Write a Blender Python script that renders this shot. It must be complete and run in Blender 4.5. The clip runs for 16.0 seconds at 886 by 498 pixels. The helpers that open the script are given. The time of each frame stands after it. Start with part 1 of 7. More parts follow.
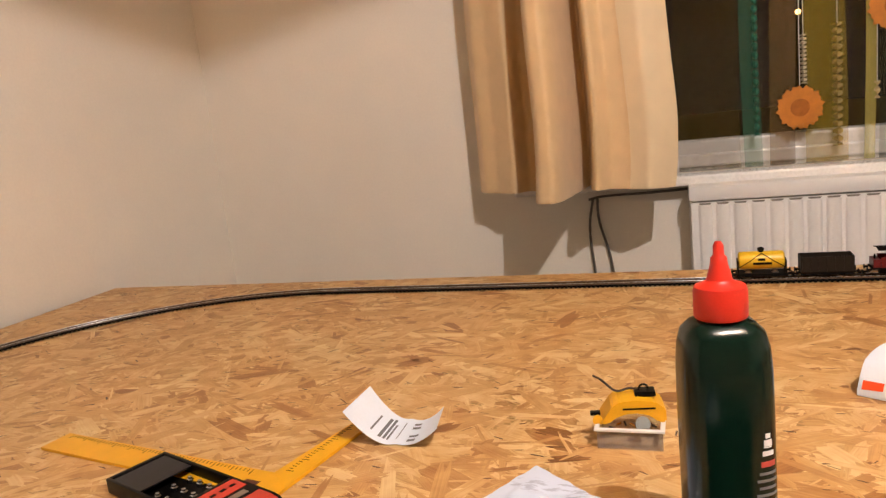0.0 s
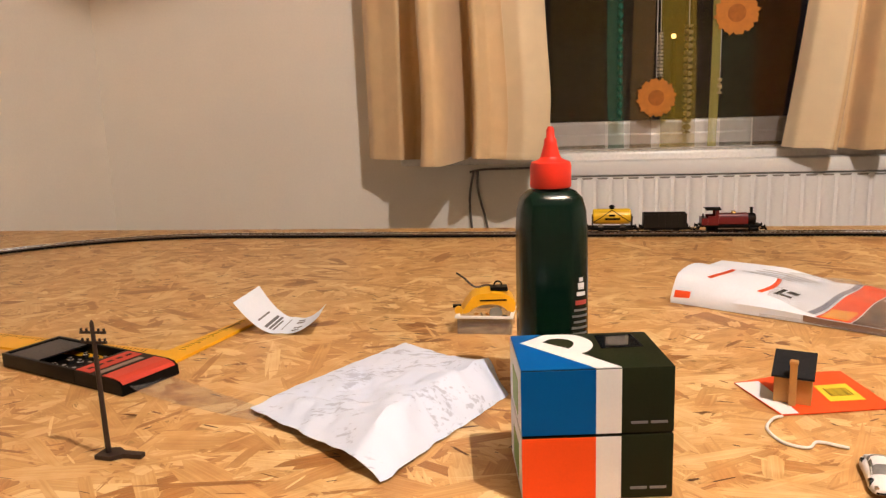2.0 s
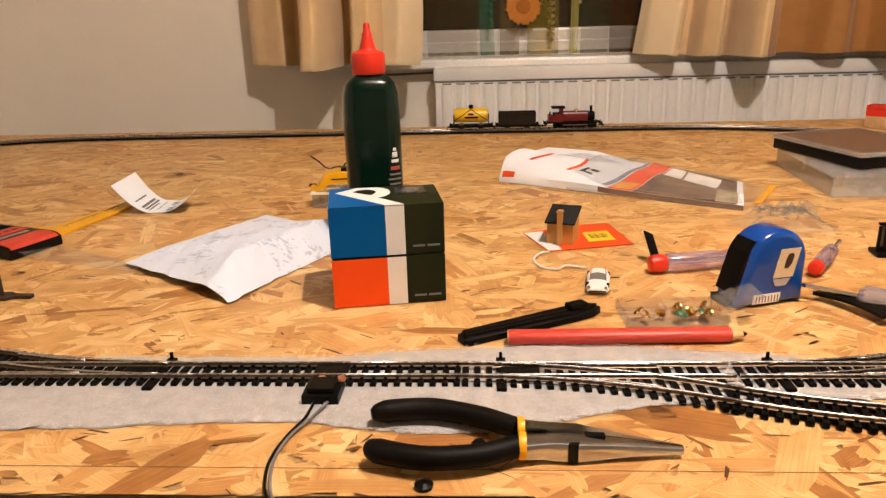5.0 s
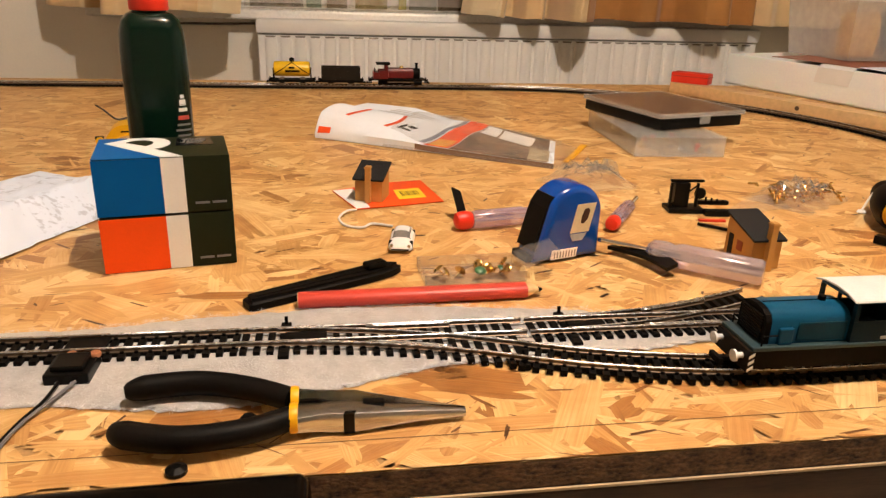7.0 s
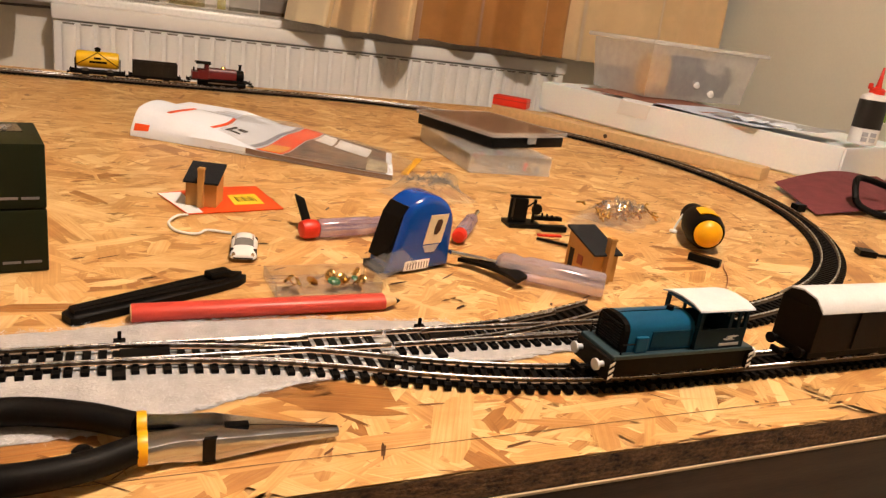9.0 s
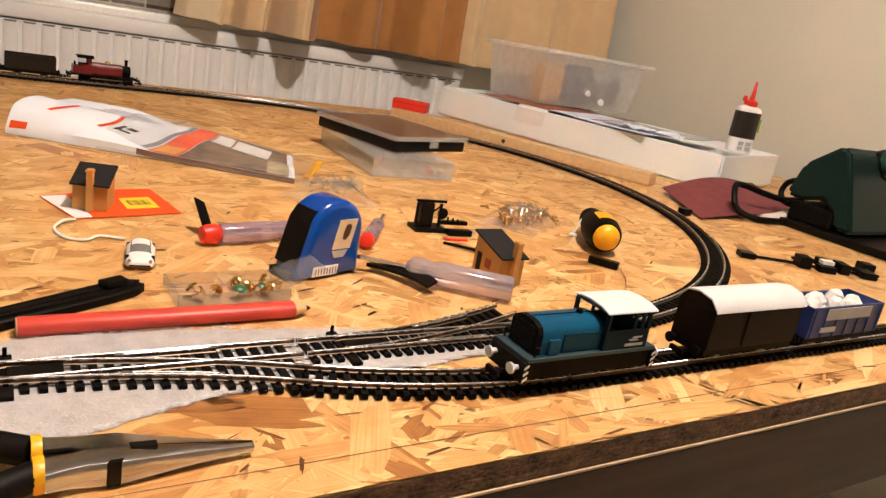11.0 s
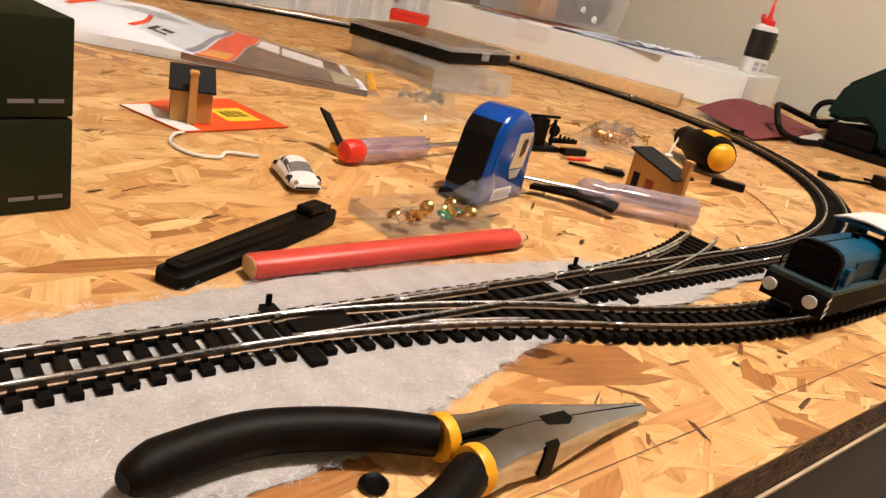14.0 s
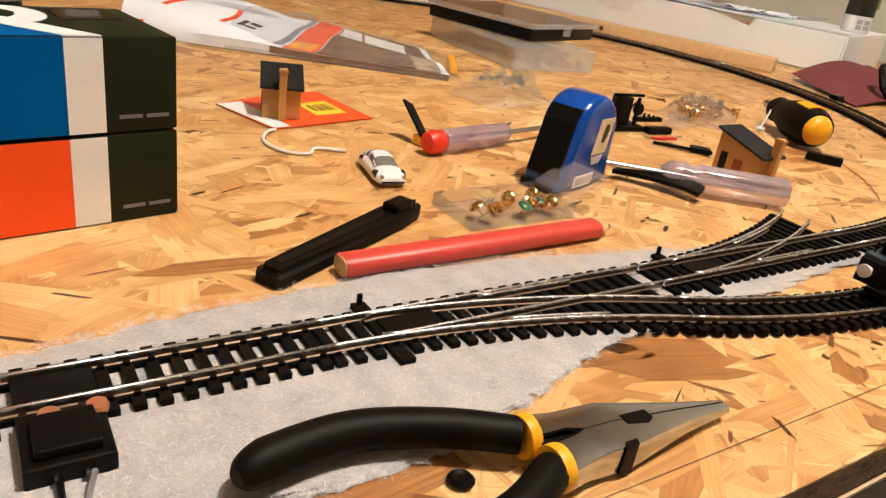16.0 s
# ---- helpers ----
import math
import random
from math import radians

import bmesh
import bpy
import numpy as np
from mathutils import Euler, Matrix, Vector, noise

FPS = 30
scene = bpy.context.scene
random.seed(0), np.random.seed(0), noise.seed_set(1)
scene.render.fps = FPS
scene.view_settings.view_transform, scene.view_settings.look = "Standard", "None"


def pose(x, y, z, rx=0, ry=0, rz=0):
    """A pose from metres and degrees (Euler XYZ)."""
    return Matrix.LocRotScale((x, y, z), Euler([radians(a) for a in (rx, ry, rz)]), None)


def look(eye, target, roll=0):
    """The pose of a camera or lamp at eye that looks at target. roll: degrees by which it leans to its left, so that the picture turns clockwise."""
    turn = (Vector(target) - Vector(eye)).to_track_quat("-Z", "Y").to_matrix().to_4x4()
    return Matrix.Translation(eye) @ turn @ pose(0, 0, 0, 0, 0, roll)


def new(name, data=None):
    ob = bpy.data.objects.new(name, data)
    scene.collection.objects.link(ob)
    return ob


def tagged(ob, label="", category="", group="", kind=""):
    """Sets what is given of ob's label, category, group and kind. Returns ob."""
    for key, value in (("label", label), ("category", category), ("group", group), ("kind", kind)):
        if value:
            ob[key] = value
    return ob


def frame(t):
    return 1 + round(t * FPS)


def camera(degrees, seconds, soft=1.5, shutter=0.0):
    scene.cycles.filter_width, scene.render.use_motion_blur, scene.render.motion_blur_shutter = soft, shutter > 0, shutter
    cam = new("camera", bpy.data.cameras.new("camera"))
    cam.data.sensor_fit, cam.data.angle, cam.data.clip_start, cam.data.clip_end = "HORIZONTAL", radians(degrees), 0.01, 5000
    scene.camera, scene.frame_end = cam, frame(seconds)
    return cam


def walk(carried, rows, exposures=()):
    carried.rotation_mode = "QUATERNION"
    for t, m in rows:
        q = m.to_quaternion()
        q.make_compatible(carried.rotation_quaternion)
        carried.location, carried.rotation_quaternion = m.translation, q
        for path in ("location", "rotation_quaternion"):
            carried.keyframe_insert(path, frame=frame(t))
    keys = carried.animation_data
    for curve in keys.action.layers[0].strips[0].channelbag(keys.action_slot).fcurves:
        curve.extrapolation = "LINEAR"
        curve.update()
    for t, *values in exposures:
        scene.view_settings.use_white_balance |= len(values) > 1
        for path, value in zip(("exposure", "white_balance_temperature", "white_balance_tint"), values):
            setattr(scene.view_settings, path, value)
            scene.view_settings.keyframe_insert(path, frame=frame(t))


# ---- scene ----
cam = camera(62.8, 16.0, soft=1.35)
PATH = [
    (0, (0.428, -0.05, 0.305), (-0.231, 1.803, -0.06), -6.3),
    (0.5, (0.447, -0.053, 0.297), (-0.146, 1.813, -0.111), -5.0),
    (1, (0.454, -0.088, 0.284), (-0.104, 1.791, -0.115), -4.4),
    (1.5, (0.45, -0.125, 0.267), (-0.026, 1.777, -0.128), -3.8),
    (2, (0.459, -0.16, 0.231), (0.098, 1.77, -0.151), -2.1),
    (2.5, (0.472, -0.222, 0.222), (0.232, 1.728, -0.156), -1.3),
    (3, (0.499, -0.281, 0.225), (0.265, 1.65, -0.24), -2.3),
    (3.2, (0.503, -0.293, 0.225), (0.294, 1.634, -0.272), -1.6),
    (5.3, (0.558, -0.291, 0.215), (0.479, 1.601, -0.428), -1.6),
    (5.5, (0.565, -0.287, 0.213), (0.523, 1.595, -0.46), -1.4),
    (6, (0.577, -0.275, 0.209), (0.639, 1.583, -0.53), -0.6),
    (6.5, (0.585, -0.268, 0.205), (0.769, 1.585, -0.524), 0.5),
    (7, (0.584, -0.263, 0.203), (0.887, 1.584, -0.502), 1.9),
    (7.5, (0.577, -0.255, 0.199), (1.017, 1.573, -0.484), 3.9),
    (8, (0.571, -0.25, 0.197), (1.137, 1.548, -0.472), 5.2),
    (8.5, (0.564, -0.245, 0.193), (1.254, 1.518, -0.452), 6.6),
    (9, (0.558, -0.238, 0.19), (1.364, 1.483, -0.431), 8.1),
    (9.5, (0.557, -0.236, 0.189), (1.487, 1.433, -0.404), 9.8),
    (9.7, (0.558, -0.237, 0.19), (1.531, 1.41, -0.393), 9.8),
    (11.8, (0.536, -0.205, 0.185), (1.627, 1.367, -0.398), 11.1),
    (12, (0.531, -0.185, 0.18), (1.638, 1.369, -0.419), 11.8),
    (12.5, (0.509, -0.148, 0.162), (1.695, 1.341, -0.453), 15.4),
    (13, (0.484, -0.119, 0.145), (1.729, 1.324, -0.461), 15.2),
    (13.5, (0.466, -0.088, 0.126), (1.811, 1.252, -0.502), 15.0),
    (14, (0.44, -0.075, 0.13), (1.697, 1.31, -0.579), 12.5),
    (14.5, (0.421, -0.077, 0.143), (1.657, 1.322, -0.574), 11.4),
    (15, (0.419, -0.077, 0.137), (1.507, 1.408, -0.645), 10.8),
    (15.5, (0.425, -0.076, 0.139), (1.483, 1.414, -0.673), 9.4),
    (16, (0.436, -0.078, 0.144), (1.498, 1.405, -0.679), 9.0),
]
walk(cam, [(t, look(eye, target, roll)) for t, eye, target, roll in PATH], exposures=((0, 0.06, 6250, 10), (2.2, -0.01, 6450, 10), (3.0, -0.03, 7000, 10), (5.5, -0.09, 6650, 7), (7, -0.14, 6900, 6), (8.5, -0.13, 7050, 8), (9.5, -0.05, 6750, 9), (12, -0.02, 6200, 6), (14, -0.06, 6100, 5), (16, -0.07, 6100, 3)))

# ---- light ----
world = bpy.data.worlds.new("night")
world.use_nodes = True
world.node_tree.nodes["Background"].inputs[0].default_value = (0.010, 0.013, 0.020, 1)
world.node_tree.nodes["Background"].inputs[1].default_value = 0.25
scene.world = world
LAMP = (0.90, -0.06, 1.28)
bulb_light = bpy.data.lights.new("bulb_light", "POINT")
bulb_light.energy, bulb_light.color, bulb_light.shadow_soft_size = 61.0, (1.0, 0.90, 0.84), 0.006
new("bulb_light", bulb_light).location = LAMP


# ---- materials ----
def nodes_of(name):
    m = bpy.data.materials.new(name)
    m.use_nodes = True
    return m, m.node_tree.nodes, m.node_tree.links, m.node_tree.nodes["Principled BSDF"]


def mat(name, col, rough=0.5, metal=0.0, var=0.12, scale=40.0, bump=0.05, trans=0.0, fine=12.0, coat=0.0, sheen=0.0, stretch=(1, 1, 1), sss=0.0, spec=0.5):
    """A surface with stains at one scale and grain at a finer one."""
    m, n, l, p = nodes_of(name)
    tc, mp = n.new("ShaderNodeTexCoord"), n.new("ShaderNodeMapping")
    mp.inputs["Scale"].default_value = stretch
    l.new(tc.outputs["Object"], mp.inputs["Vector"])
    a, b = n.new("ShaderNodeTexNoise"), n.new("ShaderNodeTexNoise")
    a.inputs["Scale"].default_value, a.inputs["Detail"].default_value = scale, 4
    b.inputs["Scale"].default_value, b.inputs["Detail"].default_value = scale * fine, 3
    for t in (a, b):
        l.new(mp.outputs["Vector"], t.inputs["Vector"])
    mix = n.new("ShaderNodeMath")
    mix.operation = "MULTIPLY_ADD"
    mix.inputs[1].default_value = 0.6
    l.new(a.outputs["Fac"], mix.inputs[0])
    half = n.new("ShaderNodeMath")
    half.operation, half.inputs[1].default_value = "MULTIPLY", 0.4
    l.new(b.outputs["Fac"], half.inputs[0])
    l.new(half.outputs[0], mix.inputs[2])
    ramp = n.new("ShaderNodeValToRGB")
    ramp.color_ramp.elements[0].position, ramp.color_ramp.elements[1].position = 0.3, 0.7
    ramp.color_ramp.elements[0].color = (*[c * (1 - var) for c in col], 1)
    ramp.color_ramp.elements[1].color = (*[min(1, c * (1 + var)) for c in col], 1)
    l.new(mix.outputs[0], ramp.inputs["Fac"])
    l.new(ramp.outputs["Color"], p.inputs["Base Color"])
    rr = n.new("ShaderNodeMapRange")
    rr.inputs["To Min"].default_value, rr.inputs["To Max"].default_value = max(0.02, rough - 0.08), min(1, rough + 0.08)
    l.new(b.outputs["Fac"], rr.inputs["Value"])
    l.new(rr.outputs[0], p.inputs["Roughness"])
    p.inputs["Metallic"].default_value, p.inputs["Transmission Weight"].default_value = metal, trans
    p.inputs["Coat Weight"].default_value, p.inputs["Sheen Weight"].default_value = coat, sheen
    p.inputs["Specular IOR Level"].default_value = spec
    if sss:
        p.inputs["Subsurface Weight"].default_value = sss
        p.inputs["Subsurface Scale"].default_value = 0.004
    if bump:
        bp = n.new("ShaderNodeBump")
        bp.inputs["Strength"].default_value, bp.inputs["Distance"].default_value = bump, 0.002
        l.new(mix.outputs[0], bp.inputs["Height"])
        l.new(bp.outputs["Normal"], p.inputs["Normal"])
    return m


def film(name, col, keep, rough=0.15, tint=(1, 1, 1), spec=0.5):
    """Thin clear plastic or voile: keep is how much of what lies behind shows through."""
    m, n, l, p = nodes_of(name)
    p.inputs["Base Color"].default_value, p.inputs["Roughness"].default_value = (*col, 1), rough
    p.inputs["Specular IOR Level"].default_value = spec
    tr, mx, nz = n.new("ShaderNodeBsdfTransparent"), n.new("ShaderNodeMixShader"), n.new("ShaderNodeTexNoise")
    tr.inputs["Color"].default_value = (*tint, 1)
    nz.inputs["Scale"].default_value = 60
    tc = n.new("ShaderNodeTexCoord")
    l.new(tc.outputs["Object"], nz.inputs["Vector"])
    rg = n.new("ShaderNodeMapRange")
    rg.inputs["To Min"].default_value, rg.inputs["To Max"].default_value = keep - 0.07, min(1, keep + 0.07)
    l.new(nz.outputs["Fac"], rg.inputs["Value"])
    l.new(rg.outputs[0], mx.inputs["Fac"])
    l.new(p.outputs[0], mx.inputs[1])
    l.new(tr.outputs[0], mx.inputs[2])
    l.new(mx.outputs[0], n["Material Output"].inputs["Surface"])
    return m


def glass_mat(name, col=(1, 1, 1), rough=0.0):
    m, n, l, p = nodes_of(name)
    p.inputs["Base Color"].default_value, p.inputs["Roughness"].default_value = (*col, 1), rough
    p.inputs["Transmission Weight"].default_value, p.inputs["IOR"].default_value = 1.0, 1.45
    return m


def glow(name, col, strength):
    m, n, l, p = nodes_of(name)
    p.inputs["Base Color"].default_value = (*col, 1)
    p.inputs["Emission Color"].default_value, p.inputs["Emission Strength"].default_value = (*col, 1), strength
    return m


def strand_mat():
    """Wood strands: tone and grain run along each strand."""
    m, n, l, p = nodes_of("wood_strands")
    at, uv = n.new("ShaderNodeAttribute"), n.new("ShaderNodeUVMap")
    at.attribute_name = "tone"
    mp = n.new("ShaderNodeMapping")
    mp.inputs["Scale"].default_value = (14, 620, 1)
    l.new(uv.outputs["UV"], mp.inputs["Vector"])
    gr = n.new("ShaderNodeTexNoise")
    gr.inputs["Scale"].default_value, gr.inputs["Detail"].default_value = 1.0, 4
    l.new(mp.outputs["Vector"], gr.inputs["Vector"])
    tc, st = n.new("ShaderNodeTexCoord"), n.new("ShaderNodeTexNoise")
    st.inputs["Scale"].default_value, st.inputs["Detail"].default_value = 42.0, 7
    l.new(tc.outputs["Object"], st.inputs["Vector"])
    add = n.new("ShaderNodeMath")
    add.operation, add.inputs[1].default_value = "MULTIPLY_ADD", 0.34
    l.new(gr.outputs["Fac"], add.inputs[0])
    l.new(at.outputs["Fac"], add.inputs[2])
    add2 = n.new("ShaderNodeMath")
    add2.operation, add2.inputs[1].default_value = "MULTIPLY_ADD", 0.34
    l.new(st.outputs["Fac"], add2.inputs[0])
    l.new(add.outputs[0], add2.inputs[2])
    ramp = n.new("ShaderNodeValToRGB")
    e = ramp.color_ramp.elements
    e[0].position, e[0].color = 0.05, (0.032, 0.012, 0.0035, 1)
    e[1].position, e[1].color = 1.0, (0.80, 0.59, 0.285, 1)
    for pos, col in ((0.22, (0.115, 0.042, 0.010, 1)), (0.40, (0.262, 0.102, 0.026, 1)), (0.58, (0.425, 0.198, 0.057, 1)), (0.78, (0.62, 0.358, 0.131, 1))):
        e.new(pos).color = col
    l.new(add2.outputs[0], ramp.inputs["Fac"])
    l.new(ramp.outputs["Color"], p.inputs["Base Color"])
    p.inputs["Roughness"].default_value = 0.42
    bp = n.new("ShaderNodeBump")
    bp.inputs["Strength"].default_value, bp.inputs["Distance"].default_value = 0.5, 0.0008
    l.new(gr.outputs["Fac"], bp.inputs["Height"])
    l.new(bp.outputs["Normal"], p.inputs["Normal"])
    return m


WALL = mat("wall_paint", (0.91, 0.85, 0.75), 0.7, var=0.04, scale=3, bump=0.06, fine=60)
# east wall: greenish tint puts the cooler light from the right into the colour
WALL_COOL_LIT = mat("cool_lit_wall_paint", (0.83, 0.815, 0.70), 0.7, var=0.04, scale=3, bump=0.06, fine=60)
# unseen south wall: invented tan tone that lowers the fill and deepens shadows
WALL_LOW_BOUNCE = mat("low_bounce_wall_tone", (0.40, 0.31, 0.22), 0.7, var=0.05, scale=3)
CEIL = mat("ceiling_paint", (0.70, 0.68, 0.64), 0.8, var=0.03, scale=3)
CARPET = mat("carpet", (0.46, 0.42, 0.37), 0.95, var=0.25, scale=30, bump=0.4)
GLOSS_WHITE = mat("white_gloss_paint", (0.90, 0.88, 0.85), 0.28, var=0.03, scale=12, bump=0.01)
RADWHITE = mat("radiator_enamel", (0.92, 0.90, 0.87), 0.38, var=0.03, scale=10, bump=0.01)
CREAM_CLOTH = mat("cream_curtain_cloth", (0.70, 0.505, 0.275), 0.62, var=0.07, scale=25, bump=0.12, fine=40, sheen=0.3)
LINING = mat("pale_curtain_lining", (0.76, 0.62, 0.40), 0.6, var=0.05, scale=25, bump=0.10, fine=40, sheen=0.3)
OCHRE_CLOTH = mat("ochre_curtain_cloth", (0.40, 0.18, 0.042), 0.7, var=0.12, scale=25, bump=0.12, fine=40, sheen=0.2)
STRANDS = strand_mat()
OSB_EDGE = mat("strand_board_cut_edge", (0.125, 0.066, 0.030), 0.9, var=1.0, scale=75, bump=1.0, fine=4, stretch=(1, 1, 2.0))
DARK_WOOD = mat("dark_stained_wood", (0.072, 0.043, 0.025), 0.50, var=0.45, scale=14, bump=0.10, spec=0.3, stretch=(0.6, 6, 6))
PALE_LIP = mat("pale_edge_strip", (0.62, 0.47, 0.30), 0.5, var=0.1)
PINE = mat("bare_pine", (0.66, 0.45, 0.23), 0.55, var=0.16, scale=14, bump=0.06, stretch=(8, 1.2, 8))
SLEEPER = mat("black_sleeper_plastic", (0.005, 0.0038, 0.003), 0.6, var=0.2, scale=300, spec=0.07)
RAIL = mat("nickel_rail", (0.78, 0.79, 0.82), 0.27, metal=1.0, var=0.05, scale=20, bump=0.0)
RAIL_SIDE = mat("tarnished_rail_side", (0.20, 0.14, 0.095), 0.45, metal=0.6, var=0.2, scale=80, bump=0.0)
FELT = mat("white_fleece", (0.44, 0.43, 0.43), 0.7, var=0.22, scale=90, bump=0.7, fine=9, sheen=0.4)
FIBRE = mat("shiny_white_fibre", (0.84, 0.85, 0.88), 0.20, var=0.05, scale=200, bump=0.0, spec=0.9)
GLASS = glass_mat("window_glass")


# ---- builders ----
def thing(name, m=None, label="", category="", group="", kind=""):
    ob = new(name)
    ob.empty_display_size = 0.02
    if m is not None:
        ob.matrix_basis = m
    return tagged(ob, label, category, group, kind)


def part(name, bm, material, parent=None, label="", smooth=False, kind=""):
    me = bpy.data.meshes.new(name)
    bmesh.ops.recalc_face_normals(bm, faces=bm.faces)
    if smooth:
        for f in bm.faces:
            f.smooth = True
    bm.to_mesh(me)
    bm.free()
    for one in material if isinstance(material, (list, tuple)) else [material]:
        me.materials.append(one)
    if smooth:
        me.set_sharp_from_angle(angle=radians(42))
    ob = new(name, me)
    ob.parent = parent
    return tagged(ob, label, kind=kind)


def B():
    return bmesh.new()


def box(bm, x0, x1, y0, y1, z0, z1, bevel=0.0, m=None, seg=2):
    made = bmesh.ops.create_cube(bm, size=1)["verts"]
    t = Matrix.Translation(((x0 + x1) / 2, (y0 + y1) / 2, (z0 + z1) / 2)) @ Matrix.Diagonal((x1 - x0, y1 - y0, z1 - z0, 1))
    bmesh.ops.transform(bm, matrix=t, verts=made)
    if bevel:
        edges = list({e for v in made for e in v.link_edges})
        out = bmesh.ops.bevel(bm, geom=edges, offset=bevel, segments=seg, affect="EDGES", profile=0.6)
        made = list({v for f in out["faces"] for v in f.verts} | {v for v in made if v.is_valid})
    if m is not None:
        bmesh.ops.transform(bm, matrix=m, verts=made)
    return bm


def lathe(bm, profile, seg=24, m=None, sx=1.0, sy=1.0, power=2.0, flutes=0):
    """A turned form about z from (radius, height) pairs; power over 2 squares it off."""
    rings = []
    for r, z in profile:
        ring = []
        for k in range(seg):
            a = 2 * math.pi * k / seg
            c, s = math.cos(a), math.sin(a)
            f = (abs(c) ** power + abs(s) ** power) ** (-1 / power) * (1 - 0.05 * (1 - math.cos(flutes * a)))
            ring.append(bm.verts.new(Vector((r * sx * f * c, r * sy * f * s, z))))
        rings.append(ring)
    for a, b in zip(rings, rings[1:]):
        for k in range(seg):
            bm.faces.new((a[k], a[(k + 1) % seg], b[(k + 1) % seg], b[k]))
    bm.faces.new(rings[0][::-1])
    bm.faces.new(rings[-1])
    if m is not None:
        bmesh.ops.transform(bm, matrix=m, verts=[v for ring in rings for v in ring])
    return bm


def prism(bm, pts, z0, z1, m=None):
    """An outline in x, y raised from z0 to z1."""
    low, top = [bm.verts.new((x, y, z0)) for x, y in pts], [bm.verts.new((x, y, z1)) for x, y in pts]
    bm.faces.new(low[::-1])
    bm.faces.new(top)
    for k in range(len(pts)):
        j = (k + 1) % len(pts)
        bm.faces.new((low[k], low[j], top[j], top[k]))
    if m is not None:
        bmesh.ops.transform(bm, matrix=m, verts=low + top)
    return bm


def spline(pts, n=12):
    """A smooth line through the points."""
    pts = [Vector(p) for p in pts]
    full = [2 * pts[0] - pts[1], *pts, 2 * pts[-1] - pts[-2]]
    out = []
    for a, b, c, d in zip(full, full[1:], full[2:], full[3:]):
        for k in range(n):
            t = k / n
            out.append(0.5 * (2 * b + (c - a) * t + (2 * a - 5 * b + 4 * c - d) * t * t + (3 * b - a - 3 * c + d) * t**3))
    return out + [pts[-1]]


def tube(bm, pts, r, seg=8, radii=None, flat=1.0):
    """A round bar along the points."""
    pts = [Vector(p) for p in pts]
    rings, up = [], Vector((0, 0, 1))
    for k, p in enumerate(pts):
        way = (pts[min(k + 1, len(pts) - 1)] - pts[max(k - 1, 0)]).normalized()
        side = way.cross(up)
        side = side.normalized() if side.length > 1e-4 else Vector((1, 0, 0))
        over = side.cross(way).normalized()
        rr = radii[k] if radii else r
        rings.append([bm.verts.new(p + rr * (math.cos(a) * side + flat * math.sin(a) * over)) for a in (2 * math.pi * i / seg for i in range(seg))])
    for a, b in zip(rings, rings[1:]):
        for k in range(seg):
            bm.faces.new((a[k], a[(k + 1) % seg], b[(k + 1) % seg], b[k]))
    bm.faces.new(rings[0][::-1])
    bm.faces.new(rings[-1])
    return bm


def sheet(bm, nu, nv, place, thick=0.0):
    """A grid of place(u, v) for u, v in 0..1, given some thickness along its normals."""
    grid = [[bm.verts.new(place(i / nu, j / nv)) for j in range(nv + 1)] for i in range(nu + 1)]
    faces = [bm.faces.new((grid[i][j], grid[i + 1][j], grid[i + 1][j + 1], grid[i][j + 1])) for i in range(nu) for j in range(nv)]
    if thick:
        bmesh.ops.recalc_face_normals(bm, faces=faces)
        bmesh.ops.solidify(bm, geom=faces, thickness=thick)
    return bm


def ramp_of(knots, x):
    xs, ys = zip(*knots)
    return float(np.interp(x, xs, ys))


# ---- the room ----
FLOOR, CEILING = -0.74, 1.66
XL, XR, YB, YF = -0.84, 2.32, 1.70, -1.9
part("floor", box(B(), XL - 0.1, XR + 0.1, YF - 0.1, YB + 0.1, FLOOR - 0.1, FLOOR), CARPET, label="pale grey-beige carpeted floor under the table", kind="structure")["category"] = "floor"
part("ceiling", box(B(), XL - 0.1, XR + 0.1, YF - 0.1, YB + 0.1, CEILING, CEILING + 0.1), CEIL, label="plain white painted ceiling", kind="structure")["category"] = "ceiling"
W0, W1, WZ0, WZ1 = 0.12, 1.56, 0.112, 1.25
bm = B()
box(bm, XL - 0.1, W0, YB, YB + 0.12, FLOOR, CEILING)
box(bm, W1, XR + 0.1, YB, YB + 0.12, FLOOR, CEILING)
box(bm, W0, W1, YB, YB + 0.12, FLOOR, WZ0)
box(bm, W0, W1, YB, YB + 0.12, WZ1, CEILING)
part("wall_north", bm, WALL, label="cream painted wall with the window and radiator", kind="structure")["category"] = "wall"
for name, args, paint, lbl in (("wall_west", (XL - 0.1, XL, YF, YB), WALL, "plain cream painted room wall"), ("wall_east", (XR, XR + 0.1, YF, YB), WALL_COOL_LIT, "plain cream wall, greenish tint standing for cooler light"),
                               ("wall_south", (XL - 0.1, XR + 0.1, YF - 0.1, YF), WALL_LOW_BOUNCE, "unseen room wall, toned dark to cut bounced light")):
    part(name, box(B(), *args, FLOOR, CEILING), paint, label=lbl, kind="structure")["category"] = "wall"

win = thing("window_1", None, "white framed window, dark night outside", "window", kind="structure")
bm = B()
for a in ((W0, W1, WZ0, WZ0 + 0.07), (W0, W1, WZ1 - 0.06, WZ1), (W0, W0 + 0.06, WZ0 + 0.07, WZ1 - 0.06), (W1 - 0.06, W1, WZ0 + 0.07, WZ1 - 0.06)):
    box(bm, a[0], a[1], YB + 0.015, YB + 0.075, a[2], a[3], 0.006)
part("window_frame", bm, GLOSS_WHITE, win)
bm = B()
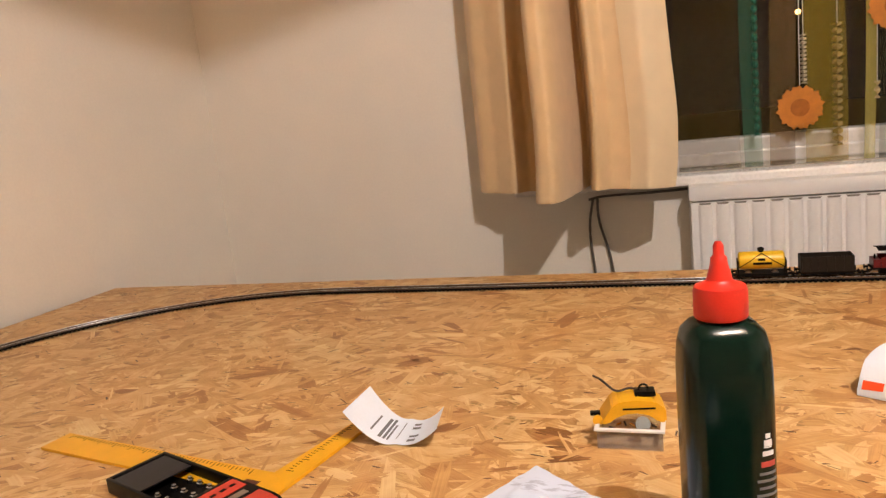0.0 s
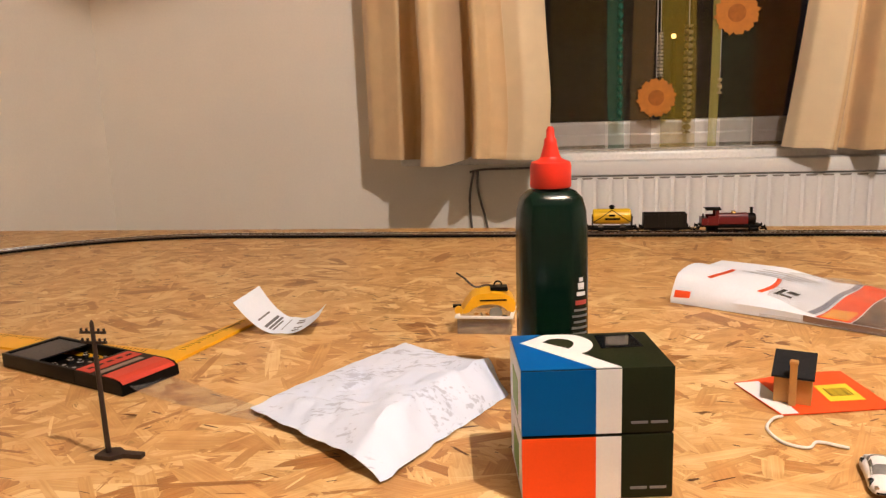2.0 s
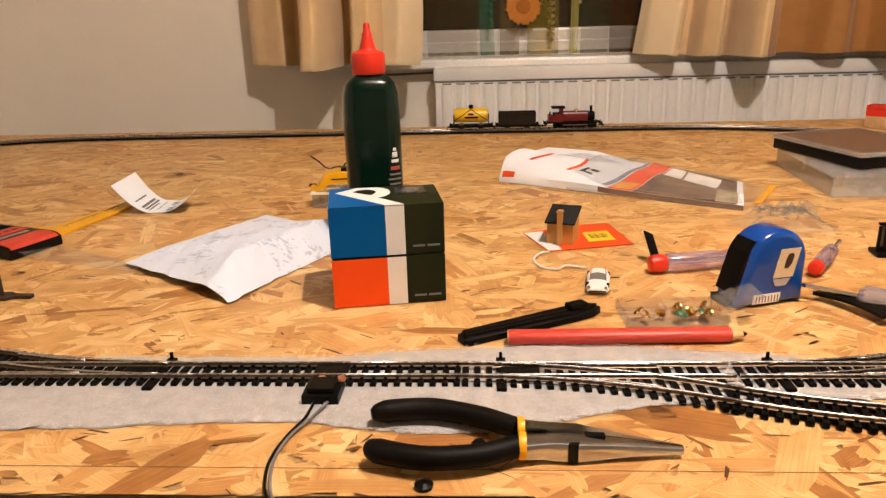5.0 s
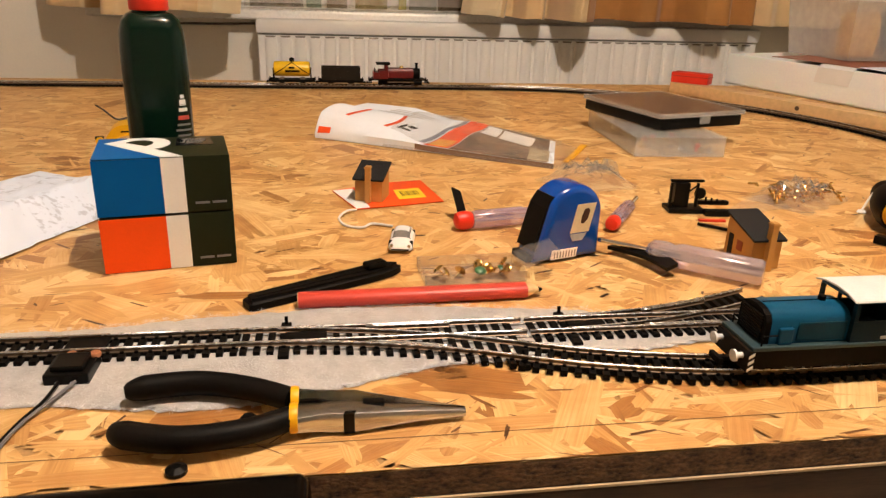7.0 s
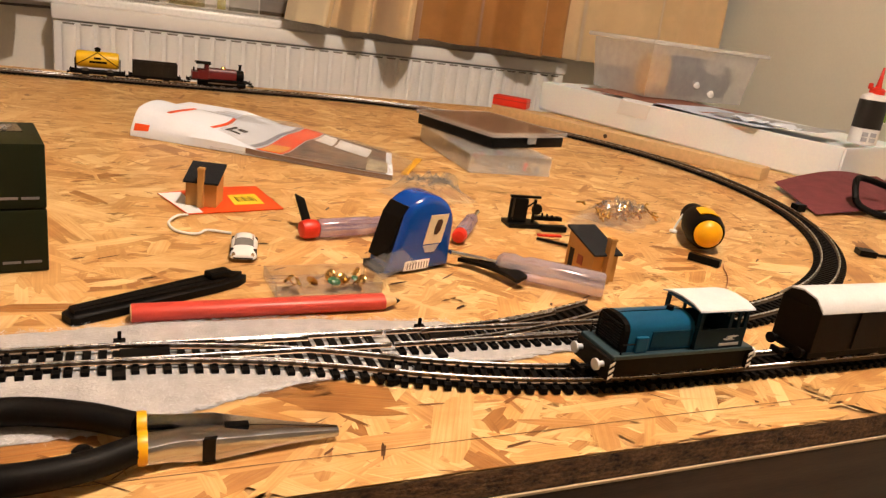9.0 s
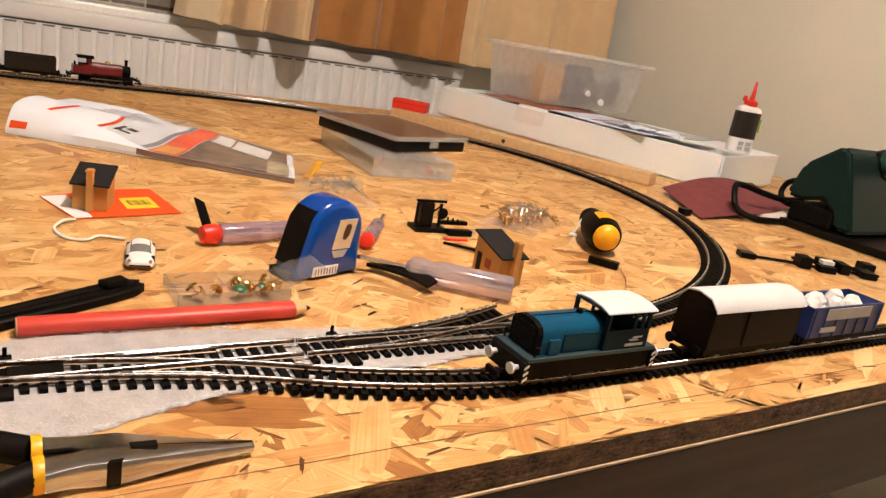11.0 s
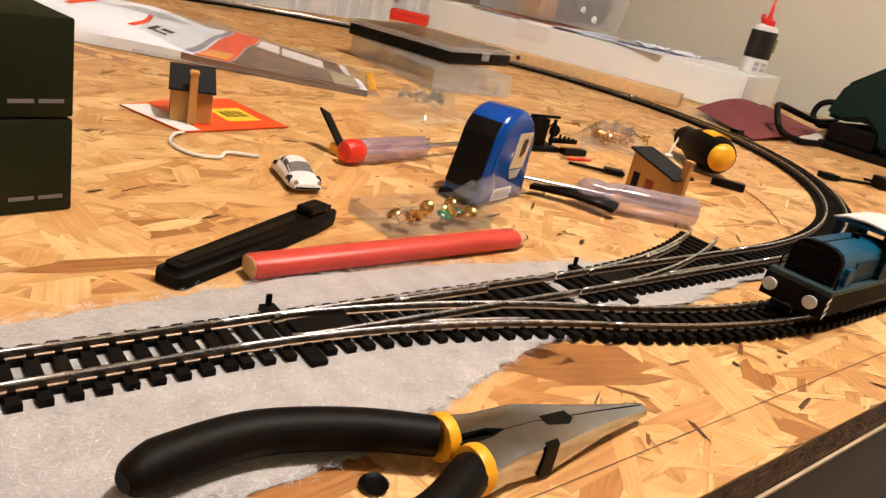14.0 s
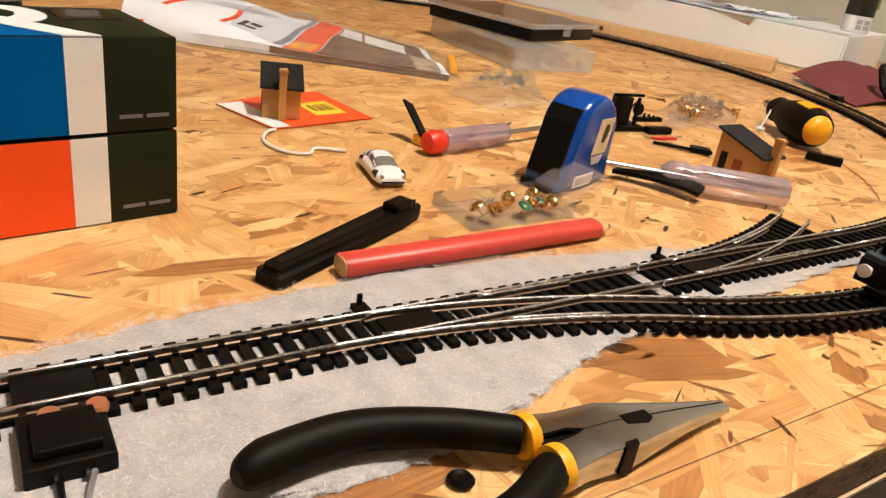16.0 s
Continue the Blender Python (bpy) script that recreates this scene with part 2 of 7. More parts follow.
box(bm, W0 + 0.02, W1 - 0.02, YB + 0.004, YB + 0.0149, WZ0 + 0.012, WZ0 + 0.040, 0.004)
part("lower_bead", bm, GLOSS_WHITE, win)
pane = part("pane", box(B(), W0 + 0.06, W1 - 0.06, YB + 0.040, YB + 0.044, WZ0 + 0.07, WZ1 - 0.06), GLASS, win, "clear pane that mirrors the lit room")
pane.visible_shadow = False
part("window_sill", box(B(), 0.02, 1.66, YB - 0.055, YB + 0.014, 0.088, 0.1115, 0.006), GLOSS_WHITE, win, "glossy white sill board")


# ---- radiator, pipes ----
# dark colour for the shadow line in the slots under the top cover
VENT_SHADE = mat("vent_slot_shade", (0.22, 0.19, 0.16), 0.8)
rad = thing("radiator", pose(1.072, 1.60, FLOOR), "white panel radiator with upright flutes below the window", "radiator")
HW, TOP = 0.652, 0.093 - FLOOR
bm = B()
box(bm, -HW, HW, 0.0045, 0.028, 0.14, TOP - 0.036, 0.003)
part("front_panel", bm, RADWHITE, rad, smooth=True)
n = 36
pitch = 2 * (HW - 0.012) / n
for k in range(n):
    x = -HW + 0.012 + pitch * (k + 0.5)
    part("flute", prism(B(), [(x + pitch * 0.40 * math.cos(radians(a)), 0.0046 - 0.0058 * math.sin(radians(a))) for a in range(0, 181, 20)], 0.17, TOP - 0.044), RADWHITE, rad, smooth=True)
    part("vent_slot", prism(B(), [(x - pitch * 0.36, TOP - 0.0390), (x + pitch * 0.36, TOP - 0.0390), (x + pitch * 0.28, TOP - 0.0425), (x - pitch * 0.28, TOP - 0.0425)], 0.0030, 0.0052, Matrix(((1, 0, 0, 0), (0, 0, 1, 0), (0, 1, 0, 0), (0, 0, 0, 1)))), VENT_SHADE, rad)
bm = B()
box(bm, -HW - 0.004, HW + 0.004, -0.004, 0.088, TOP - 0.034, TOP, 0.008)
part("top_cover", bm, RADWHITE, rad, "smooth rounded white top cover", smooth=True)
for s in (-1, 1):
    part("side_panel", box(B(), s * HW - 0.004, s * HW + 0.004, 0.03, 0.088, 0.14, TOP - 0.036, 0.002), RADWHITE, rad)
part("back_panel", box(B(), -HW + 0.01, HW - 0.01, 0.066, 0.078, 0.14, TOP - 0.040, 0.003), RADWHITE, rad)
for s in (-1, 1):
    bm = B()
    tube(bm, [(s * (HW - 0.05), 0.05, 0.14), (s * (HW - 0.05), 0.05, 0.0)], 0.008)
    part("feed_pipe", bm, RADWHITE, rad)
CABLE = mat("grey_brown_cable", (0.13, 0.11, 0.09), 0.5)
c = thing("wall_cable", pose(0.2, YB - 0.006, 0.07), "thin dark cables hanging on the wall below the curtain", "cable")
for pts in ([(0.215, 0, 0.006), (0.12, 0, 0.003), (0.03, 0, 0.002), (-0.01, -0.004, -0.004)], [(0.0, 0, 0.0), (-0.012, -0.003, -0.08), (-0.004, -0.003, -0.22), (0.004, -0.003, -0.5)], [(0.01, 0, 0.0), (0.012, -0.003, -0.06), (0.038, -0.003, -0.19), (0.05, -0.003, -0.5)]):
    part("cable", tube(B(), spline(pts, 8), 0.0032, 6), CABLE, c, smooth=True)


# ---- curtains ----
ROD = mat("brass_rod", (0.5, 0.34, 0.12), 0.35, metal=1.0)


def curtain(name, label, panels, top=1.36):
    """Panels: (part name, material, left edge, right edge, bottom, folds): edges and folds as knots."""
    th = thing(name, pose(0, 0, 0), label, "curtain")
    for pname, material, left, right, low, folds, u0, u1 in panels:
        def place(u, v):
            u = u0 + (u1 - u0) * u
            z = ramp_of(low, u) + v * (top - 0.09)
            x = (1 - u) * ramp_of(left, z) + u * ramp_of(right, z)
            out = ramp_of(folds, u) * (1.0 - 0.5 * v) + 0.006 * noise.noise(Vector((x * 9, z * 4, 1)))
            wob = 0.007 * noise.noise(Vector((u * 5, z * 3, 7)))
            return Vector((x + wob, 1.605 - out * 1.4, z + 0.004 * noise.noise(Vector((u * 7, 2, 0)))))

        cloth = part(pname, sheet(B(), int(20 + 150 * (u1 - u0)), 40, place, 0.0018), material, th, smooth=True)
        part("hem", sheet(B(), int(20 + 150 * (u1 - u0)), 2, lambda u, v: place(u, 0.0005 + 0.012 * v) + Vector((0, -0.0014 - 0.0016 * math.sin(math.pi * v), 0)), 0.0008), material, cloth, "stitched hem", smooth=True)
    return th


def soft(knots, n=80):
    """Rounds the knots of a fold line."""
    line_ = [(k / n, ramp_of(knots, k / n)) for k in range(n + 1)]
    return [(a, sum(line_[min(max(k + d, 0), n)][1] * w for d, w in ((-2, 1), (-1, 2), (0, 3), (1, 2), (2, 1))) / 9) for k, (a, _) in enumerate(line_)]


LF = soft([(0, 0.0), (0.04, 0.020), (0.12, 0.028), (0.20, 0.050), (0.23, 0.055), (0.26, 0.020), (0.34, 0.020), (0.375, 0.130), (0.41, 0.172), (0.48, 0.178), (0.515, 0.150), (0.535, 0.060), (0.56, 0.020), (0.60, 0.020), (0.625, 0.100), (0.66, 0.115), (0.70, 0.085), (0.78, 0.085), (0.88, 0.100), (0.95, 0.085), (1, 0.070)], 110)
L_EDGE, R_EDGE = [(0.1, -0.047), (1.3, -0.035)], [(0.09, 0.392), (0.16, 0.402), (0.25, 0.404), (0.5, 0.386), (1.3, 0.36)]
L_HEM = [(0, 0.114), (0.24, 0.110), (0.42, 0.108), (0.55, 0.108), (0.6, 0.116), (0.8, 0.112), (1, 0.108)]
curtain("curtain", "cream cotton curtain hanging in soft upright folds beside the window",
        [("cloth", CREAM_CLOTH, L_EDGE, R_EDGE, L_HEM, LF, 0.0, 0.79), ("lining_edge", LINING, L_EDGE, R_EDGE, L_HEM, LF, 0.791, 1.0)])
RF = soft([(0, 0.0), (0.06, 0.030), (0.28, 0.060), (0.35, 0.055), (0.39, 0.0), (0.49, 0.0), (0.54, 0.050), (0.67, 0.072), (0.71, 0.060), (0.75, 0.0), (0.82, 0.010), (0.88, 0.110), (0.94, 0.130), (1, 0.120)], 110)
RF2 = soft([(0, 0.120), (0.08, 0.085), (0.14, 0.010), (0.28, 0.008), (0.36, 0.040), (0.44, 0.045), (0.50, 0.010), (0.58, 0.015), (0.66, 0.080), (0.78, 0.085), (0.84, 0.040), (0.94, 0.075), (1, 0.030)], 110)
RF3 = soft([(0, 0.030), (0.06, 0.050), (0.14, 0.010), (0.30, 0.012), (0.40, 0.050), (0.50, 0.055), (0.58, 0.012), (0.70, 0.014), (0.76, 0.060), (0.88, 0.065), (0.94, 0.020), (1, 0.0)], 110)
C_LEFT, C_RIGHT = [(0.1, 0.912), (0.46, 0.963), (1.3, 1.05)], [(0.1, 1.185), (1.3, 1.24)]
C_HEM = [(0, 0.118), (0.3, 0.114), (0.55, 0.110), (1, 0.111)]
curtain("curtain", "wide cream curtain with an ochre-brown band of folds beside the window",
        [("lining_edge", LINING, C_LEFT, C_RIGHT, C_HEM, RF, 0.0, 0.30), ("cream_edge", CREAM_CLOTH, C_LEFT, C_RIGHT, C_HEM, RF, 0.301, 1.0),
         ("ochre_panel", OCHRE_CLOTH, [(0.1, 1.183), (1.3, 1.238)], [(0.1, 1.675), (1.3, 1.66)], [(0, 0.111), (0.5, 0.110), (1, 0.108)], RF2, 0.0, 1.0),
         ("cream_panel", CREAM_CLOTH, [(0.1, 1.674), (1.3, 1.659)], [(0.1, 2.262), (1.3, 2.235)], [(0, 0.108), (0.2, 0.102), (0.6, 0.104), (1, 0.106)], RF3, 0.0, 1.0)])
rod = thing("curtain_rod", pose(0.82, 1.60, 1.37), "slim brass curtain rod fixed above the window", "curtain rod")
part("pole", tube(B(), [(-0.95, 0, 0), (0.95, 0, 0)], 0.009, 10), ROD, rod, smooth=True)
for x in (-0.9, 0.9):
    part("bracket", box(B(), x - 0.008, x + 0.008, 0.0, 0.10, -0.008, 0.008, 0.002), ROD, rod)

# ---- pendant lamp that lights the room ----
lamp = thing("pendant_lamp", pose(LAMP[0], LAMP[1], LAMP[2]), "ceiling pendant lamp with a wide pale shade", "lamp")
SHADE = film("thin_fabric_lampshade", (0.7, 0.52, 0.34), 0.26, 0.8, (1.0, 0.75, 0.48))
bm = B()
sheet(bm, 40, 1, lambda u, v: Vector(((0.235 - 0.12 * v) * math.cos(2 * math.pi * u), (0.235 - 0.12 * v) * math.sin(2 * math.pi * u), -0.0725 + 0.20 * v)), 0.002)
part("shade", bm, SHADE, lamp)
part("flex", tube(B(), [(0, 0, 0.09), (0, 0, CEILING - LAMP[2])], 0.004, 8), GLOSS_WHITE, lamp)
part("holder", lathe(B(), [(0.012, 0.05), (0.02, 0.055), (0.02, 0.10), (0.008, 0.11)], 16), GLOSS_WHITE, lamp)


# ---- the layout board ----
BX0, BX1, BD, BT = -0.81, 2.10, 1.217, 0.0155
board = thing("layout_board", pose(0, 0, 0), "large strand-board table top, pale and brown wood strands", "table top")
bm = box(B(), BX0, BX1, 0.0, BD, -BT, -0.0012)
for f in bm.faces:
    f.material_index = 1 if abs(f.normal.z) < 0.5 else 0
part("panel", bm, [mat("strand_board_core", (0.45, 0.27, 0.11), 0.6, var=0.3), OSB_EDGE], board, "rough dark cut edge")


def strands(count, x0, x1, y0, y1, seed):
    """Flat wood strands pressed into the top: ragged long slips, each on its own level."""
    rnd = np.random.default_rng(seed)
    verts, faces, tone, uvs = [], [], [], []

    def slip(x, y, z, ln, w, a, t):
        ca, sa, k0 = math.cos(a), math.sin(a), len(verts)
        side = rnd.uniform(0.82, 1.12, 4)
        q = rnd.uniform(0.45, 1.0, 8)
        outline = [(-ln * 0.40, -w * side[0]), (ln * 0.42, -w * side[1]), (ln * q[0], -w * 0.75), (ln * q[1] * 0.85, -w * 0.45), (ln * q[2], -w * 0.15), (ln * q[3] * 0.85, w * 0.30), (ln * q[4], w * 0.70), (ln * 0.38, w * side[2]), (-ln * 0.44, w * side[3]), (-ln * q[5], w * 0.65), (-ln * q[6] * 0.85, w * 0.20), (-ln * q[7], -w * 0.25), (-ln * q[1] * 0.8, -w * 0.70)]
        o = rnd.uniform(0, 50)
        for px, py in outline:
            qx, qy = x + ca * px - sa * py, y + sa * px + ca * py
            verts.append((min(max(qx, x0), x1), min(max(qy, y0), y1), z))
            uvs.append((o + px, o + py))
        faces.append(tuple(range(k0, k0 + 13)))
        tone.append(t)

    for k in range(count):
        x, y = rnd.uniform(x0, x1), rnd.uniform(y0, y1)
        s = rnd.random() ** 1.5
        ln, w = 0.009 + 0.056 * s, (0.0016 + 0.0125 * rnd.random() ** 1.6) * (0.55 + 0.45 * s)
        a = rnd.normal(0.05, 0.75) if rnd.random() < 0.8 else rnd.uniform(0, 3.14)
        q = rnd.random()
        t = rnd.normal(0.445, 0.08) if q < 0.90 else rnd.normal(0.20, 0.06) if q < 0.957 else rnd.normal(0.58, 0.05)
        slip(x, y, rnd.uniform(-0.0004, 0.0), ln, w, a, t)
    for k in range(count // 12):
        slip(rnd.uniform(x0, x1), rnd.uniform(y0, y1), rnd.uniform(-0.0002, 0.0002), rnd.uniform(0.002, 0.013), rnd.uniform(0.0003, 0.0012), rnd.normal(0.05, 0.5), rnd.uniform(-0.25, 0.05) if k % 3 else rnd.uniform(0.5, 0.75))
    for x, y, ln, w, a, t in ((0.658, 0.070, 0.040, 0.016, -0.30, 0.10), (0.632, 0.084, 0.028, 0.010, -0.15, 0.12), (0.515, 0.192, 0.034, 0.006, -0.05, 0.12), (0.085, 0.765, 0.030, 0.012, 0.6, 0.12), (0.078, 0.778, 0.022, 0.006, 2.2, 0.12), (0.715, 0.075, 0.028, 0.012, 1.0, 0.52), (0.70, 0.10, 0.045, 0.014, 1.1, 0.54), (0.770, 0.052, 0.012, 0.005, -0.7, 0.2), (0.812, 0.055, 0.018, 0.005, 0.1, 0.27), (0.345, 0.030, 0.016, 0.006, 0.3, 0.12), (0.300, 0.280, 0.055, 0.010, 0.55, 0.16), (0.21, 0.17, 0.05, 0.012, 0.5, 0.33), (0.52, 0.055, 0.035, 0.012, 0.1, 0.14), (0.47, 0.20, 0.02, 0.012, 0.6, 0.33), (0.80, 0.155, 0.04, 0.010, 1.2, 0.38), (0.35, 0.67, 0.018, 0.004, -0.5, 0.15)):
        slip(x, y, 0.00004 + 0.00002 * len(tone) / count, ln, w, a, t + 0.04)
    me = bpy.data.meshes.new("strand_layer")
    me.from_pydata(verts, [], faces)
    me.attributes.new("tone", "FLOAT", "FACE").data.foreach_set("value", tone)
    layer = me.uv_layers.new(name="UVMap")
    layer.data.foreach_set("uv", np.array([uvs[l.vertex_index] for l in me.loops]).ravel())
    me.materials.append(STRANDS)
    ob = new("strand_layer", me)
    ob.parent = board
    tagged(ob, kind="stuff")


strands(46000, BX0, BX1, 0.0, BD, 4)
PENCIL_LINE = mat("pencil_line", (0.20, 0.12, 0.06), 0.8, var=0.6, scale=30)
part("pencil_line", box(B(), 0.25, 2.05, 0.0222, 0.0225, 0.0002, 0.00035), PENCIL_LINE, board, "thin ruled pencil line along the front")

desk = thing("dark_desk", pose(0, 0, FLOOR), "dark brown wooden desk frame under the board, pale edge strip", "desk")
part("pale_edge", box(B(), BX0, BX1, -0.0012, 0.0, -BT - 0.0022 - FLOOR, -BT - 0.0008 - FLOOR), PALE_LIP, desk, "thin pale edge strip")
part("apron", box(B(), BX0, BX1, -0.0010, 0.018, -BT - 0.075 - FLOOR, -BT - 0.003 - FLOOR, 0.001), DARK_WOOD, desk)
part("rear_rail", box(B(), BX0 + 0.02, BX1 - 0.02, 1.18, 1.21, -BT - 0.07 - FLOOR, -BT - FLOOR, 0.001), DARK_WOOD, desk)
for x in (-0.75, 0.64, 2.0):
    for y in (0.04, 1.15):
        part("leg", box(B(), x - 0.025, x + 0.025, y - 0.02, y + 0.02, 0.0, -BT - 0.07 - FLOOR, 0.003), DARK_WOOD, desk)

# ---- white fleece under the front track ----
def pad(name, label, outline, high):
    th = thing(name, pose(*outline[0], 0), label, "fleece pad")
    pts = [Vector((x - outline[0][0], y - outline[0][1], 0)) for x, y in outline]
    ring = spline(pts + [pts[0]], 10)[:-1]
    random.seed(len(name))
    ring = [p + Vector((random.uniform(-0.0016, 0.0016), random.uniform(-0.0016, 0.0016), 0)) for p in ring]
    mid = sum(ring, Vector()) / len(ring)
    bm = B()
    levels = [(1.0, 0.0002), (0.985, high * 0.3), (0.95, high * 0.75), (0.88, high)]
    loops = []
    for s, z in levels:
        loops.append([bm.verts.new(Vector((p.x, p.y, 0)) + (mid - p) * (1 - s) * 0.35 + Vector((0, 0, z + random.uniform(0, 0.0004)))) for p in ring])
    for a, b in zip(loops, loops[1:]):
        for k in range(len(a)):
            j = (k + 1) % len(a)
            bm.faces.new((a[k], a[j], b[j], b[k]))
    f = bm.faces.new(loops[-1])
    bmesh.ops.triangulate(bm, faces=[f])
    part("fleece", bm, FELT, th, smooth=True)
    # loose fibres over the sheet and its frayed rim
    rnd = np.random.default_rng(8)
    xs, ys = [p.x for p in ring], [p.y for p in ring]
    verts, faces = [], []
    while len(faces) < 18000:
        if rnd.random() < 0.25:
            p = ring[rnd.integers(len(ring))]
            x, y = p.x + rnd.normal(0, 0.0012), p.y + rnd.normal(0, 0.0012)
        else:
            x, y = rnd.uniform(min(xs), max(xs)), rnd.uniform(min(ys), max(ys))
            hits = sum(1 for a, b in zip(ring, ring[1:] + ring[:1]) if (a.y > y) != (b.y > y) and x < (b.x - a.x) * (y - a.y) / (b.y - a.y) + a.x)
            wx, wy = x + outline[0][0], y + outline[0][1]
            if hits % 2 == 0 or abs(wy - 0.120) < 0.0145:
                continue
        a, ln, w, k0 = rnd.uniform(0, 6.28), rnd.uniform(0.0008, 0.0034), rnd.uniform(0.00002, 0.00006) * (1.8 if rnd.random() < 0.12 else 1.0), len(verts)
        c, s, z = math.cos(a), math.sin(a), high + rnd.uniform(0.0001, 0.0004)
        z1 = z + rnd.uniform(-0.0003, 0.0007)
        verts += [(x - s * w, y + c * w, z), (x + s * w, y - c * w, z), (x + c * ln + s * w, y + s * ln - c * w, z1), (x + c * ln - s * w, y + s * ln + c * w, z1)]
        faces.append((k0, k0 + 1, k0 + 2, k0 + 3))
    me = bpy.data.meshes.new("loose_fibre")
    me.from_pydata(verts, [], faces)
    me.materials.append(FIBRE)
    ob = new("loose_fibre", me)
    ob.parent = th
    tagged(ob, kind="stuff")


pad("fleece_pad", "fluffy white fleece strip laid under the front track", [(0.02, 0.085), (0.16, 0.068), (0.235, 0.059), (0.303, 0.058), (0.427, 0.066), (0.50, 0.056), (0.545, 0.056), (0.585, 0.067), (0.614, 0.077), (0.646, 0.086), (0.676, 0.087), (0.72, 0.094), (0.77, 0.094), (0.83, 0.101), (0.88, 0.102), (0.905, 0.112), (0.90, 0.128), (0.78, 0.142), (0.72, 0.152), (0.667, 0.160), (0.60, 0.164), (0.54, 0.161), (0.476, 0.153), (0.43, 0.146), (0.30, 0.148), (0.15, 0.146), (0.03, 0.14)], 0.0016)

# ---- track ----
GAUGE, RAILTOP, PITCH = 0.0165, 0.0074, 0.0074


def along(pts, step):
    """Places and headings at even steps along a line."""
    pts = [Vector((*p[:2], 0)) for p in pts]
    out, left = [], step / 2
    for a, b in zip(pts, pts[1:]):
        ln = (b - a).length
        while left <= ln:
            out.append((a + (b - a) * left / ln, math.atan2(b.y - a.y, b.x - a.x)))
            left += step
        left -= ln
    return out


def offset(pts, d):
    pts = [Vector((*p[:2], 0)) for p in pts]
    out = []
    for k, p in enumerate(pts):
        way = pts[min(k + 1, len(pts) - 1)] - pts[max(k - 1, 0)]
        out.append(p + Vector((-way.y, way.x, 0)).normalized() * d)
    return out


def rail_bm(pts, d):
    """A flat-bottomed rail at the distance d beside the line."""
    bm = B()
    prof = ((-0.0009, 0.0041), (0.0009, 0.0041), (0.0009, 0.0044), (0.0004, 0.0048), (0.0004, 0.0062), (0.0007, 0.0065), (0.00072, 0.0069), (0.0005, 0.0073), (0.0, RAILTOP), (-0.0005, 0.0073), (-0.00072, 0.0069), (-0.0007, 0.0065), (-0.0004, 0.0062), (-0.0004, 0.0048), (-0.0009, 0.0044))
    mid = offset(pts, d)
    rings = []
    for k, p in enumerate(mid):
        way = mid[min(k + 1, len(mid) - 1)] - mid[max(k - 1, 0)]
        side = Vector((-way.y, way.x, 0)).normalized()
        rings.append([bm.verts.new(p + side * a + Vector((0, 0, z))) for a, z in prof])
    for a, b in zip(rings, rings[1:]):
        for k in range(len(prof)):
            j = (k + 1) % len(prof)
            f = bm.faces.new((a[k], a[j], b[j], b[k]))
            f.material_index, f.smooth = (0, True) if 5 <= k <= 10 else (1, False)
    bm.faces.new(rings[0][::-1])
    bm.faces.new(rings[-1])
    return bm


def web_bm(pts, d):
    """The thin strip that joins the sleepers under a rail."""
    bm = B()
    rings = [[bm.verts.new(p + Vector((0, 0, z)) + off) for off, z in ((Vector((0, -0.0016, 0)), 0.0009), (Vector((0, 0.0016, 0)), 0.0009), (Vector((0, 0.0016, 0)), 0.0038), (Vector((0, -0.0016, 0)), 0.0038))] for p in offset(pts, d)]
    for a, b in zip(rings, rings[1:]):
        for k in range(4):
            bm.faces.new((a[k], a[(k + 1) % 4], b[(k + 1) % 4], b[k]))
    return bm


def sleeper_bm(bm, m, half=0.0150, chairs=(-0.00825, 0.00825)):
    box(bm, -0.00185, 0.00185, -half, half, 0.0008, 0.0041, m=m)
    for c in chairs:
        for s in (-1, 1):
            box(bm, -0.0010, 0.0010, c + s * 0.0017 - 0.0006, c + s * 0.0017 + 0.0006, 0.0041, 0.0054, m=m)
    return bm


one_sleeper = B()
sleeper_bm(one_sleeper, None)
SLEEPER_MESH = bpy.data.meshes.new("sleeper")
bmesh.ops.recalc_face_normals(one_sleeper, faces=one_sleeper.faces)
one_sleeper.to_mesh(SLEEPER_MESH)
one_sleeper.free()
SLEEPER_MESH.materials.append(SLEEPER)


def track(name, label, pts, near, group="track pieces"):
    """A piece of track: two rails and its sleepers, singly where the eye comes close."""
    th = thing(name, None, label, "model track", group)
    for s in (-1, 1):
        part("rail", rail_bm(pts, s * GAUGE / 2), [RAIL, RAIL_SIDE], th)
    for s in (-1, 1):
        part("web", web_bm(pts, s * GAUGE / 2), SLEEPER, th)
    spots = along(pts, PITCH)
    if near:
        for p, a in spots:
            ob = new("sleeper", SLEEPER_MESH)
            ob.parent = th
            ob.matrix_basis = Matrix.Translation(p) @ Matrix.Rotation(a, 4, "Z")
    else:
        bm = B()
        for p, a in spots:
            box(bm, -0.00185, 0.00185, -0.0150, 0.0150, 0.0008, 0.0041, m=Matrix.Translation(p) @ Matrix.Rotation(a, 4, "Z"))
        part("sleeper_strip", bm, SLEEPER, th, kind="stuff")
    return th


def arc(cx, cy, r, a0, a1, n=48):
    return [(cx + r * math.cos(radians(a0 + (a1 - a0) * k / n)), cy + r * math.sin(radians(a0 + (a1 - a0) * k / n))) for k in range(n + 1)]


def line(x0, y0, x1, y1, n=2):
    return [(x0 + (x1 - x0) * k / n, y0 + (y1 - y0) * k / n) for k in range(n + 1)]


YT, R = 0.120, 0.5025


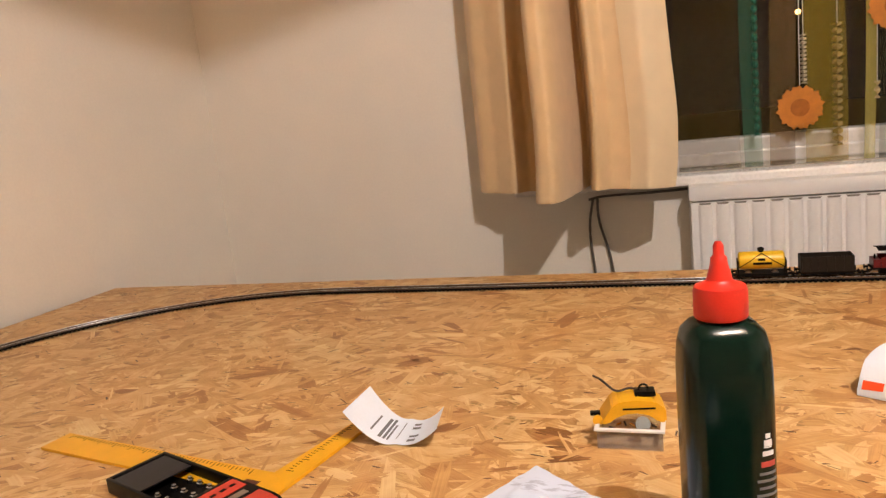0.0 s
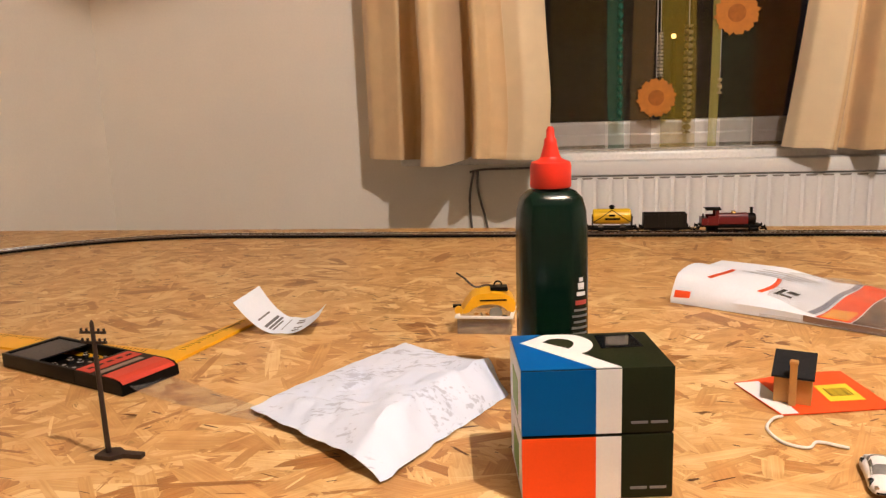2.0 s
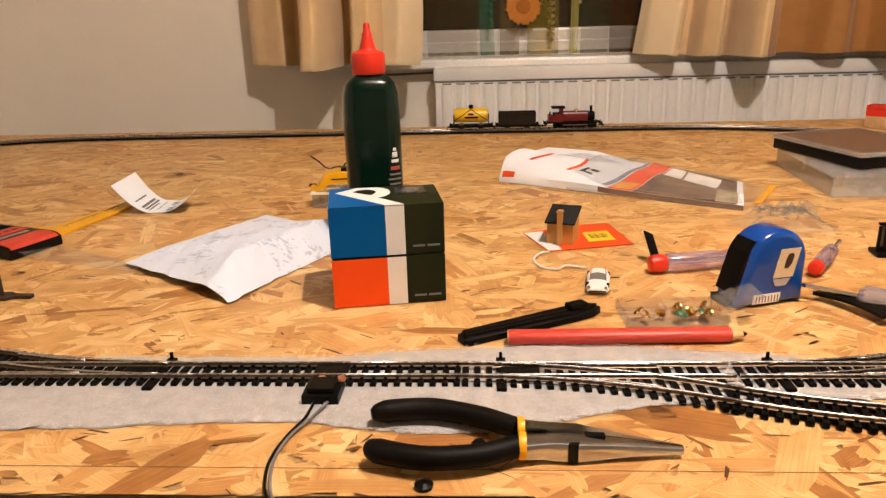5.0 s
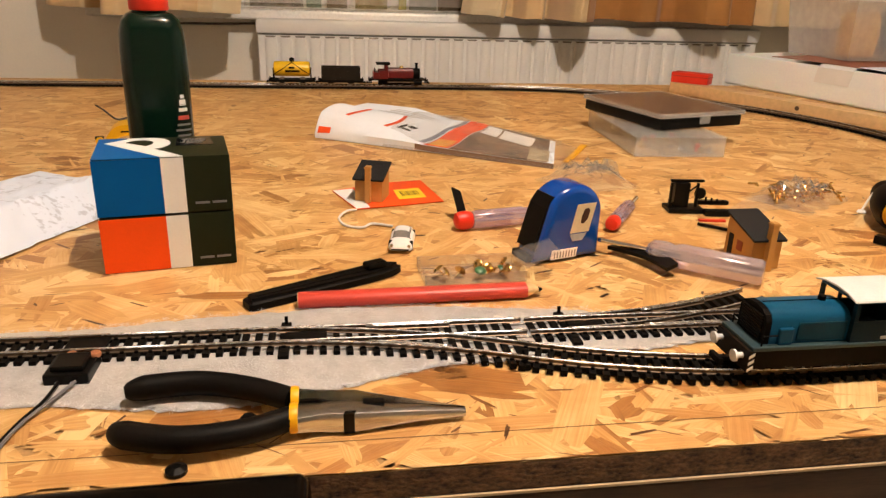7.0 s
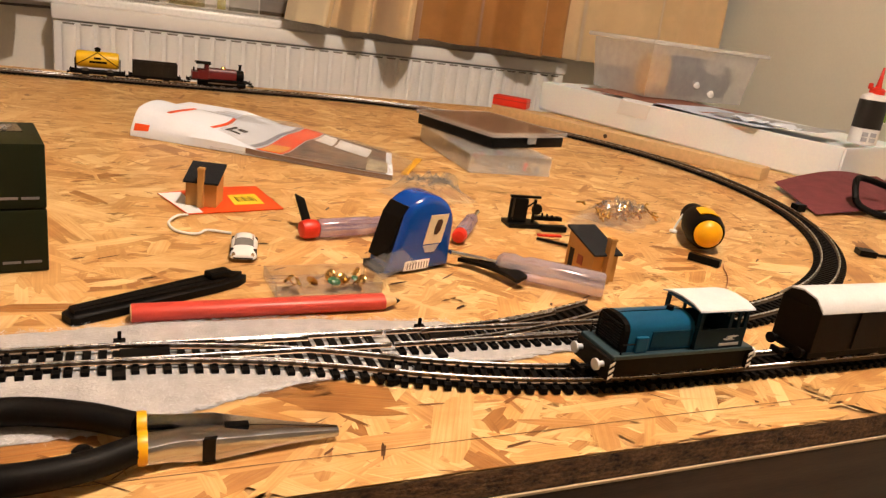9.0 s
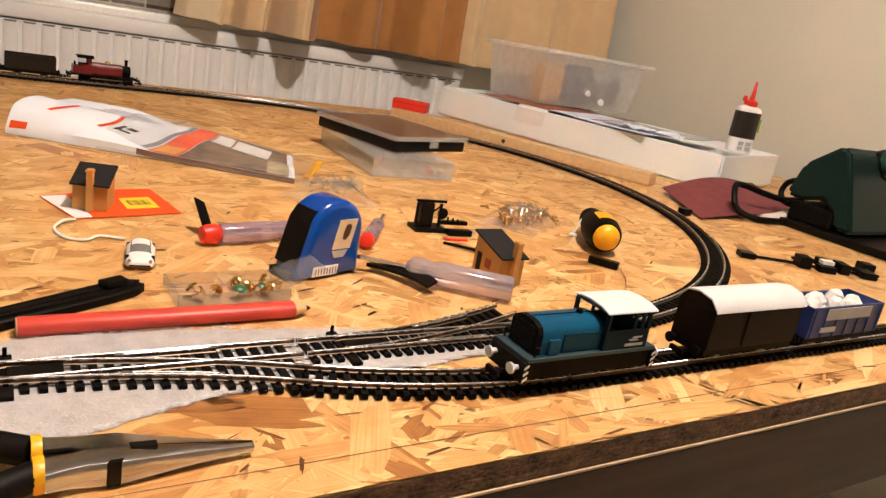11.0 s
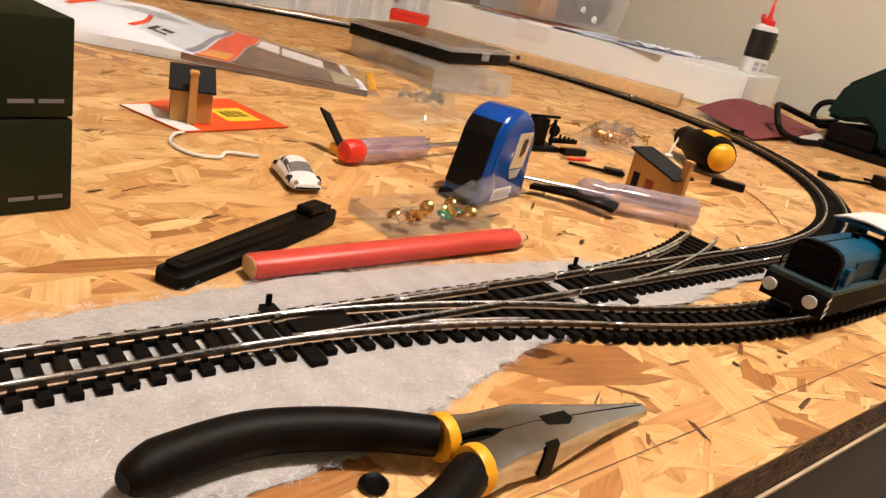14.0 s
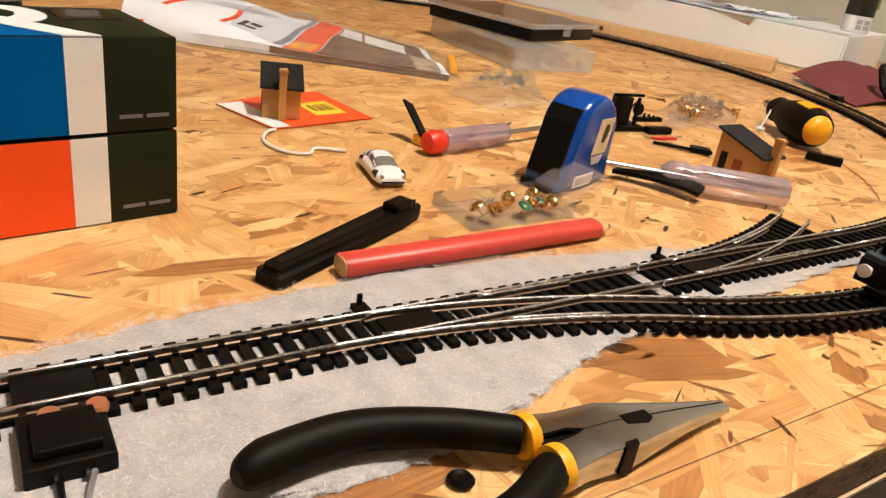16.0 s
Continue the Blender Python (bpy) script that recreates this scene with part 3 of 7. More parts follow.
def turnout(name, label, x, y, way, hand, r=0.438, sweep=22.5, length=0.168):
    """A turnout whose toe lies at x, y; way 1 runs to the right, hand 1 curves off to the far side."""
    th = thing(name, None, label, "model track", "turnouts")
    ln = length
    straight = [(x + way * ln * k / 30, y) for k in range(31)]
    curve = [(x + way * r * math.sin(radians(sweep * k / 30)), y + hand * r * (1 - math.cos(radians(sweep * k / 30)))) for k in range(31)]
    inner = hand * way
    for pts, s in ((straight, -inner), (curve, inner)):
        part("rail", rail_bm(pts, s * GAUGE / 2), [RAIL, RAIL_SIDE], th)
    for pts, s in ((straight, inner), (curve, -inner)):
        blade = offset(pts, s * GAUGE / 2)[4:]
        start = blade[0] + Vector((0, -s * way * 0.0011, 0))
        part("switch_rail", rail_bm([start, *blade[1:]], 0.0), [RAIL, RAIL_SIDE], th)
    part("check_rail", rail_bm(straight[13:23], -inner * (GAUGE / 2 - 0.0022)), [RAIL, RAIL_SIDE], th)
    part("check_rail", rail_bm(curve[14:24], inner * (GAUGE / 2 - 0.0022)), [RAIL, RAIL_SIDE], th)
    for k in range(int(ln / PITCH)):
        d = (k + 0.5) * PITCH
        off = r * (1 - math.cos(math.asin(min(0.99, d / r)))) if d / r < math.sin(radians(sweep)) else r * (1 - math.cos(radians(sweep)))
        lo, hi = (-0.015, 0.015 + off) if hand > 0 else (-0.015 - off, 0.015)
        bm = B()
        box(bm, -0.00185, 0.00185, lo, hi, 0.0008, 0.0041)
        for c in (lo + 0.0051, hi - 0.0051):
            box(bm, -0.0012, 0.0012, c - 0.0010, c - 0.0004, 0.0041, 0.0054)
        ob = part("sleeper", bm, SLEEPER, th)
        ob.location = (x + way * d, y, 0)
    bm = B()
    box(bm, -0.003, 0.003, -0.021, 0.021, 0.0012, 0.0040, 0.0004)
    box(bm, -0.0010, 0.0010, 0.0185, 0.0200, 0.003, 0.0085, 0.0003)
    part("tie_bar", bm, SLEEPER, th, "black tie bar with a small upright pin").location = (x + way * 0.026, y, 0)
    bm = B()
    box(bm, -0.012, 0.012, -0.0055, 0.0055, 0.0042, 0.0054, 0.0005)
    part("switch_plate", bm, SLEEPER, th).location = (x + way * 0.026 + way * 0.012, y, 0)
    return th


SWEEP, SR = 21.06, 0.438
YS = YT - 2 * SR * (1 - math.cos(radians(SWEEP)))
XS = 0.530 + 2 * SR * math.sin(radians(SWEEP))
turnout("turnout", "black turnout with shiny rails, curving towards the front siding", 0.530, YT, 1, -1, sweep=SWEEP)
turnout("turnout", "black turnout with shiny rails, branch ending bare on the board", 0.700, YT, 1, 1)
turnout("turnout", "black turnout with shiny rails at the end of the front straight", 0.362, YT, -1, 1, r=0.60, sweep=17.0, length=0.175)
track("straight_track", "straight model track laid on white fleece with power clip", line(0.362, YT, 0.530, YT), True)
track("curved_track", "curved model track of the siding behind the turnout", [(XS - SR * math.sin(radians(SWEEP * (1 - k / 20))), YS + SR * (1 - math.cos(radians(SWEEP * (1 - k / 20))))) for k in range(21)], True)
track("straight_track", "straight siding track under the blue engine and wagons", line(XS, YS, 1.42, YS), False)
track("curved_track", "black curved track sweeping round the board's end", line(0.868, YT, 0.89, YT, 1)[:-1] + arc(0.885, YT + R, R, -90, 0), False)
track("curved_track", "black curved track leading to the back of the board", arc(0.885, YT + R, R, 0, 90), False)
track("straight_track", "long straight model track along the back edge", line(0.885, YT + 2 * R, -0.2, YT + 2 * R), False)
track("curved_track", "black curved track at the far end of the board", arc(-0.2, YT + R, R, 90, 180), False)
track("curved_track", "black curved track returning to the front of the board", arc(-0.2, YT + R, R, 180, 270), False)
track("straight_track", "straight model track continuing along the front", line(-0.2, YT, 0.187, YT), False)
E0 = (0.362 - 0.60 * math.sin(radians(17)), YT + 0.60 * (1 - math.cos(radians(17))))
track("curved_track", "short curved model track leading inwards from the turnout", [(E0[0] - 0.6 * (math.sin(radians(17 + 17 * k / 16)) - math.sin(radians(17))), E0[1] + 0.6 * (math.cos(radians(17)) - math.cos(radians(17 + 17 * k / 16)))) for k in range(17)], False)


# ---- colours of the small things ----
BLACK = mat("black_plastic", (0.004, 0.0036, 0.0032), 0.36, var=0.2, scale=90, bump=0.03, spec=0.14)
BLACK_RUBBER = mat("black_rubber_grip", (0.0042, 0.0034, 0.0028), 0.52, var=0.25, scale=60, bump=0.06, spec=0.11)
RED = mat("bright_red_plastic", (0.70, 0.028, 0.012), 0.4, var=0.08, scale=60, bump=0.02)
PENCIL_RED = mat("red_lacquer", (0.58, 0.060, 0.042), 0.42, var=0.1, scale=60, bump=0.02)
YELLOW = mat("yellow_plastic", (0.82, 0.42, 0.008), 0.4, var=0.08, scale=50, bump=0.02)
BLUE = mat("glossy_blue_plastic", (0.001, 0.058, 0.36), 0.18, var=0.08, scale=50, bump=0.01, coat=0.4)
GREEN_BOTTLE = mat("dark_green_plastic", (0.002, 0.013, 0.008), 0.2, var=0.15, scale=20, bump=0.03, spec=0.35)
WHITE_PLASTIC = mat("white_plastic", (0.82, 0.81, 0.80), 0.4, var=0.04, scale=40, bump=0.02)
STEEL = mat("brushed_steel", (0.56, 0.60, 0.66), 0.19, metal=1.0, var=0.10, scale=30, bump=0.015, fine=8)
BRASS = mat("brass", (0.78, 0.52, 0.20), 0.25, metal=1.0, var=0.15, scale=200)
COPPER = mat("copper_contact", (0.70, 0.30, 0.16), 0.4, metal=0.7, var=0.15, scale=200)
CARD_BLUE = mat("blue_printed_card", (0.001, 0.095, 0.34), 0.45, var=0.05, scale=50, bump=0.03, spec=0.08)
CARD_ORANGE = mat("orange_printed_card", (0.85, 0.085, 0.012), 0.45, var=0.05, scale=50, bump=0.03, spec=0.2)
CARD_WHITE = mat("white_printed_card", (0.82, 0.83, 0.84), 0.5, var=0.04, scale=50, bump=0.03)
CARD_GREEN = mat("dark_green_printed_card", (0.013, 0.017, 0.007), 0.45, var=0.1, scale=50, bump=0.03, spec=0.12)
DARK_WINDOW = mat("dark_glossy_window", (0.006, 0.006, 0.008), 0.14, var=0.4, scale=70, bump=0.12, spec=0.3)
INK = mat("grey_ink", (0.16, 0.16, 0.17), 0.6)
PALE_INK = mat("pale_grey_ink", (0.42, 0.43, 0.46), 0.6)
CLEAR = film("clear_plastic", (0.40, 0.38, 0.37), 0.84, 0.06)
CLEAR_TINT = film("milky_clear_plastic", (0.85, 0.83, 0.80), 0.76, 0.12)
BAGFILM = film("crumpled_clear_film", (0.52, 0.48, 0.44), 0.89, 0.10, spec=1.0)
MILKY = film("milky_storage_plastic", (0.90, 0.90, 0.90), 0.60, 0.2)
SILVER_CLEAR = film("clear_glossy_handle", (0.70, 0.66, 0.76), 0.42, 0.16, (0.95, 0.90, 0.97), spec=1.0)
PURPLE_CLEAR = film("clear_violet_handle", (0.62, 0.53, 0.70), 0.46, 0.16, (0.93, 0.86, 0.96), spec=1.0)
for m_ in (SILVER_CLEAR, PURPLE_CLEAR):
    m_.node_tree.nodes["Principled BSDF"].inputs["Metallic"].default_value = 0.55
WOODEN = mat("ochre_model_wall", (0.52, 0.27, 0.075), 0.6, var=0.1, scale=60, bump=0.08)
SLATE = mat("dark_slate_roof", (0.012, 0.013, 0.015), 0.6, var=0.25, scale=200, bump=0.3, spec=0.2)


def printed_paper(name, col, ink, cover, lines=260.0):
    """Paper with rows of unreadable grey print."""
    m, n, l, p = nodes_of(name)
    tc, mp = n.new("ShaderNodeTexCoord"), n.new("ShaderNodeMapping")
    mp.inputs["Scale"].default_value = (lines * 0.35, lines, lines)
    nz, ramp = n.new("ShaderNodeTexNoise"), n.new("ShaderNodeValToRGB")
    nz.inputs["Scale"].default_value, nz.inputs["Detail"].default_value = 1.0, 2
    l.new(tc.outputs["Object"], mp.inputs["Vector"])
    l.new(mp.outputs["Vector"], nz.inputs["Vector"])
    big = n.new("ShaderNodeTexNoise")
    big.inputs["Scale"].default_value = 24
    l.new(tc.outputs["Object"], big.inputs["Vector"])
    mul = n.new("ShaderNodeMath")
    mul.operation = "MULTIPLY"
    l.new(nz.outputs["Fac"], mul.inputs[0])
    l.new(big.outputs["Fac"], mul.inputs[1])
    ramp.color_ramp.elements[0].position, ramp.color_ramp.elements[0].color = cover, (*col, 1)
    ramp.color_ramp.elements[1].position, ramp.color_ramp.elements[1].color = cover + 0.06, (*ink, 1)
    l.new(mul.outputs[0], ramp.inputs["Fac"])
    l.new(ramp.outputs["Color"], p.inputs["Base Color"])
    p.inputs["Roughness"].default_value = 0.6
    bp = n.new("ShaderNodeBump")
    bp.inputs["Strength"].default_value, bp.inputs["Distance"].default_value = 0.25, 0.002
    l.new(big.outputs["Fac"], bp.inputs["Height"])
    l.new(bp.outputs["Normal"], p.inputs["Normal"])
    return m


PAPER = printed_paper("printed_white_paper", (0.70, 0.79, 0.96), (0.48, 0.55, 0.70), 0.29)
PLAIN_PAPER = mat("white_paper", (0.78, 0.84, 0.93), 0.6, var=0.04, scale=30, bump=0.05)


def at(x, y, deg=0.0, z=0.0):
    return pose(x, y, z, 0, 0, deg)


# ---- dark green glue bottle ----
g = thing("glue_bottle", at(0.440, 0.395, 14), "dark green plastic glue bottle with a red cone cap", "bottle")
part("body", lathe(B(), [(0.0225, 0.0004), (0.0258, 0.003), (0.0265, 0.03), (0.0265, 0.110), (0.0262, 0.138), (0.0252, 0.152), (0.0228, 0.161), (0.0180, 0.1662), (0.0135, 0.1680), (0.0135, 0.171)], 48, sx=1.0, sy=0.86, power=3.6), GREEN_BOTTLE, g, smooth=True)
cap = part("cap", lathe(B(), [(0.0150, 0.1690), (0.0155, 0.1700), (0.0155, 0.1850), (0.0146, 0.1880), (0.0085, 0.1905), (0.0075, 0.192)], 36), RED, g, smooth=True)
part("nozzle", lathe(B(), [(0.0076, 0.1915), (0.0050, 0.2010), (0.0046, 0.2050), (0.0032, 0.2065), (0.0030, 0.2120), (0.0018, 0.2145)], 24), RED, cap, smooth=True)


def flank(x, z, out=0.0):
    """A spot on the bottle's side at x across it, bulged as the body is."""
    r = 0.0265 + out
    return Vector((x, -0.86 * r * max(0.0, 1 - abs(x / r) ** 3.6) ** (1 / 3.6), z))


def label_bar(bm, x0, x1, z0, z1):
    sheet(bm, 6, 2, lambda u, v: flank(x0 + (x1 - x0) * u, z0 + (z1 - z0) * v, 0.0003), 0.0002)


bm = B()
for x0, x1, z0, z1 in ((0.0165, 0.0195, 0.0995, 0.1025), (0.0155, 0.0205, 0.0945, 0.0985), (0.0145, 0.0215, 0.0885, 0.0915), (0.0155, 0.0205, 0.0935, 0.0942)):
    label_bar(bm, x0, x1, z0, z1)
part("label_mark", bm, CARD_WHITE, g, "small pale stepped emblem")
bm = B()
label_bar(bm, 0.0135, 0.0225, 0.0815, 0.0850)
part("label_red", bm, mat("dull_red_label_print", (0.45, 0.06, 0.05), 0.5), g)
bm = B()
for k, (a, b) in enumerate(((0.0125, 0.0232), (0.0110, 0.0236), (0.0122, 0.0228), (0.0105, 0.0238), (0.0112, 0.0232), (0.0100, 0.0240), (0.0108, 0.0236), (0.0098, 0.0240), (0.0106, 0.0230), (0.0098, 0.0240))):
    label_bar(bm, a, b, 0.0765 - 0.0046 * k, 0.0782 - 0.0046 * k)
part("label_print", bm, INK, g, "rows of small grey unreadable print", kind="stuff")


# ---- the two cartons ----
def carton(z, first, label, top):
    w, d, h = 0.0885, 0.066, 0.0405
    c = thing("carton", at(0.428, 0.234, 10.4, z), label, "box", "cartons of fixings")
    body = part("body", box(B(), 0, w, 0, d, 0.0003, h, 0.0012), CARD_GREEN, c, smooth=True)
    e = 0.0003
    part("colour_panel", box(B(), -e, 0.485 * w, -e, 0.0004, 0.0008, h - 0.0006), first, body)
    part("white_stripe", box(B(), 0.485 * w, 0.652 * w, -e, 0.0004, 0.0008, h - 0.0006), CARD_WHITE, body)
    part("side_panel", box(B(), -e, 0.0004, 0.0006, d, 0.0008, h - 0.0008), CARD_WHITE, c, "pale printed side")
    part("side_print", box(B(), -2 * e, -e, 0.018, 0.046, 0.006, h - 0.012), mat("leaf_green_print", (0.25, 0.38, 0.08), 0.5), c)
    for b0, b1 in ((0.715, 0.825), (0.845, 0.955)):
        part("print_bar", box(B(), b0 * w, b1 * w, -e, 0.0002, 0.0062, 0.0078), INK, c, "small pale line of print")
    if top:
        def flat(name, pts, z0, z1, material, label=""):
            part(name, prism(B(), [(x * w, 0.0006 + y * (d - 0.0012)) for x, y in pts], h + z0, h + z1), material, body, label)

        loop = spline([(x, y, 0) for x, y in ((0.44, 0.40), (0.50, 0.46), (0.555, 0.60), (0.555, 0.76), (0.50, 0.90), (0.42, 0.965), (0.25, 0.975))], 6)
        eye = spline([(x, y, 0) for x, y in ((0.215, 0.745), (0.27, 0.82), (0.34, 0.84), (0.405, 0.79), (0.43, 0.70), (0.41, 0.60), (0.375, 0.535))], 4)
        flat("top_panel", [(0, 0), (0.483, 0), (0.050, 0.745), (0.22, 0.99), (0, 0.99)], -0.0002, e, first)
        flat("top_loop", [(0.485, 0), (0.652, 0)] + [(p[0], p[1]) for p in loop] + [(0.052, 0.745)], -0.0002, 1.4 * e, CARD_WHITE, "white printed loop")
        flat("loop_eye", [(p[0], p[1]) for p in eye], 0.0, 1.9 * e, CARD_GREEN)
        part("window", prism(B(), [(0.60 * w, 0.52 * d), (0.90 * w, 0.54 * d), (0.88 * w, 0.92 * d), (0.61 * w, 0.90 * d)], h - 0.0006, h + 0.0003), DARK_WINDOW, c, "dark clear window with screws behind")
        part("inner_bag", sheet(B(), 10, 10, lambda u, v: Vector((w * (0.64 + 0.16 * u + 0.05 * v), d * (0.58 + 0.26 * v), h + 0.0006 + 0.0022 * abs(noise.noise(Vector((u * 5, v * 5, 3)))))), 0.0002), BAGFILM, c, "crumpled clear bag in the window")
    return c


carton(0.0, CARD_ORANGE, "small carton with orange, white and dark green sides", False)
carton(0.0412, CARD_BLUE, "small carton with blue, white and dark green sides", True)

# ---- papers ----
A, Bq, C, D = Vector((0.338, 0.244, 0)), Vector((0.205, 0.342, 0)), Vector((0.292, 0.508, 0)), Vector((0.405, 0.395, 0))


def crumple(u, v):
    p = (1 - v) * ((1 - u) * A + u * Bq) + v * ((1 - u) * D + u * C)
    rise = min(1, 0.35 + 3 * v) * 0.024 * min(1, u / 0.16) * math.exp(-max(0, u - 0.16) * 2.1)
    bump = 0.005 * noise.noise(p * 38) + 0.0024 * noise.noise(p * 95)
    edge = min(1, 6 * min(u, 1 - u, v + 0.02, 1.02 - v) + 0.1)
    jag = Vector((noise.noise(Vector((u * 9, v * 9, 3))), noise.noise(Vector((u * 9, v * 9, 8))), 0)) * 0.004
    return p + jag + Vector((0, 0, max(0.0008, rise + bump * edge + 0.004 * edge + 0.002 * (1 - v))))


ob = part("paper_sheet", sheet(B(), 48, 48, crumple, 0.00025), PAPER, None, "crumpled white printed paper leaflet with a folded edge", smooth=True)
tagged(ob, category="paper")
film_bit = part("clear_film", sheet(B(), 12, 4, lambda u, v: Vector((0.072 + 0.145 * u, 0.372 - 0.048 * u + 0.05 * v * (1 - 0.55 * u), 0.0012 + 0.012 * math.exp(-u * 9) * (1 - v) + 0.001 * noise.noise(Vector((u * 9, v * 3, 0))))), 0.0002), BAGFILM, None, "flat strip of clear plastic film beside the paper", smooth=True)
tagged(film_bit, category="plastic film")


def curl(u, v):
    x = 0.004 + (u - 0.5) * 0.094
    lift = 0.036 * max(0, (0.42 - u) / 0.42) ** 1.7 + 0.022 * max(0, (u - 0.55) / 0.45) ** 1.8
    return Vector((0.145 + x * (1 - 0.18 * v), 0.540 + v * 0.050 - 0.02 * abs(u - 0.5), 0.0008 + lift + 0.006 * v * (1 - u)))


lab = thing("paper_label", None, "curled white paper label standing on its bent middle", "label")
part("sheet", sheet(B(), 30, 8, curl, 0.0002), PLAIN_PAPER, lab, smooth=True)
bm = B()
for u0, u1, v0, v1 in ((0.28, 0.31, 0.15, 0.80), (0.325, 0.35, 0.15, 0.85), (0.365, 0.385, 0.15, 0.7), (0.60, 0.70, 0.12, 0.20), (0.60, 0.72, 0.28, 0.35), (0.58, 0.70, 0.6, 0.68), (0.58, 0.68, 0.75, 0.82), (0.46, 0.47, 0.2, 0.8), (0.20, 0.215, 0.2, 0.7)):
    sheet(bm, 4, 4, lambda u, v, u0=u0, u1=u1, v0=v0, v1=v1: curl(u0 + (u1 - u0) * u, v0 + (v1 - v0) * v) + Vector((0, 0, 0.0005)), 0.0001)
part("print", bm, INK, lab, kind="stuff")

# ---- yellow square rule ----
sq = thing("set_square", None, "yellow plastic try square with black scale marks", "ruler")
part("long_arm", prism(B(), [(-0.240, 0.488), (0.052, 0.434), (0.0825, 0.434), (0.083, 0.4402), (0.0742, 0.4524), (0.0582, 0.4694), (-0.236, 0.523)], 0.0006, 0.0036), YELLOW, sq)
part("short_arm", prism(B(), [(0.0583, 0.4694), (0.0743, 0.4524), (0.0831, 0.4402), (0.106, 0.572), (0.088, 0.586)], 0.0006, 0.0036), YELLOW, sq)
bm = B()
for k in range(56):
    t = k / 55
    ln = 0.008 if k % 5 == 0 else 0.0045
    x, y = -0.225 + 0.26 * t, 0.519 - 0.048 * t
    prism(bm, [(x, y), (x + 0.0007, y), (x + 0.0007, y - ln), (x, y - ln)], 0.0036, 0.0038)
for k in range(24):
    t = k / 23
    x, y, ln = 0.068 + 0.019 * t, 0.474 + 0.10 * t, 0.008 if k % 5 == 0 else 0.0045
    prism(bm, [(x, y), (x + ln, y - 0.001), (x + ln, y - 0.0003), (x, y + 0.0007)], 0.0036, 0.0038)
part("scale_marks", bm, BLACK, sq, kind="stuff")
part("sticker", prism(B(), [(0.036, 0.444), (0.052, 0.441), (0.055, 0.452), (0.039, 0.455)], 0.0036, 0.0039), mat("dark_red_sticker", (0.12, 0.03, 0.02), 0.5), sq)

# ---- black bit case with red end ----
WARM_PLATE = mat("dull_silver_plate", (0.40, 0.34, 0.29), 0.4, metal=0.7, var=0.3, scale=120)
cs = thing("tool_case", pose(-0.0860, 0.4200, 0.0003, 0, 0, -19.5) @ Matrix.Diagonal((1.125, 0.85, 0.74, 1)), "shallow black plastic tool case with red printed end", "tool case")
bm = B()
for a in ((0, 0.100, 0, 0.004, 0.0006, 0.019), (0, 0.100, 0.066, 0.070, 0.0006, 0.019), (0, 0.004, 0.004, 0.066, 0.0006, 0.019), (0.096, 0.100, 0.004, 0.066, 0.0006, 0.019), (0.004, 0.096, 0.004, 0.066, 0.0006, 0.004)):
    box(bm, *a, 0.0008)
part("tray", bm, BLACK, cs, smooth=True)
part("lid", box(B(), 0.004, 0.046, 0.004, 0.066, 0.0155, 0.0175, 0.0006), DARK_WINDOW, cs, "smoky clear sliding lid")
for k in range(9):
    part("bit", lathe(B(), [(0.0035, 0.0), (0.0035, 0.005), (0.0022, 0.006), (0.0022, 0.008)], 6, pose(0.052 + 0.0135 * (k % 3) + 0.003, 0.016 + 0.019 * (k // 3), 0.0042)), STEEL, cs)
END_BLACK = [(0.0, 0.0186), (0.046, 0.0186), (0.053, 0.0168), (0.0570, 0.0126), (0.0575, 0.0006), (0.0, 0.0006)]
end = part("end_block", prism(B(), END_BLACK, 0.0, 0.070, pose(0.1003, 0.07, 0, 90, 0, 0)), BLACK, cs)
RED_CARD = mat("dull_red_card", (0.56, 0.055, 0.03), 0.5)
part("red_strip", box(B(), 0.1005, 0.1185, 0.002, 0.066, 0.0187, 0.0194, 0.0003), RED_CARD, end, "red strip with dark marks")
for k in range(5):
    part("mark", box(B(), 0.1080, 0.1110, 0.008 + 0.0115 * k, 0.0145 + 0.0115 * k, 0.0195, 0.0199), BLACK, end)
part("silver_plate", box(B(), 0.1225, 0.1290, 0.004, 0.058, 0.0187, 0.0196, 0.0003), WARM_PLATE, end, "dull silver plate")
part("red_nose", prism(B(), [(0.0, 0.0194), (0.014, 0.0194), (0.0215, 0.0172), (0.0245, 0.0136), (0.0235, 0.0132), (0.0205, 0.0166), (0.0135, 0.0187), (0.0, 0.0187)], 0.002, 0.066, pose(0.1335, 0.068, 0, 90, 0, 0)), RED_CARD, end, "rounded red nose")

# ---- telegraph pole ----
POLE = mat("dark_brown_plastic", (0.035, 0.018, 0.012), 0.5, var=0.2, scale=100)
tp = thing("telegraph_pole", at(0.1375, 0.2605), "dark brown model telegraph pole on a small foot", "model pole")
part("post", lathe(B(), [(0.0019, 0.003), (0.0017, 0.05), (0.0014, 0.097), (0.0006, 0.099)], 10), POLE, tp)
for z in (0.0835, 0.0905):
    bm = box(B(), -0.0095, 0.0095, -0.0008, 0.0008, z - 0.0008, z + 0.0008)
    for x in (-0.0085, -0.0045, 0.0045, 0.0085):
        lathe(bm, [(0.0009, z + 0.0008), (0.0009, z + 0.0028)], 6, pose(x, 0, 0))
    part("cross_arm", bm, POLE, tp)
part("foot", prism(B(), [(-0.007, -0.006), (0.006, -0.007), (0.012, -0.002), (0.026, -0.002), (0.026, 0.003), (0.010, 0.004), (0.004, 0.008), (-0.006, 0.006)], 0.0005, 0.0035), POLE, tp)

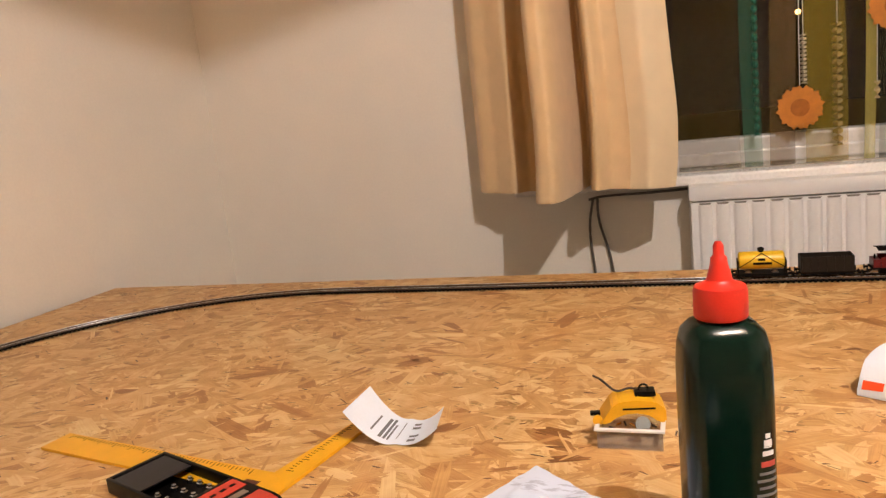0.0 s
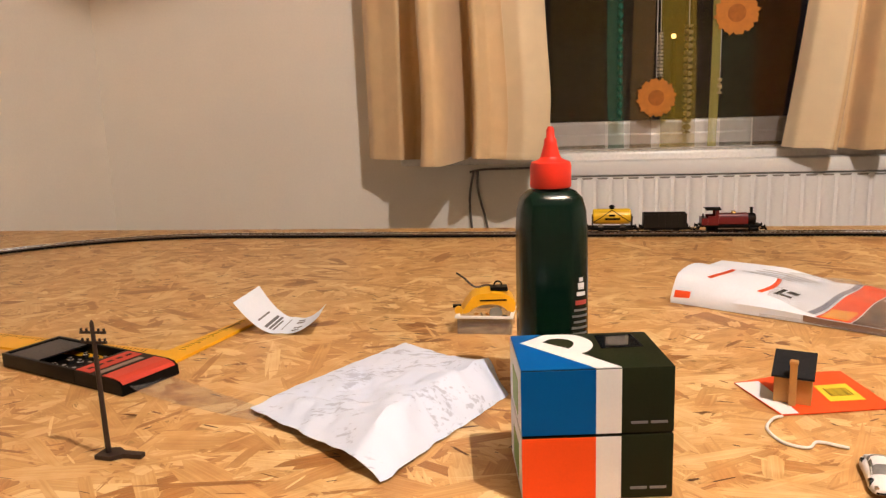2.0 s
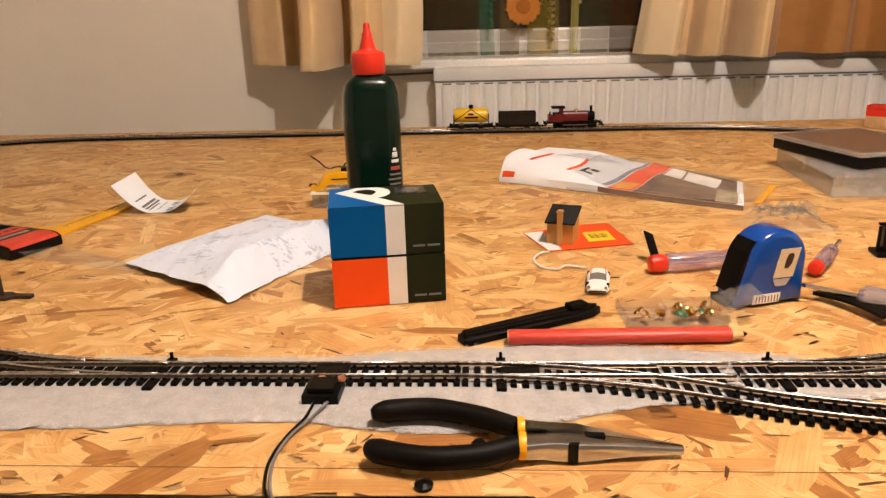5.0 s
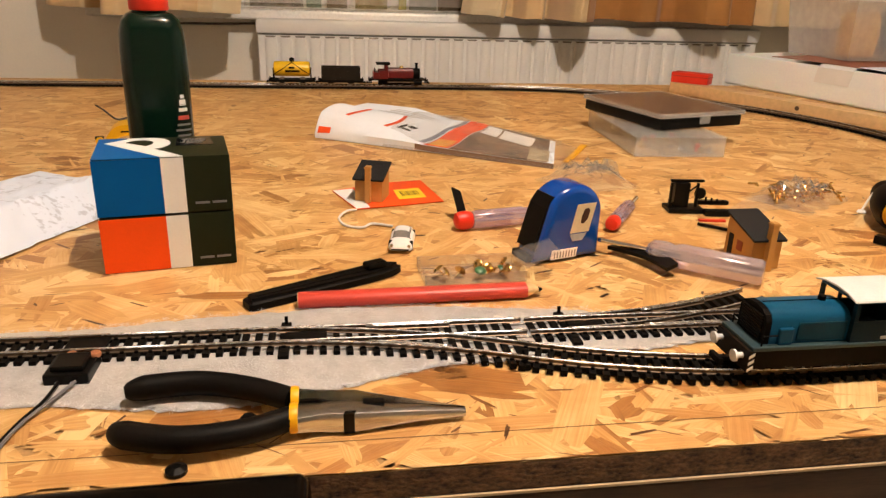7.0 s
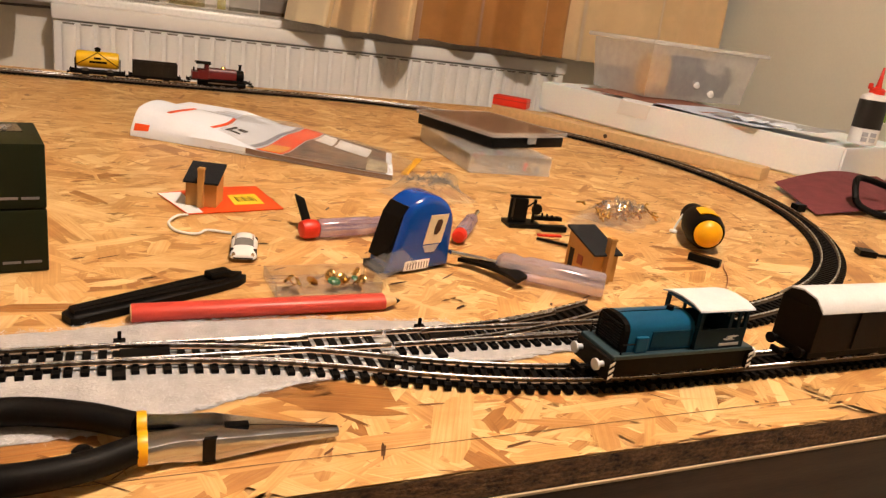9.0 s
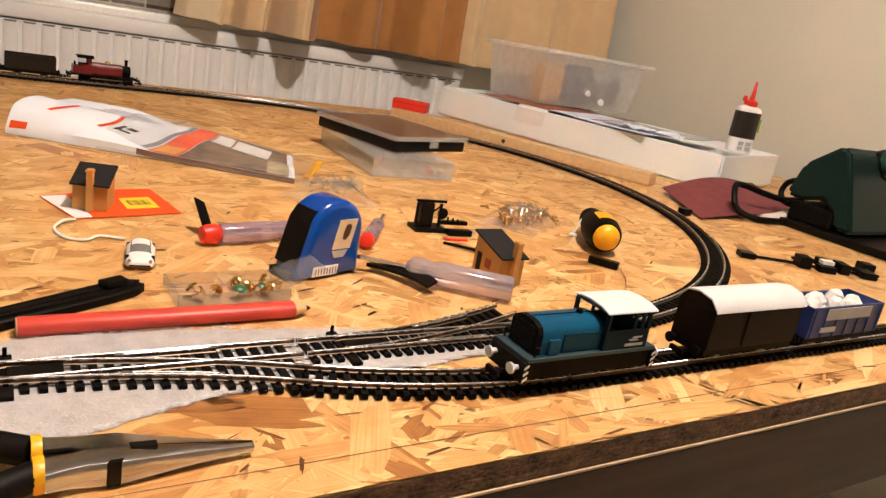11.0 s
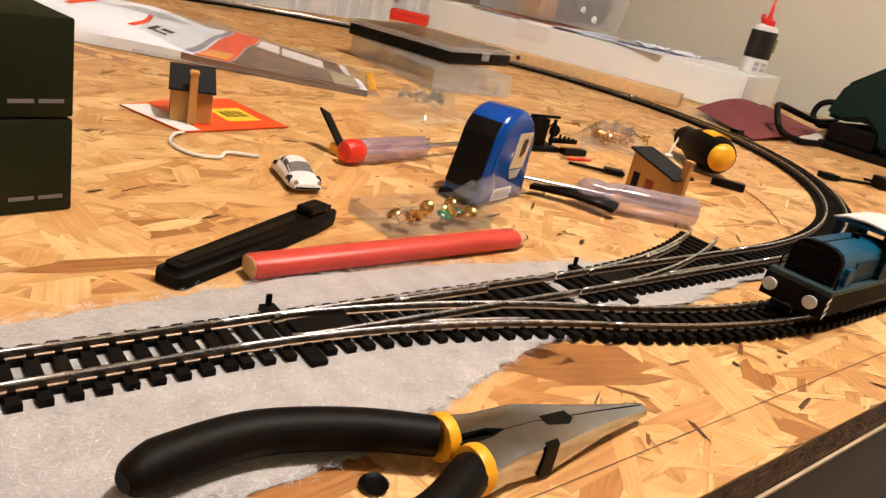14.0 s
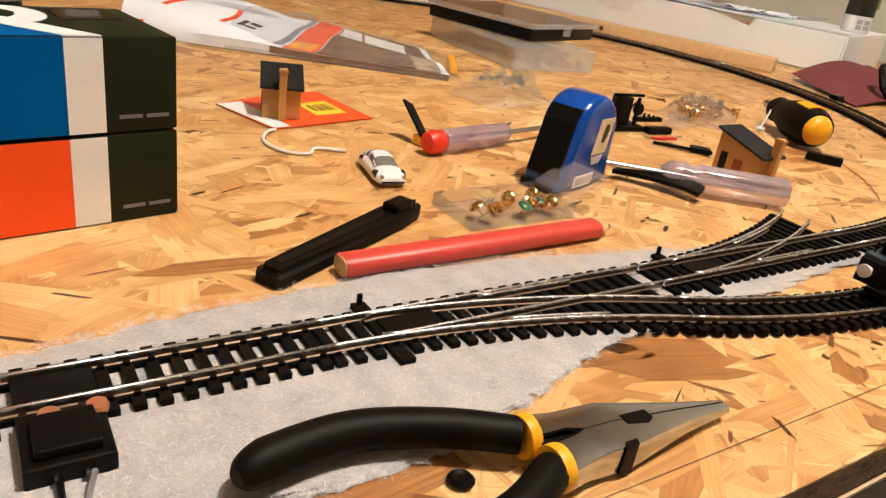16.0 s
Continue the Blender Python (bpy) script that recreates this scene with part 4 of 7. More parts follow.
# ---- tub with a yellow model part ----
tb = thing("plastic_tub", at(0.338, 0.551, 0), "small clear plastic tub with white rim holding a yellow part", "plastic tub")
bm = B()
for a in ((0, 0.056, 0, 0.0015), (0, 0.056, 0.0385, 0.040), (0, 0.0015, 0.0015, 0.0385), (0.0545, 0.056, 0.0015, 0.0385)):
    box(bm, *a, 0.0006, 0.0175)
box(bm, 0.0015, 0.0545, 0.0015, 0.0385, 0.0006, 0.002)
part("tray", bm, CLEAR, tb)
bm = B()
for a in ((-0.002, 0.058, -0.002, 0.002), (-0.002, 0.058, 0.038, 0.042), (-0.002, 0.002, 0.002, 0.038), (0.054, 0.058, 0.002, 0.038)):
    box(bm, *a, 0.0176, 0.0200, 0.0006)
part("rim", bm, WHITE_PLASTIC, tb)
yp = thing("yellow_kit_part", at(0.366, 0.578, 10, 0.0202), "yellow model crane part with dark wires lying on the tub", "model part")
bm = prism(B(), [(-0.028, 0.0), (-0.021, 0.0), (-0.015, 0.005), (-0.006, 0.0085), (0.006, 0.009), (0.016, 0.006), (0.022, 0.0), (0.029, 0.0), (0.029, 0.012), (0.020, 0.019), (0.006, 0.021), (-0.010, 0.020), (-0.017, 0.016)], -0.015, 0.015, pose(0, 0, 0, 90, 0, 0))
bmesh.ops.bevel(bm, geom=[e for e in bm.edges if abs(e.verts[0].co.y - e.verts[1].co.y) > 0.02 and e.calc_face_angle(0) > 0.3], offset=0.0015, segments=2, affect="EDGES")
part("body", bm, YELLOW, yp)
part("yellow_lug", lathe(B(), [(0.0012, -0.0012), (0.0045, -0.0012), (0.0045, 0.0012), (0.0012, 0.0012)], 14, pose(-0.030, -0.012, 0.003, 90, 0, 0)), YELLOW, yp)
for k in range(7):
    part("brown_bit", box(B(), -0.003, 0.003, -0.0008, 0.0008, -0.0008, 0.0008, 0.0003, m=pose(-0.018 + 0.006 * k, -0.014 + 0.004 * (k % 3), -0.004 + 0.0015 * (k % 2), 25 * k, 20 - 15 * (k % 4), 50 * k)), BRASS if k % 2 else POLE, yp)
part("slot", box(B(), -0.008, 0.020, -0.0154, -0.0149, 0.0125, 0.0140), BLACK, yp)
part("gear", lathe(B(), [(0.007, -0.001), (0.007, 0.001)], 16, pose(0.008, -0.018, 0.000, 70, 0, 20)), STEEL, yp, smooth=True)
part("lug", box(B(), -0.036, -0.027, -0.003, 0.003, 0.003, 0.006, 0.0008), BLACK, yp)
part("winch", box(B(), 0.004, 0.022, -0.006, 0.008, 0.0200, 0.0245, 0.001), BLACK, yp)
part("wire", tube(B(), spline([(0.012, 0, 0.024), (0.0, 0.004, 0.025), (-0.012, 0.002, 0.024), (-0.024, 0.004, 0.034), (-0.031, 0.0, 0.040)], 8), 0.0011, 6), POLE, yp)
part("coil", tube(B(), [(0.012 + 0.004 * math.cos(a), 0, 0.026 + 0.004 * math.sin(a)) for a in (k * 0.6 for k in range(11))], 0.0010, 6), BLACK, yp)

# ---- booklet in its clear bag ----
mg = thing("booklet", at(0.566, 0.684, -31.7), "white printed booklet with orange band inside clear bag", "booklet")
ML, MD = 0.318, 0.120


def leaf(u, v, lift=0.0):
    roll = max(0.0, (0.5 - u) / 0.5)
    z = 0.0075 + 0.014 * roll + 0.017 * roll * math.sin(min(1, v * 1.25 + 0.12) * 2.6) + 0.0015 * math.sin(v * 9 + u * 5) * (1 - roll) + 0.0150 * v * min(1.0, (1 - u) / 0.4) * min(1.0, u / 0.3)
    z *= 1 - roll * 0.75 * max(0.0, 1 - v / 0.14) ** 2
    return Vector((u * ML + 0.012 * v * roll - 0.026 * v * u, v * MD * (1 - 0.12 * u), z + lift))


bm = B()
n = 24
top = [[bm.verts.new(leaf(i / n, j / n)) for j in range(n + 1)] for i in range(n + 1)]
low = [[bm.verts.new(Vector((top[i][j].co.x, top[i][j].co.y, 0.0008 + 0.003 * (1 - i / n) * (1 - abs(2 * j / n - 1))))) for j in range(n + 1)] for i in range(n + 1)]
for i in range(n):
    for j in range(n):
        bm.faces.new((top[i][j], top[i + 1][j], top[i + 1][j + 1], top[i][j + 1]))
        bm.faces.new((low[i][j], low[i][j + 1], low[i + 1][j + 1], low[i + 1][j]))
for k in range(n):
    bm.faces.new((top[k][0], low[k][0], low[k + 1][0], top[k + 1][0]))
    bm.faces.new((top[k][n], top[k + 1][n], low[k + 1][n], low[k][n]))
    bm.faces.new((top[0][k], top[0][k + 1], low[0][k + 1], low[0][k]))
    bm.faces.new((top[n][k], low[n][k], low[n][k + 1], top[n][k + 1]))
cover = part("page_block", bm, PLAIN_PAPER, mg, smooth=True)


def patch(name, quad, material, lift, label="", nn=8, kind=""):
    """A printed patch that follows the cover between four corners in u, v."""
    def place(u, v):
        a, b, c, d = [Vector(q) for q in quad]
        q = (1 - v) * ((1 - u) * a + u * b) + v * ((1 - u) * d + u * c)
        return leaf(q.x, q.y, lift)
    return part(name, sheet(B(), nn, nn, place, 0.0001), material, cover, label, kind=kind)


ORANGE_INK = mat("orange_red_ink", (0.82, 0.08, 0.012), 0.4)
YEL_INK = mat("orange_yellow_ink", (0.85, 0.38, 0.03), 0.4)
PHOTO = mat("brown_photo_print", (0.17, 0.105, 0.065), 0.35, var=0.9, scale=38, fine=4)
patch("photo_panel", [(0.588, 0.004), (0.975, 0.004), (0.975, 0.99), (0.688, 0.99)], PHOTO, 0.0004, "dark brown photograph")
# front edge strip, its brown-grey standing for the shadow along the bottom
part("spine_edge", sheet(B(), 16, 3, lambda u, v: leaf(0.45 + 0.55 * u, 0.0) * 1.0 + Vector((0, -0.0007, -0.0066 * v)), 0.0004), mat("brown_spine_shade", (0.20, 0.12, 0.08), 0.4), cover, "brown-grey spine edge with its shadow in the colour")
patch("orange_band", [(0.485, 0.01), (0.585, 0.01), (0.685, 0.99), (0.595, 0.99)], ORANGE_INK, 0.0007)
patch("yellow_corner", [(0.497, 0.04), (0.575, 0.04), (0.600, 0.28), (0.522, 0.28)], YEL_INK, 0.0010)
patch("grey_band", [(0.455, 0.06), (0.478, 0.06), (0.590, 0.99), (0.568, 0.99)], mat("grey_blue_ink", (0.25, 0.28, 0.36), 0.4), 0.0007)
patch("white_box", [(0.665, 0.66), (0.745, 0.60), (0.755, 0.95), (0.69, 0.97)], CARD_WHITE, 0.0008)
patch("white_box", [(0.755, 0.58), (0.895, 0.46), (0.91, 0.90), (0.765, 0.94)], CARD_WHITE, 0.0008)
patch("pale_corner", [(0.90, 0.03), (0.98, 0.03), (0.98, 0.42), (0.90, 0.44)], mat("pale_print", (0.45, 0.38, 0.25), 0.5, var=0.5, scale=80), 0.0008)
for k, u in enumerate((0.10, 0.28)):
    bm = B()
    for j in range(6):
        def mark(a, b, j=j, u=u):
            t = (j + a) / 6
            return leaf(u + 0.03 * math.sin(t * 2.2) + 0.017 * b, 0.18 + 0.42 * t, 0.0006)
        sheet(bm, 2, 1, mark, 0.0001)
    part("red_arc", bm, ORANGE_INK, cover)
patch("red_corner", [(0.012, 0.0), (0.07, 0.0), (0.07, 0.03), (0.012, 0.03)], ORANGE_INK, 0.0006)
for q in ([(0.33, 0.24), (0.345, 0.24), (0.365, 0.40), (0.35, 0.40)], [(0.35, 0.25), (0.39, 0.25), (0.39, 0.29), (0.35, 0.29)], [(0.365, 0.34), (0.40, 0.34), (0.41, 0.40), (0.375, 0.40)]):
    patch("black_letter_bar", q, BLACK, 0.0006, nn=3)
for k in range(4):
    patch("text_line", [(0.16 + 0.02 * k, 0.62 + 0.06 * k), (0.36 + 0.03 * k, 0.62 + 0.06 * k), (0.36 + 0.03 * k, 0.64 + 0.06 * k), (0.16 + 0.02 * k, 0.64 + 0.06 * k)], PALE_INK, 0.0006, nn=4)
part("bag", sheet(B(), 40, 20, lambda u, v: Vector((0.10 + 0.232 * u - 0.012 * v * u, -0.004 + 0.132 * v * (1 - 0.09 * u), 0.0006 + (0.0135 + 0.0150 * v * min(1.0, 1.4 * (1 - u)) + 0.003 * noise.noise(Vector((u * 9, v * 7, 2)))) * min(1, 5 * min(1.02 - u, v + 0.02, 1.02 - v)) + 0.012 * max(0, 0.5 - u) * math.sin(v * 3))), 0.0002), film("bag_film", (0.45, 0.43, 0.40), 0.90, 0.06, spec=0.9), mg, "crinkled clear bag", smooth=True)
part("bag_strip", prism(B(), [(0.320, 0.036), (0.328, 0.036), (0.326, 0.140), (0.318, 0.140)], 0.0006, 0.0020), YELLOW, mg, "yellow edge strip of the bag")


# ---- model huts ----
def hut(m, label, w=0.026, d=0.026, h=0.0300):
    th = thing("model_hut", m, label, "model building", "model huts")
    part("wall_body", prism(B(), [(0, 0), (d, 0), (d, h), (0, h * 0.70)], 0, w, pose(0, 0, 0.0006) @ Matrix(((0, 0, 1, 0), (1, 0, 0, 0), (0, 1, 0, 0), (0, 0, 0, 1)))), WOODEN, th)
    part("roof", prism(B(), [(-0.003, h * 0.675 + 0.0008), (d + 0.003, h * 1.025 + 0.0008), (d + 0.003, h * 1.025 + 0.0024), (-0.003, h * 0.675 + 0.0024)], -0.0018, w + 0.0018, Matrix(((0, 0, 1, 0), (1, 0, 0, 0), (0, 1, 0, 0), (0, 0, 0, 1)))), SLATE, th)
    bm = box(B(), w * 0.42, w * 0.42 + 0.005, -0.0055, 0.0004, 0.0006, h + 0.0055, 0.0004)
    box(bm, w * 0.42 - 0.0005, w * 0.42 + 0.0055, -0.0060, 0.0009, h + 0.0034, h + 0.0046)
    part("chimney", bm, WOODEN, th)
    part("window", box(B(), -0.0004, 0.0002, d * 0.36, d * 0.56, 0.010, 0.018), mat("brown_red_shutter", (0.28, 0.05, 0.02), 0.5), th)
    part("door", box(B(), -0.0004, 0.0002, d * 0.72, d * 0.88, 0.0006, 0.020), SLATE, th)
    return th


LIE = Matrix(((1, 0, 0, 0), (0, 0, 1, 0), (0, 1, 0, 0), (0, 0, 0, 1)))
card = thing("backing_card", None, "red and white backing card with yellow price sticker", "card")
part("card", prism(B(), [(0.586, 0.435), (0.607, 0.373), (0.691, 0.394), (0.678, 0.470), (0.64, 0.462)], 0.0006, 0.0013), ORANGE_INK, card)
part("white_corner", prism(B(), [(0.5865, 0.434), (0.6075, 0.3745), (0.620, 0.3775), (0.606, 0.440)], 0.0013, 0.0015), CARD_WHITE, card)
part("sticker", prism(B(), [(0.649, 0.402), (0.676, 0.408), (0.672, 0.440), (0.646, 0.433)], 0.0013, 0.0016), mat("yellow_sticker", (0.85, 0.62, 0.04), 0.5), card)
bm = B()
for k in range(9):
    x = 0.653 + 0.0021 * k
    prism(bm, [(x, 0.412 + 0.0005 * k), (x + 0.0006 + 0.0006 * (k % 3 == 0), 0.412 + 0.0005 * k), (x + 0.0004 + 0.0006 * (k % 3 == 0) - 0.002, 0.427 + 0.0005 * k), (x - 0.002, 0.427 + 0.0005 * k)], 0.0016, 0.0018)
part("bars", bm, BLACK, card, kind="stuff")
hut(at(0.607, 0.3985, -19, 0.0013), "ochre model hut with dark roof and chimney on a red card")
hut(at(0.8975, 0.2070, 2), "ochre model hut with dark roof and chimney on the board", 0.024, 0.036, 0.0335)
part("thread", tube(B(), spline([(0.607, 0.372, 0.001), (0.598, 0.362, 0.003), (0.591, 0.348, 0.0015), (0.596, 0.328, 0.0014), (0.610, 0.321, 0.0014), (0.619, 0.330, 0.0016), (0.636, 0.323, 0.0014)], 10), 0.0011, 6), WHITE_PLASTIC, None, "short curled piece of white cord on the board", smooth=True)["category"] = "cord"

# ---- white toy car ----
car = thing("toy_car", at(0.640, 0.282, 80), "small white die-cast sports car with dark windows", "toy car")


def shell(stations, low, a0=0, a1=180, n=14, power=3.0, grow=0.0):
    """A rounded hull through (x, half width, top) stations, from its foot line up and over."""
    bm = B()
    rings = []
    for x, w, top in stations:
        ring = []
        for k in range(n + 1):
            a = radians(a0 + (a1 - a0) * k / n)
            c, s_ = math.cos(a), math.sin(a)
            f = (abs(c) ** power + abs(s_) ** power) ** (-1 / power)
            ring.append(bm.verts.new((x, (w + grow) * f * c, low + (top + grow - low) * f * s_)))
        rings.append(ring)
    for a, b in zip(rings, rings[1:]):
        for k in range(n):
            bm.faces.new((a[k], a[k + 1], b[k + 1], b[k]))
    if a0 == 0 and a1 == 180:
        for a, b in zip(rings, rings[1:]):
            bm.faces.new((a[0], b[0], b[n], a[n]))
        bm.faces.new(rings[0])
        bm.faces.new(rings[-1][::-1])
    return bm


HULL = [(-0.0225, 0.0060, 0.0052), (-0.0218, 0.0074, 0.0064), (-0.0200, 0.0086, 0.0075), (-0.0165, 0.0095, 0.0084), (-0.0130, 0.0097, 0.0090), (-0.0085, 0.0094, 0.0093), (-0.0020, 0.0094, 0.0096), (0.0040, 0.0095, 0.0097), (0.0100, 0.0098, 0.0096), (0.0140, 0.0098, 0.0090), (0.0185, 0.0092, 0.0080), (0.0212, 0.0080, 0.0068), (0.0225, 0.0064, 0.0056)]
GLASSHOUSE = [(-0.0090, 0.0074, 0.0092), (-0.0060, 0.0072, 0.0112), (-0.0030, 0.0070, 0.0127), (0.0000, 0.0068, 0.0134), (0.0035, 0.0067, 0.0136), (0.0075, 0.0067, 0.0131), (0.0115, 0.0067, 0.0119), (0.0150, 0.0068, 0.0103), (0.0175, 0.0068, 0.0088)]
part("body", shell(HULL, 0.0028), WHITE_PLASTIC, car, smooth=True)
cab = part("cab", shell(GLASSHOUSE, 0.0080, power=2.6), mat("grey_car_window", (0.19, 0.18, 0.17), 0.15, var=0.2, scale=200, bump=0.0), car, "grey glossy windows", smooth=True)
part("roof", shell(GLASSHOUSE[2:6], 0.0080, 42, 138, 10, 2.6, 0.0003), WHITE_PLASTIC, cab, "white rounded roof", smooth=True)
part("tail", shell(GLASSHOUSE[6:], 0.0080, 0, 180, 12, 2.6, 0.0003), WHITE_PLASTIC, cab, "white sloping tail", smooth=True)
for a0 in (22, 146):
    part("pillar", shell([(x, w, z) for x, w, z in GLASSHOUSE[0:3]], 0.0080, a0, a0 + 12, 3, 2.6, 0.0003), WHITE_PLASTIC, cab)
    part("pillar", shell([(0.0045, 0.0067, 0.0135), (0.0065, 0.0067, 0.0133)], 0.0080, a0 - 20 if a0 < 90 else a0, a0 + 20 if a0 < 90 else a0 + 32, 6, 2.6, 0.0003), WHITE_PLASTIC, cab)
for x in (-0.0135, 0.0130):
    for y in (-0.0080, 0.0080):
        part("wheel", lathe(B(), [(0.0034, -0.0014), (0.0038, -0.001), (0.0038, 0.001), (0.0034, 0.0014)], 16, pose(x, y, 0.0043, 90, 0, 0)), BLACK, car)
for y in (-0.0066, 0.0066):
    part("headlight", lathe(B(), [(0.0013, -0.0006), (0.0013, 0.0006)], 12, pose(-0.0212, y, 0.0062, 0, 80, 0)), STEEL, car)
part("bumper", box(B(), -0.0228, -0.0212, -0.0068, 0.0068, 0.0030, 0.0042, 0.0004), BLACK, car)

# ---- black snap-off knife ----
kn = thing("utility_knife", None, "black plastic utility knife lying closed", "knife")
rise = Matrix.Rotation(radians(28.0), 4, "Z")
kn.matrix_basis = Matrix.Translation((0.529, 0.170, 0.0005)) @ rise @ Matrix.Diagonal((0.92, 0.96, 1, 1))
bm = prism(B(), [(0.0, -0.006), (0.003, -0.008), (0.10, -0.0078), (0.118, -0.0060), (0.127, -0.0020), (0.129, 0.001), (0.126, 0.004), (0.116, 0.0065), (0.10, 0.0078), (0.004, 0.0078), (0.0, 0.005)], 0.0, 0.0075)
bmesh.ops.bevel(bm, geom=[e for e in bm.edges if e.verts[0].co.z > 0.007 and e.verts[1].co.z > 0.007], offset=0.0032, segments=3, affect="EDGES")
body = part("handle", bm, BLACK_RUBBER, kn, smooth=True)
part("slot", box(B(), 0.008, 0.10, -0.0022, 0.0022, 0.0073, 0.0079, 0.0002), BLACK, body)
part("slider", box(B(), 0.096, 0.113, -0.0048, 0.0048, 0.0074, 0.0122, 0.0018), BLACK, body, "raised ribbed slider")

# ---- red carpenter's pencil ----
pc = thing("pencil", at(0.562, 0.1693, 1.8), "flat red carpenter's pencil with a sharpened tip", "pencil")
part("barrel", lathe(B(), [(0.0070, 0), (0.0074, 0.0008), (0.0074, 0.150), (0.0072, 0.1515)], 20, pose(0, 0, 0.0052, 0, 90, 0), sx=0.64, sy=0.9, power=2.6), PENCIL_RED, pc, smooth=True)
part("end_grain", lathe(B(), [(0.0066, -0.0005), (0.0066, 0.0004)], 20, pose(0, 0, 0.0052, 0, 90, 0), sx=0.64, sy=0.9, power=2.6), PINE, pc)
part("wood_tip", lathe(B(), [(0.0070, 0.1516), (0.0030, 0.160)], 16, pose(0, 0, 0.0052, 0, 90, 0), sx=0.64, sy=0.9), PINE, pc, "cut bare wood tip")
part("lead", lathe(B(), [(0.0030, 0.1601), (0.0010, 0.163)], 10, pose(0, 0, 0.0052, 0, 90, 0), sx=0.64), BLACK, pc)

# ---- blue tape measure ----
tm = thing("tape_measure", at(0.7355, 0.2285, 17.5) @ Matrix.Diagonal((1.11, 1.0, 1.0, 1)), "glossy blue tape measure with black grip and cream label", "tape measure")


def d_shape(w, h, n=18):
    """Side outline of the case: sloping front, round top, upright back."""
    pts = [(0.0, 0.0), (w, 0.0), (w * 0.995, h * 0.40)]
    for k in range(n + 1):
        a = radians(-5 + 160 * k / n)
        pts.append((w * 0.57 + w * 0.43 * math.cos(a), h * 0.585 + h * 0.415 * math.sin(a)))
    pts += [(w * 0.02, h * 0.13)]
    return pts


def slab(w, h, y0, y1, inset, material, name, label=""):
    bm = prism(B(), [(inset + x * (w - 2 * inset) / w, inset * 0.3 + z * (h - inset) / h) for x, z in d_shape(w, h)], y0, y1, pose(0, 0, 0.0006) @ LIE)
    edges = [e for e in bm.edges if abs(e.verts[0].co.y - e.verts[1].co.y) < 1e-6]
    bmesh.ops.bevel(bm, geom=edges, offset=0.0058, segments=4, affect="EDGES", profile=0.5)
    return part(name, bm, material, tm, label, smooth=True)


slab(0.054, 0.0585, 0.0, 0.030, 0.0, BLUE, "case")
tag = part("label", prism(B(), [(0.0265, 0.0215), (0.0420, 0.0215), (0.0465, 0.0440), (0.0310, 0.0440)], -0.0005, 0.0004, pose(0, 0, 0.0006) @ LIE), mat("cream_label", (0.72, 0.62, 0.42), 0.4), tm)
part("label_mark", prism(B(), [(0.0345, 0.029), (0.0370, 0.0285), (0.0400, 0.0320), (0.0415, 0.0385), (0.0400, 0.0405), (0.0370, 0.0400), (0.0350, 0.0345)], -0.0008, -0.0004, pose(0, 0, 0.0006) @ LIE), mat("dark_brown_ink", (0.06, 0.02, 0.01), 0.5), tag)
part("label_foot", prism(B(), [(0.0290, 0.0150), (0.0370, 0.0150), (0.0405, 0.0205), (0.0265, 0.0205)], -0.0005, 0.0004, pose(0, 0, 0.0006) @ LIE), PALE_INK, tm)
tag = part("price_sticker", prism(B(), [(0.012, 0.002), (0.033, 0.002), (0.034, 0.0095), (0.013, 0.0095)], -0.0005, 0.0004, pose(0, 0, 0.0006) @ LIE), CARD_WHITE, tm)
bm = B()
for k in range(8):
    x = 0.0145 + 0.0024 * k
    prism(bm, [(x, 0.003), (x + 0.0008, 0.003), (x + 0.0010, 0.008), (x + 0.0002, 0.008)], -0.0007, -0.0004, pose(0, 0, 0.0006) @ LIE)
part("sticker_bars", bm, INK, tag, kind="stuff")
part("grip", prism(B(), [(-0.0010, 0.0100), (0.0020, 0.0080), (0.0120, 0.0420), (0.0160, 0.0500), (0.0130, 0.0510), (0.0075, 0.0425)], 0.004, 0.026, pose(0, 0, 0.0006) @ LIE), BLACK_RUBBER, tm, "smooth black thumb grip")
part("mouth", box(B(), -0.004, 0.006, 0.006, 0.027, 0.0006, 0.0055, 0.0006), BLACK, tm)


# ---- screwdrivers ----
def screwdriver(a, b, label, ball, handle, shaft, colour, r=0.0082, ribs=True):
    """Lies from a to b; ball, handle and shaft are lengths."""
    d = Vector((b[0] - a[0], b[1] - a[1], 0)).normalized()
    m = Matrix.Translation((a[0], a[1], 0.0005 + r)) @ d.to_track_quat("Z", "X").to_matrix().to_4x4()
    th = thing("screwdriver", m, label, "screwdriver", "small screwdrivers")
    z = 0.0
    if ball:
        part("end_cap", lathe(B(), [(r * 0.45, -ball * 0.42), (r * 0.80, -ball * 0.34), (r * 0.96, -ball * 0.12), (r * 0.98, ball * 0.20), (r * 0.90, ball * 0.42), (r * 0.7, ball * 0.5)], 20), RED, th, "round red end cap", smooth=True)
        z = ball * 0.5
    hd = part("handle", lathe(B(), [(r * 0.85, z), (r, z + 0.002), (r, z + handle * 0.70), (r * 0.80, z + handle * 0.76), (r * 0.98, z + handle * 0.84), (r * 0.9, z + handle * 0.95), (r * 0.5, z + handle)], 64, flutes=8), colour, th, "clear fluted plastic handle", smooth=True)
    part("core", lathe(B(), [(r * 0.17, z + handle * 0.70), (r * 0.17, z + handle)], 10), STEEL, hd, "bright steel core", smooth=True)
    part("shaft", lathe(B(), [(0.0019, z + handle), (0.0019, z + handle + shaft - 0.004), (0.0022, z + handle + shaft - 0.002), (0.0010, z + handle + shaft)], 10), STEEL, th, smooth=True)
    return th


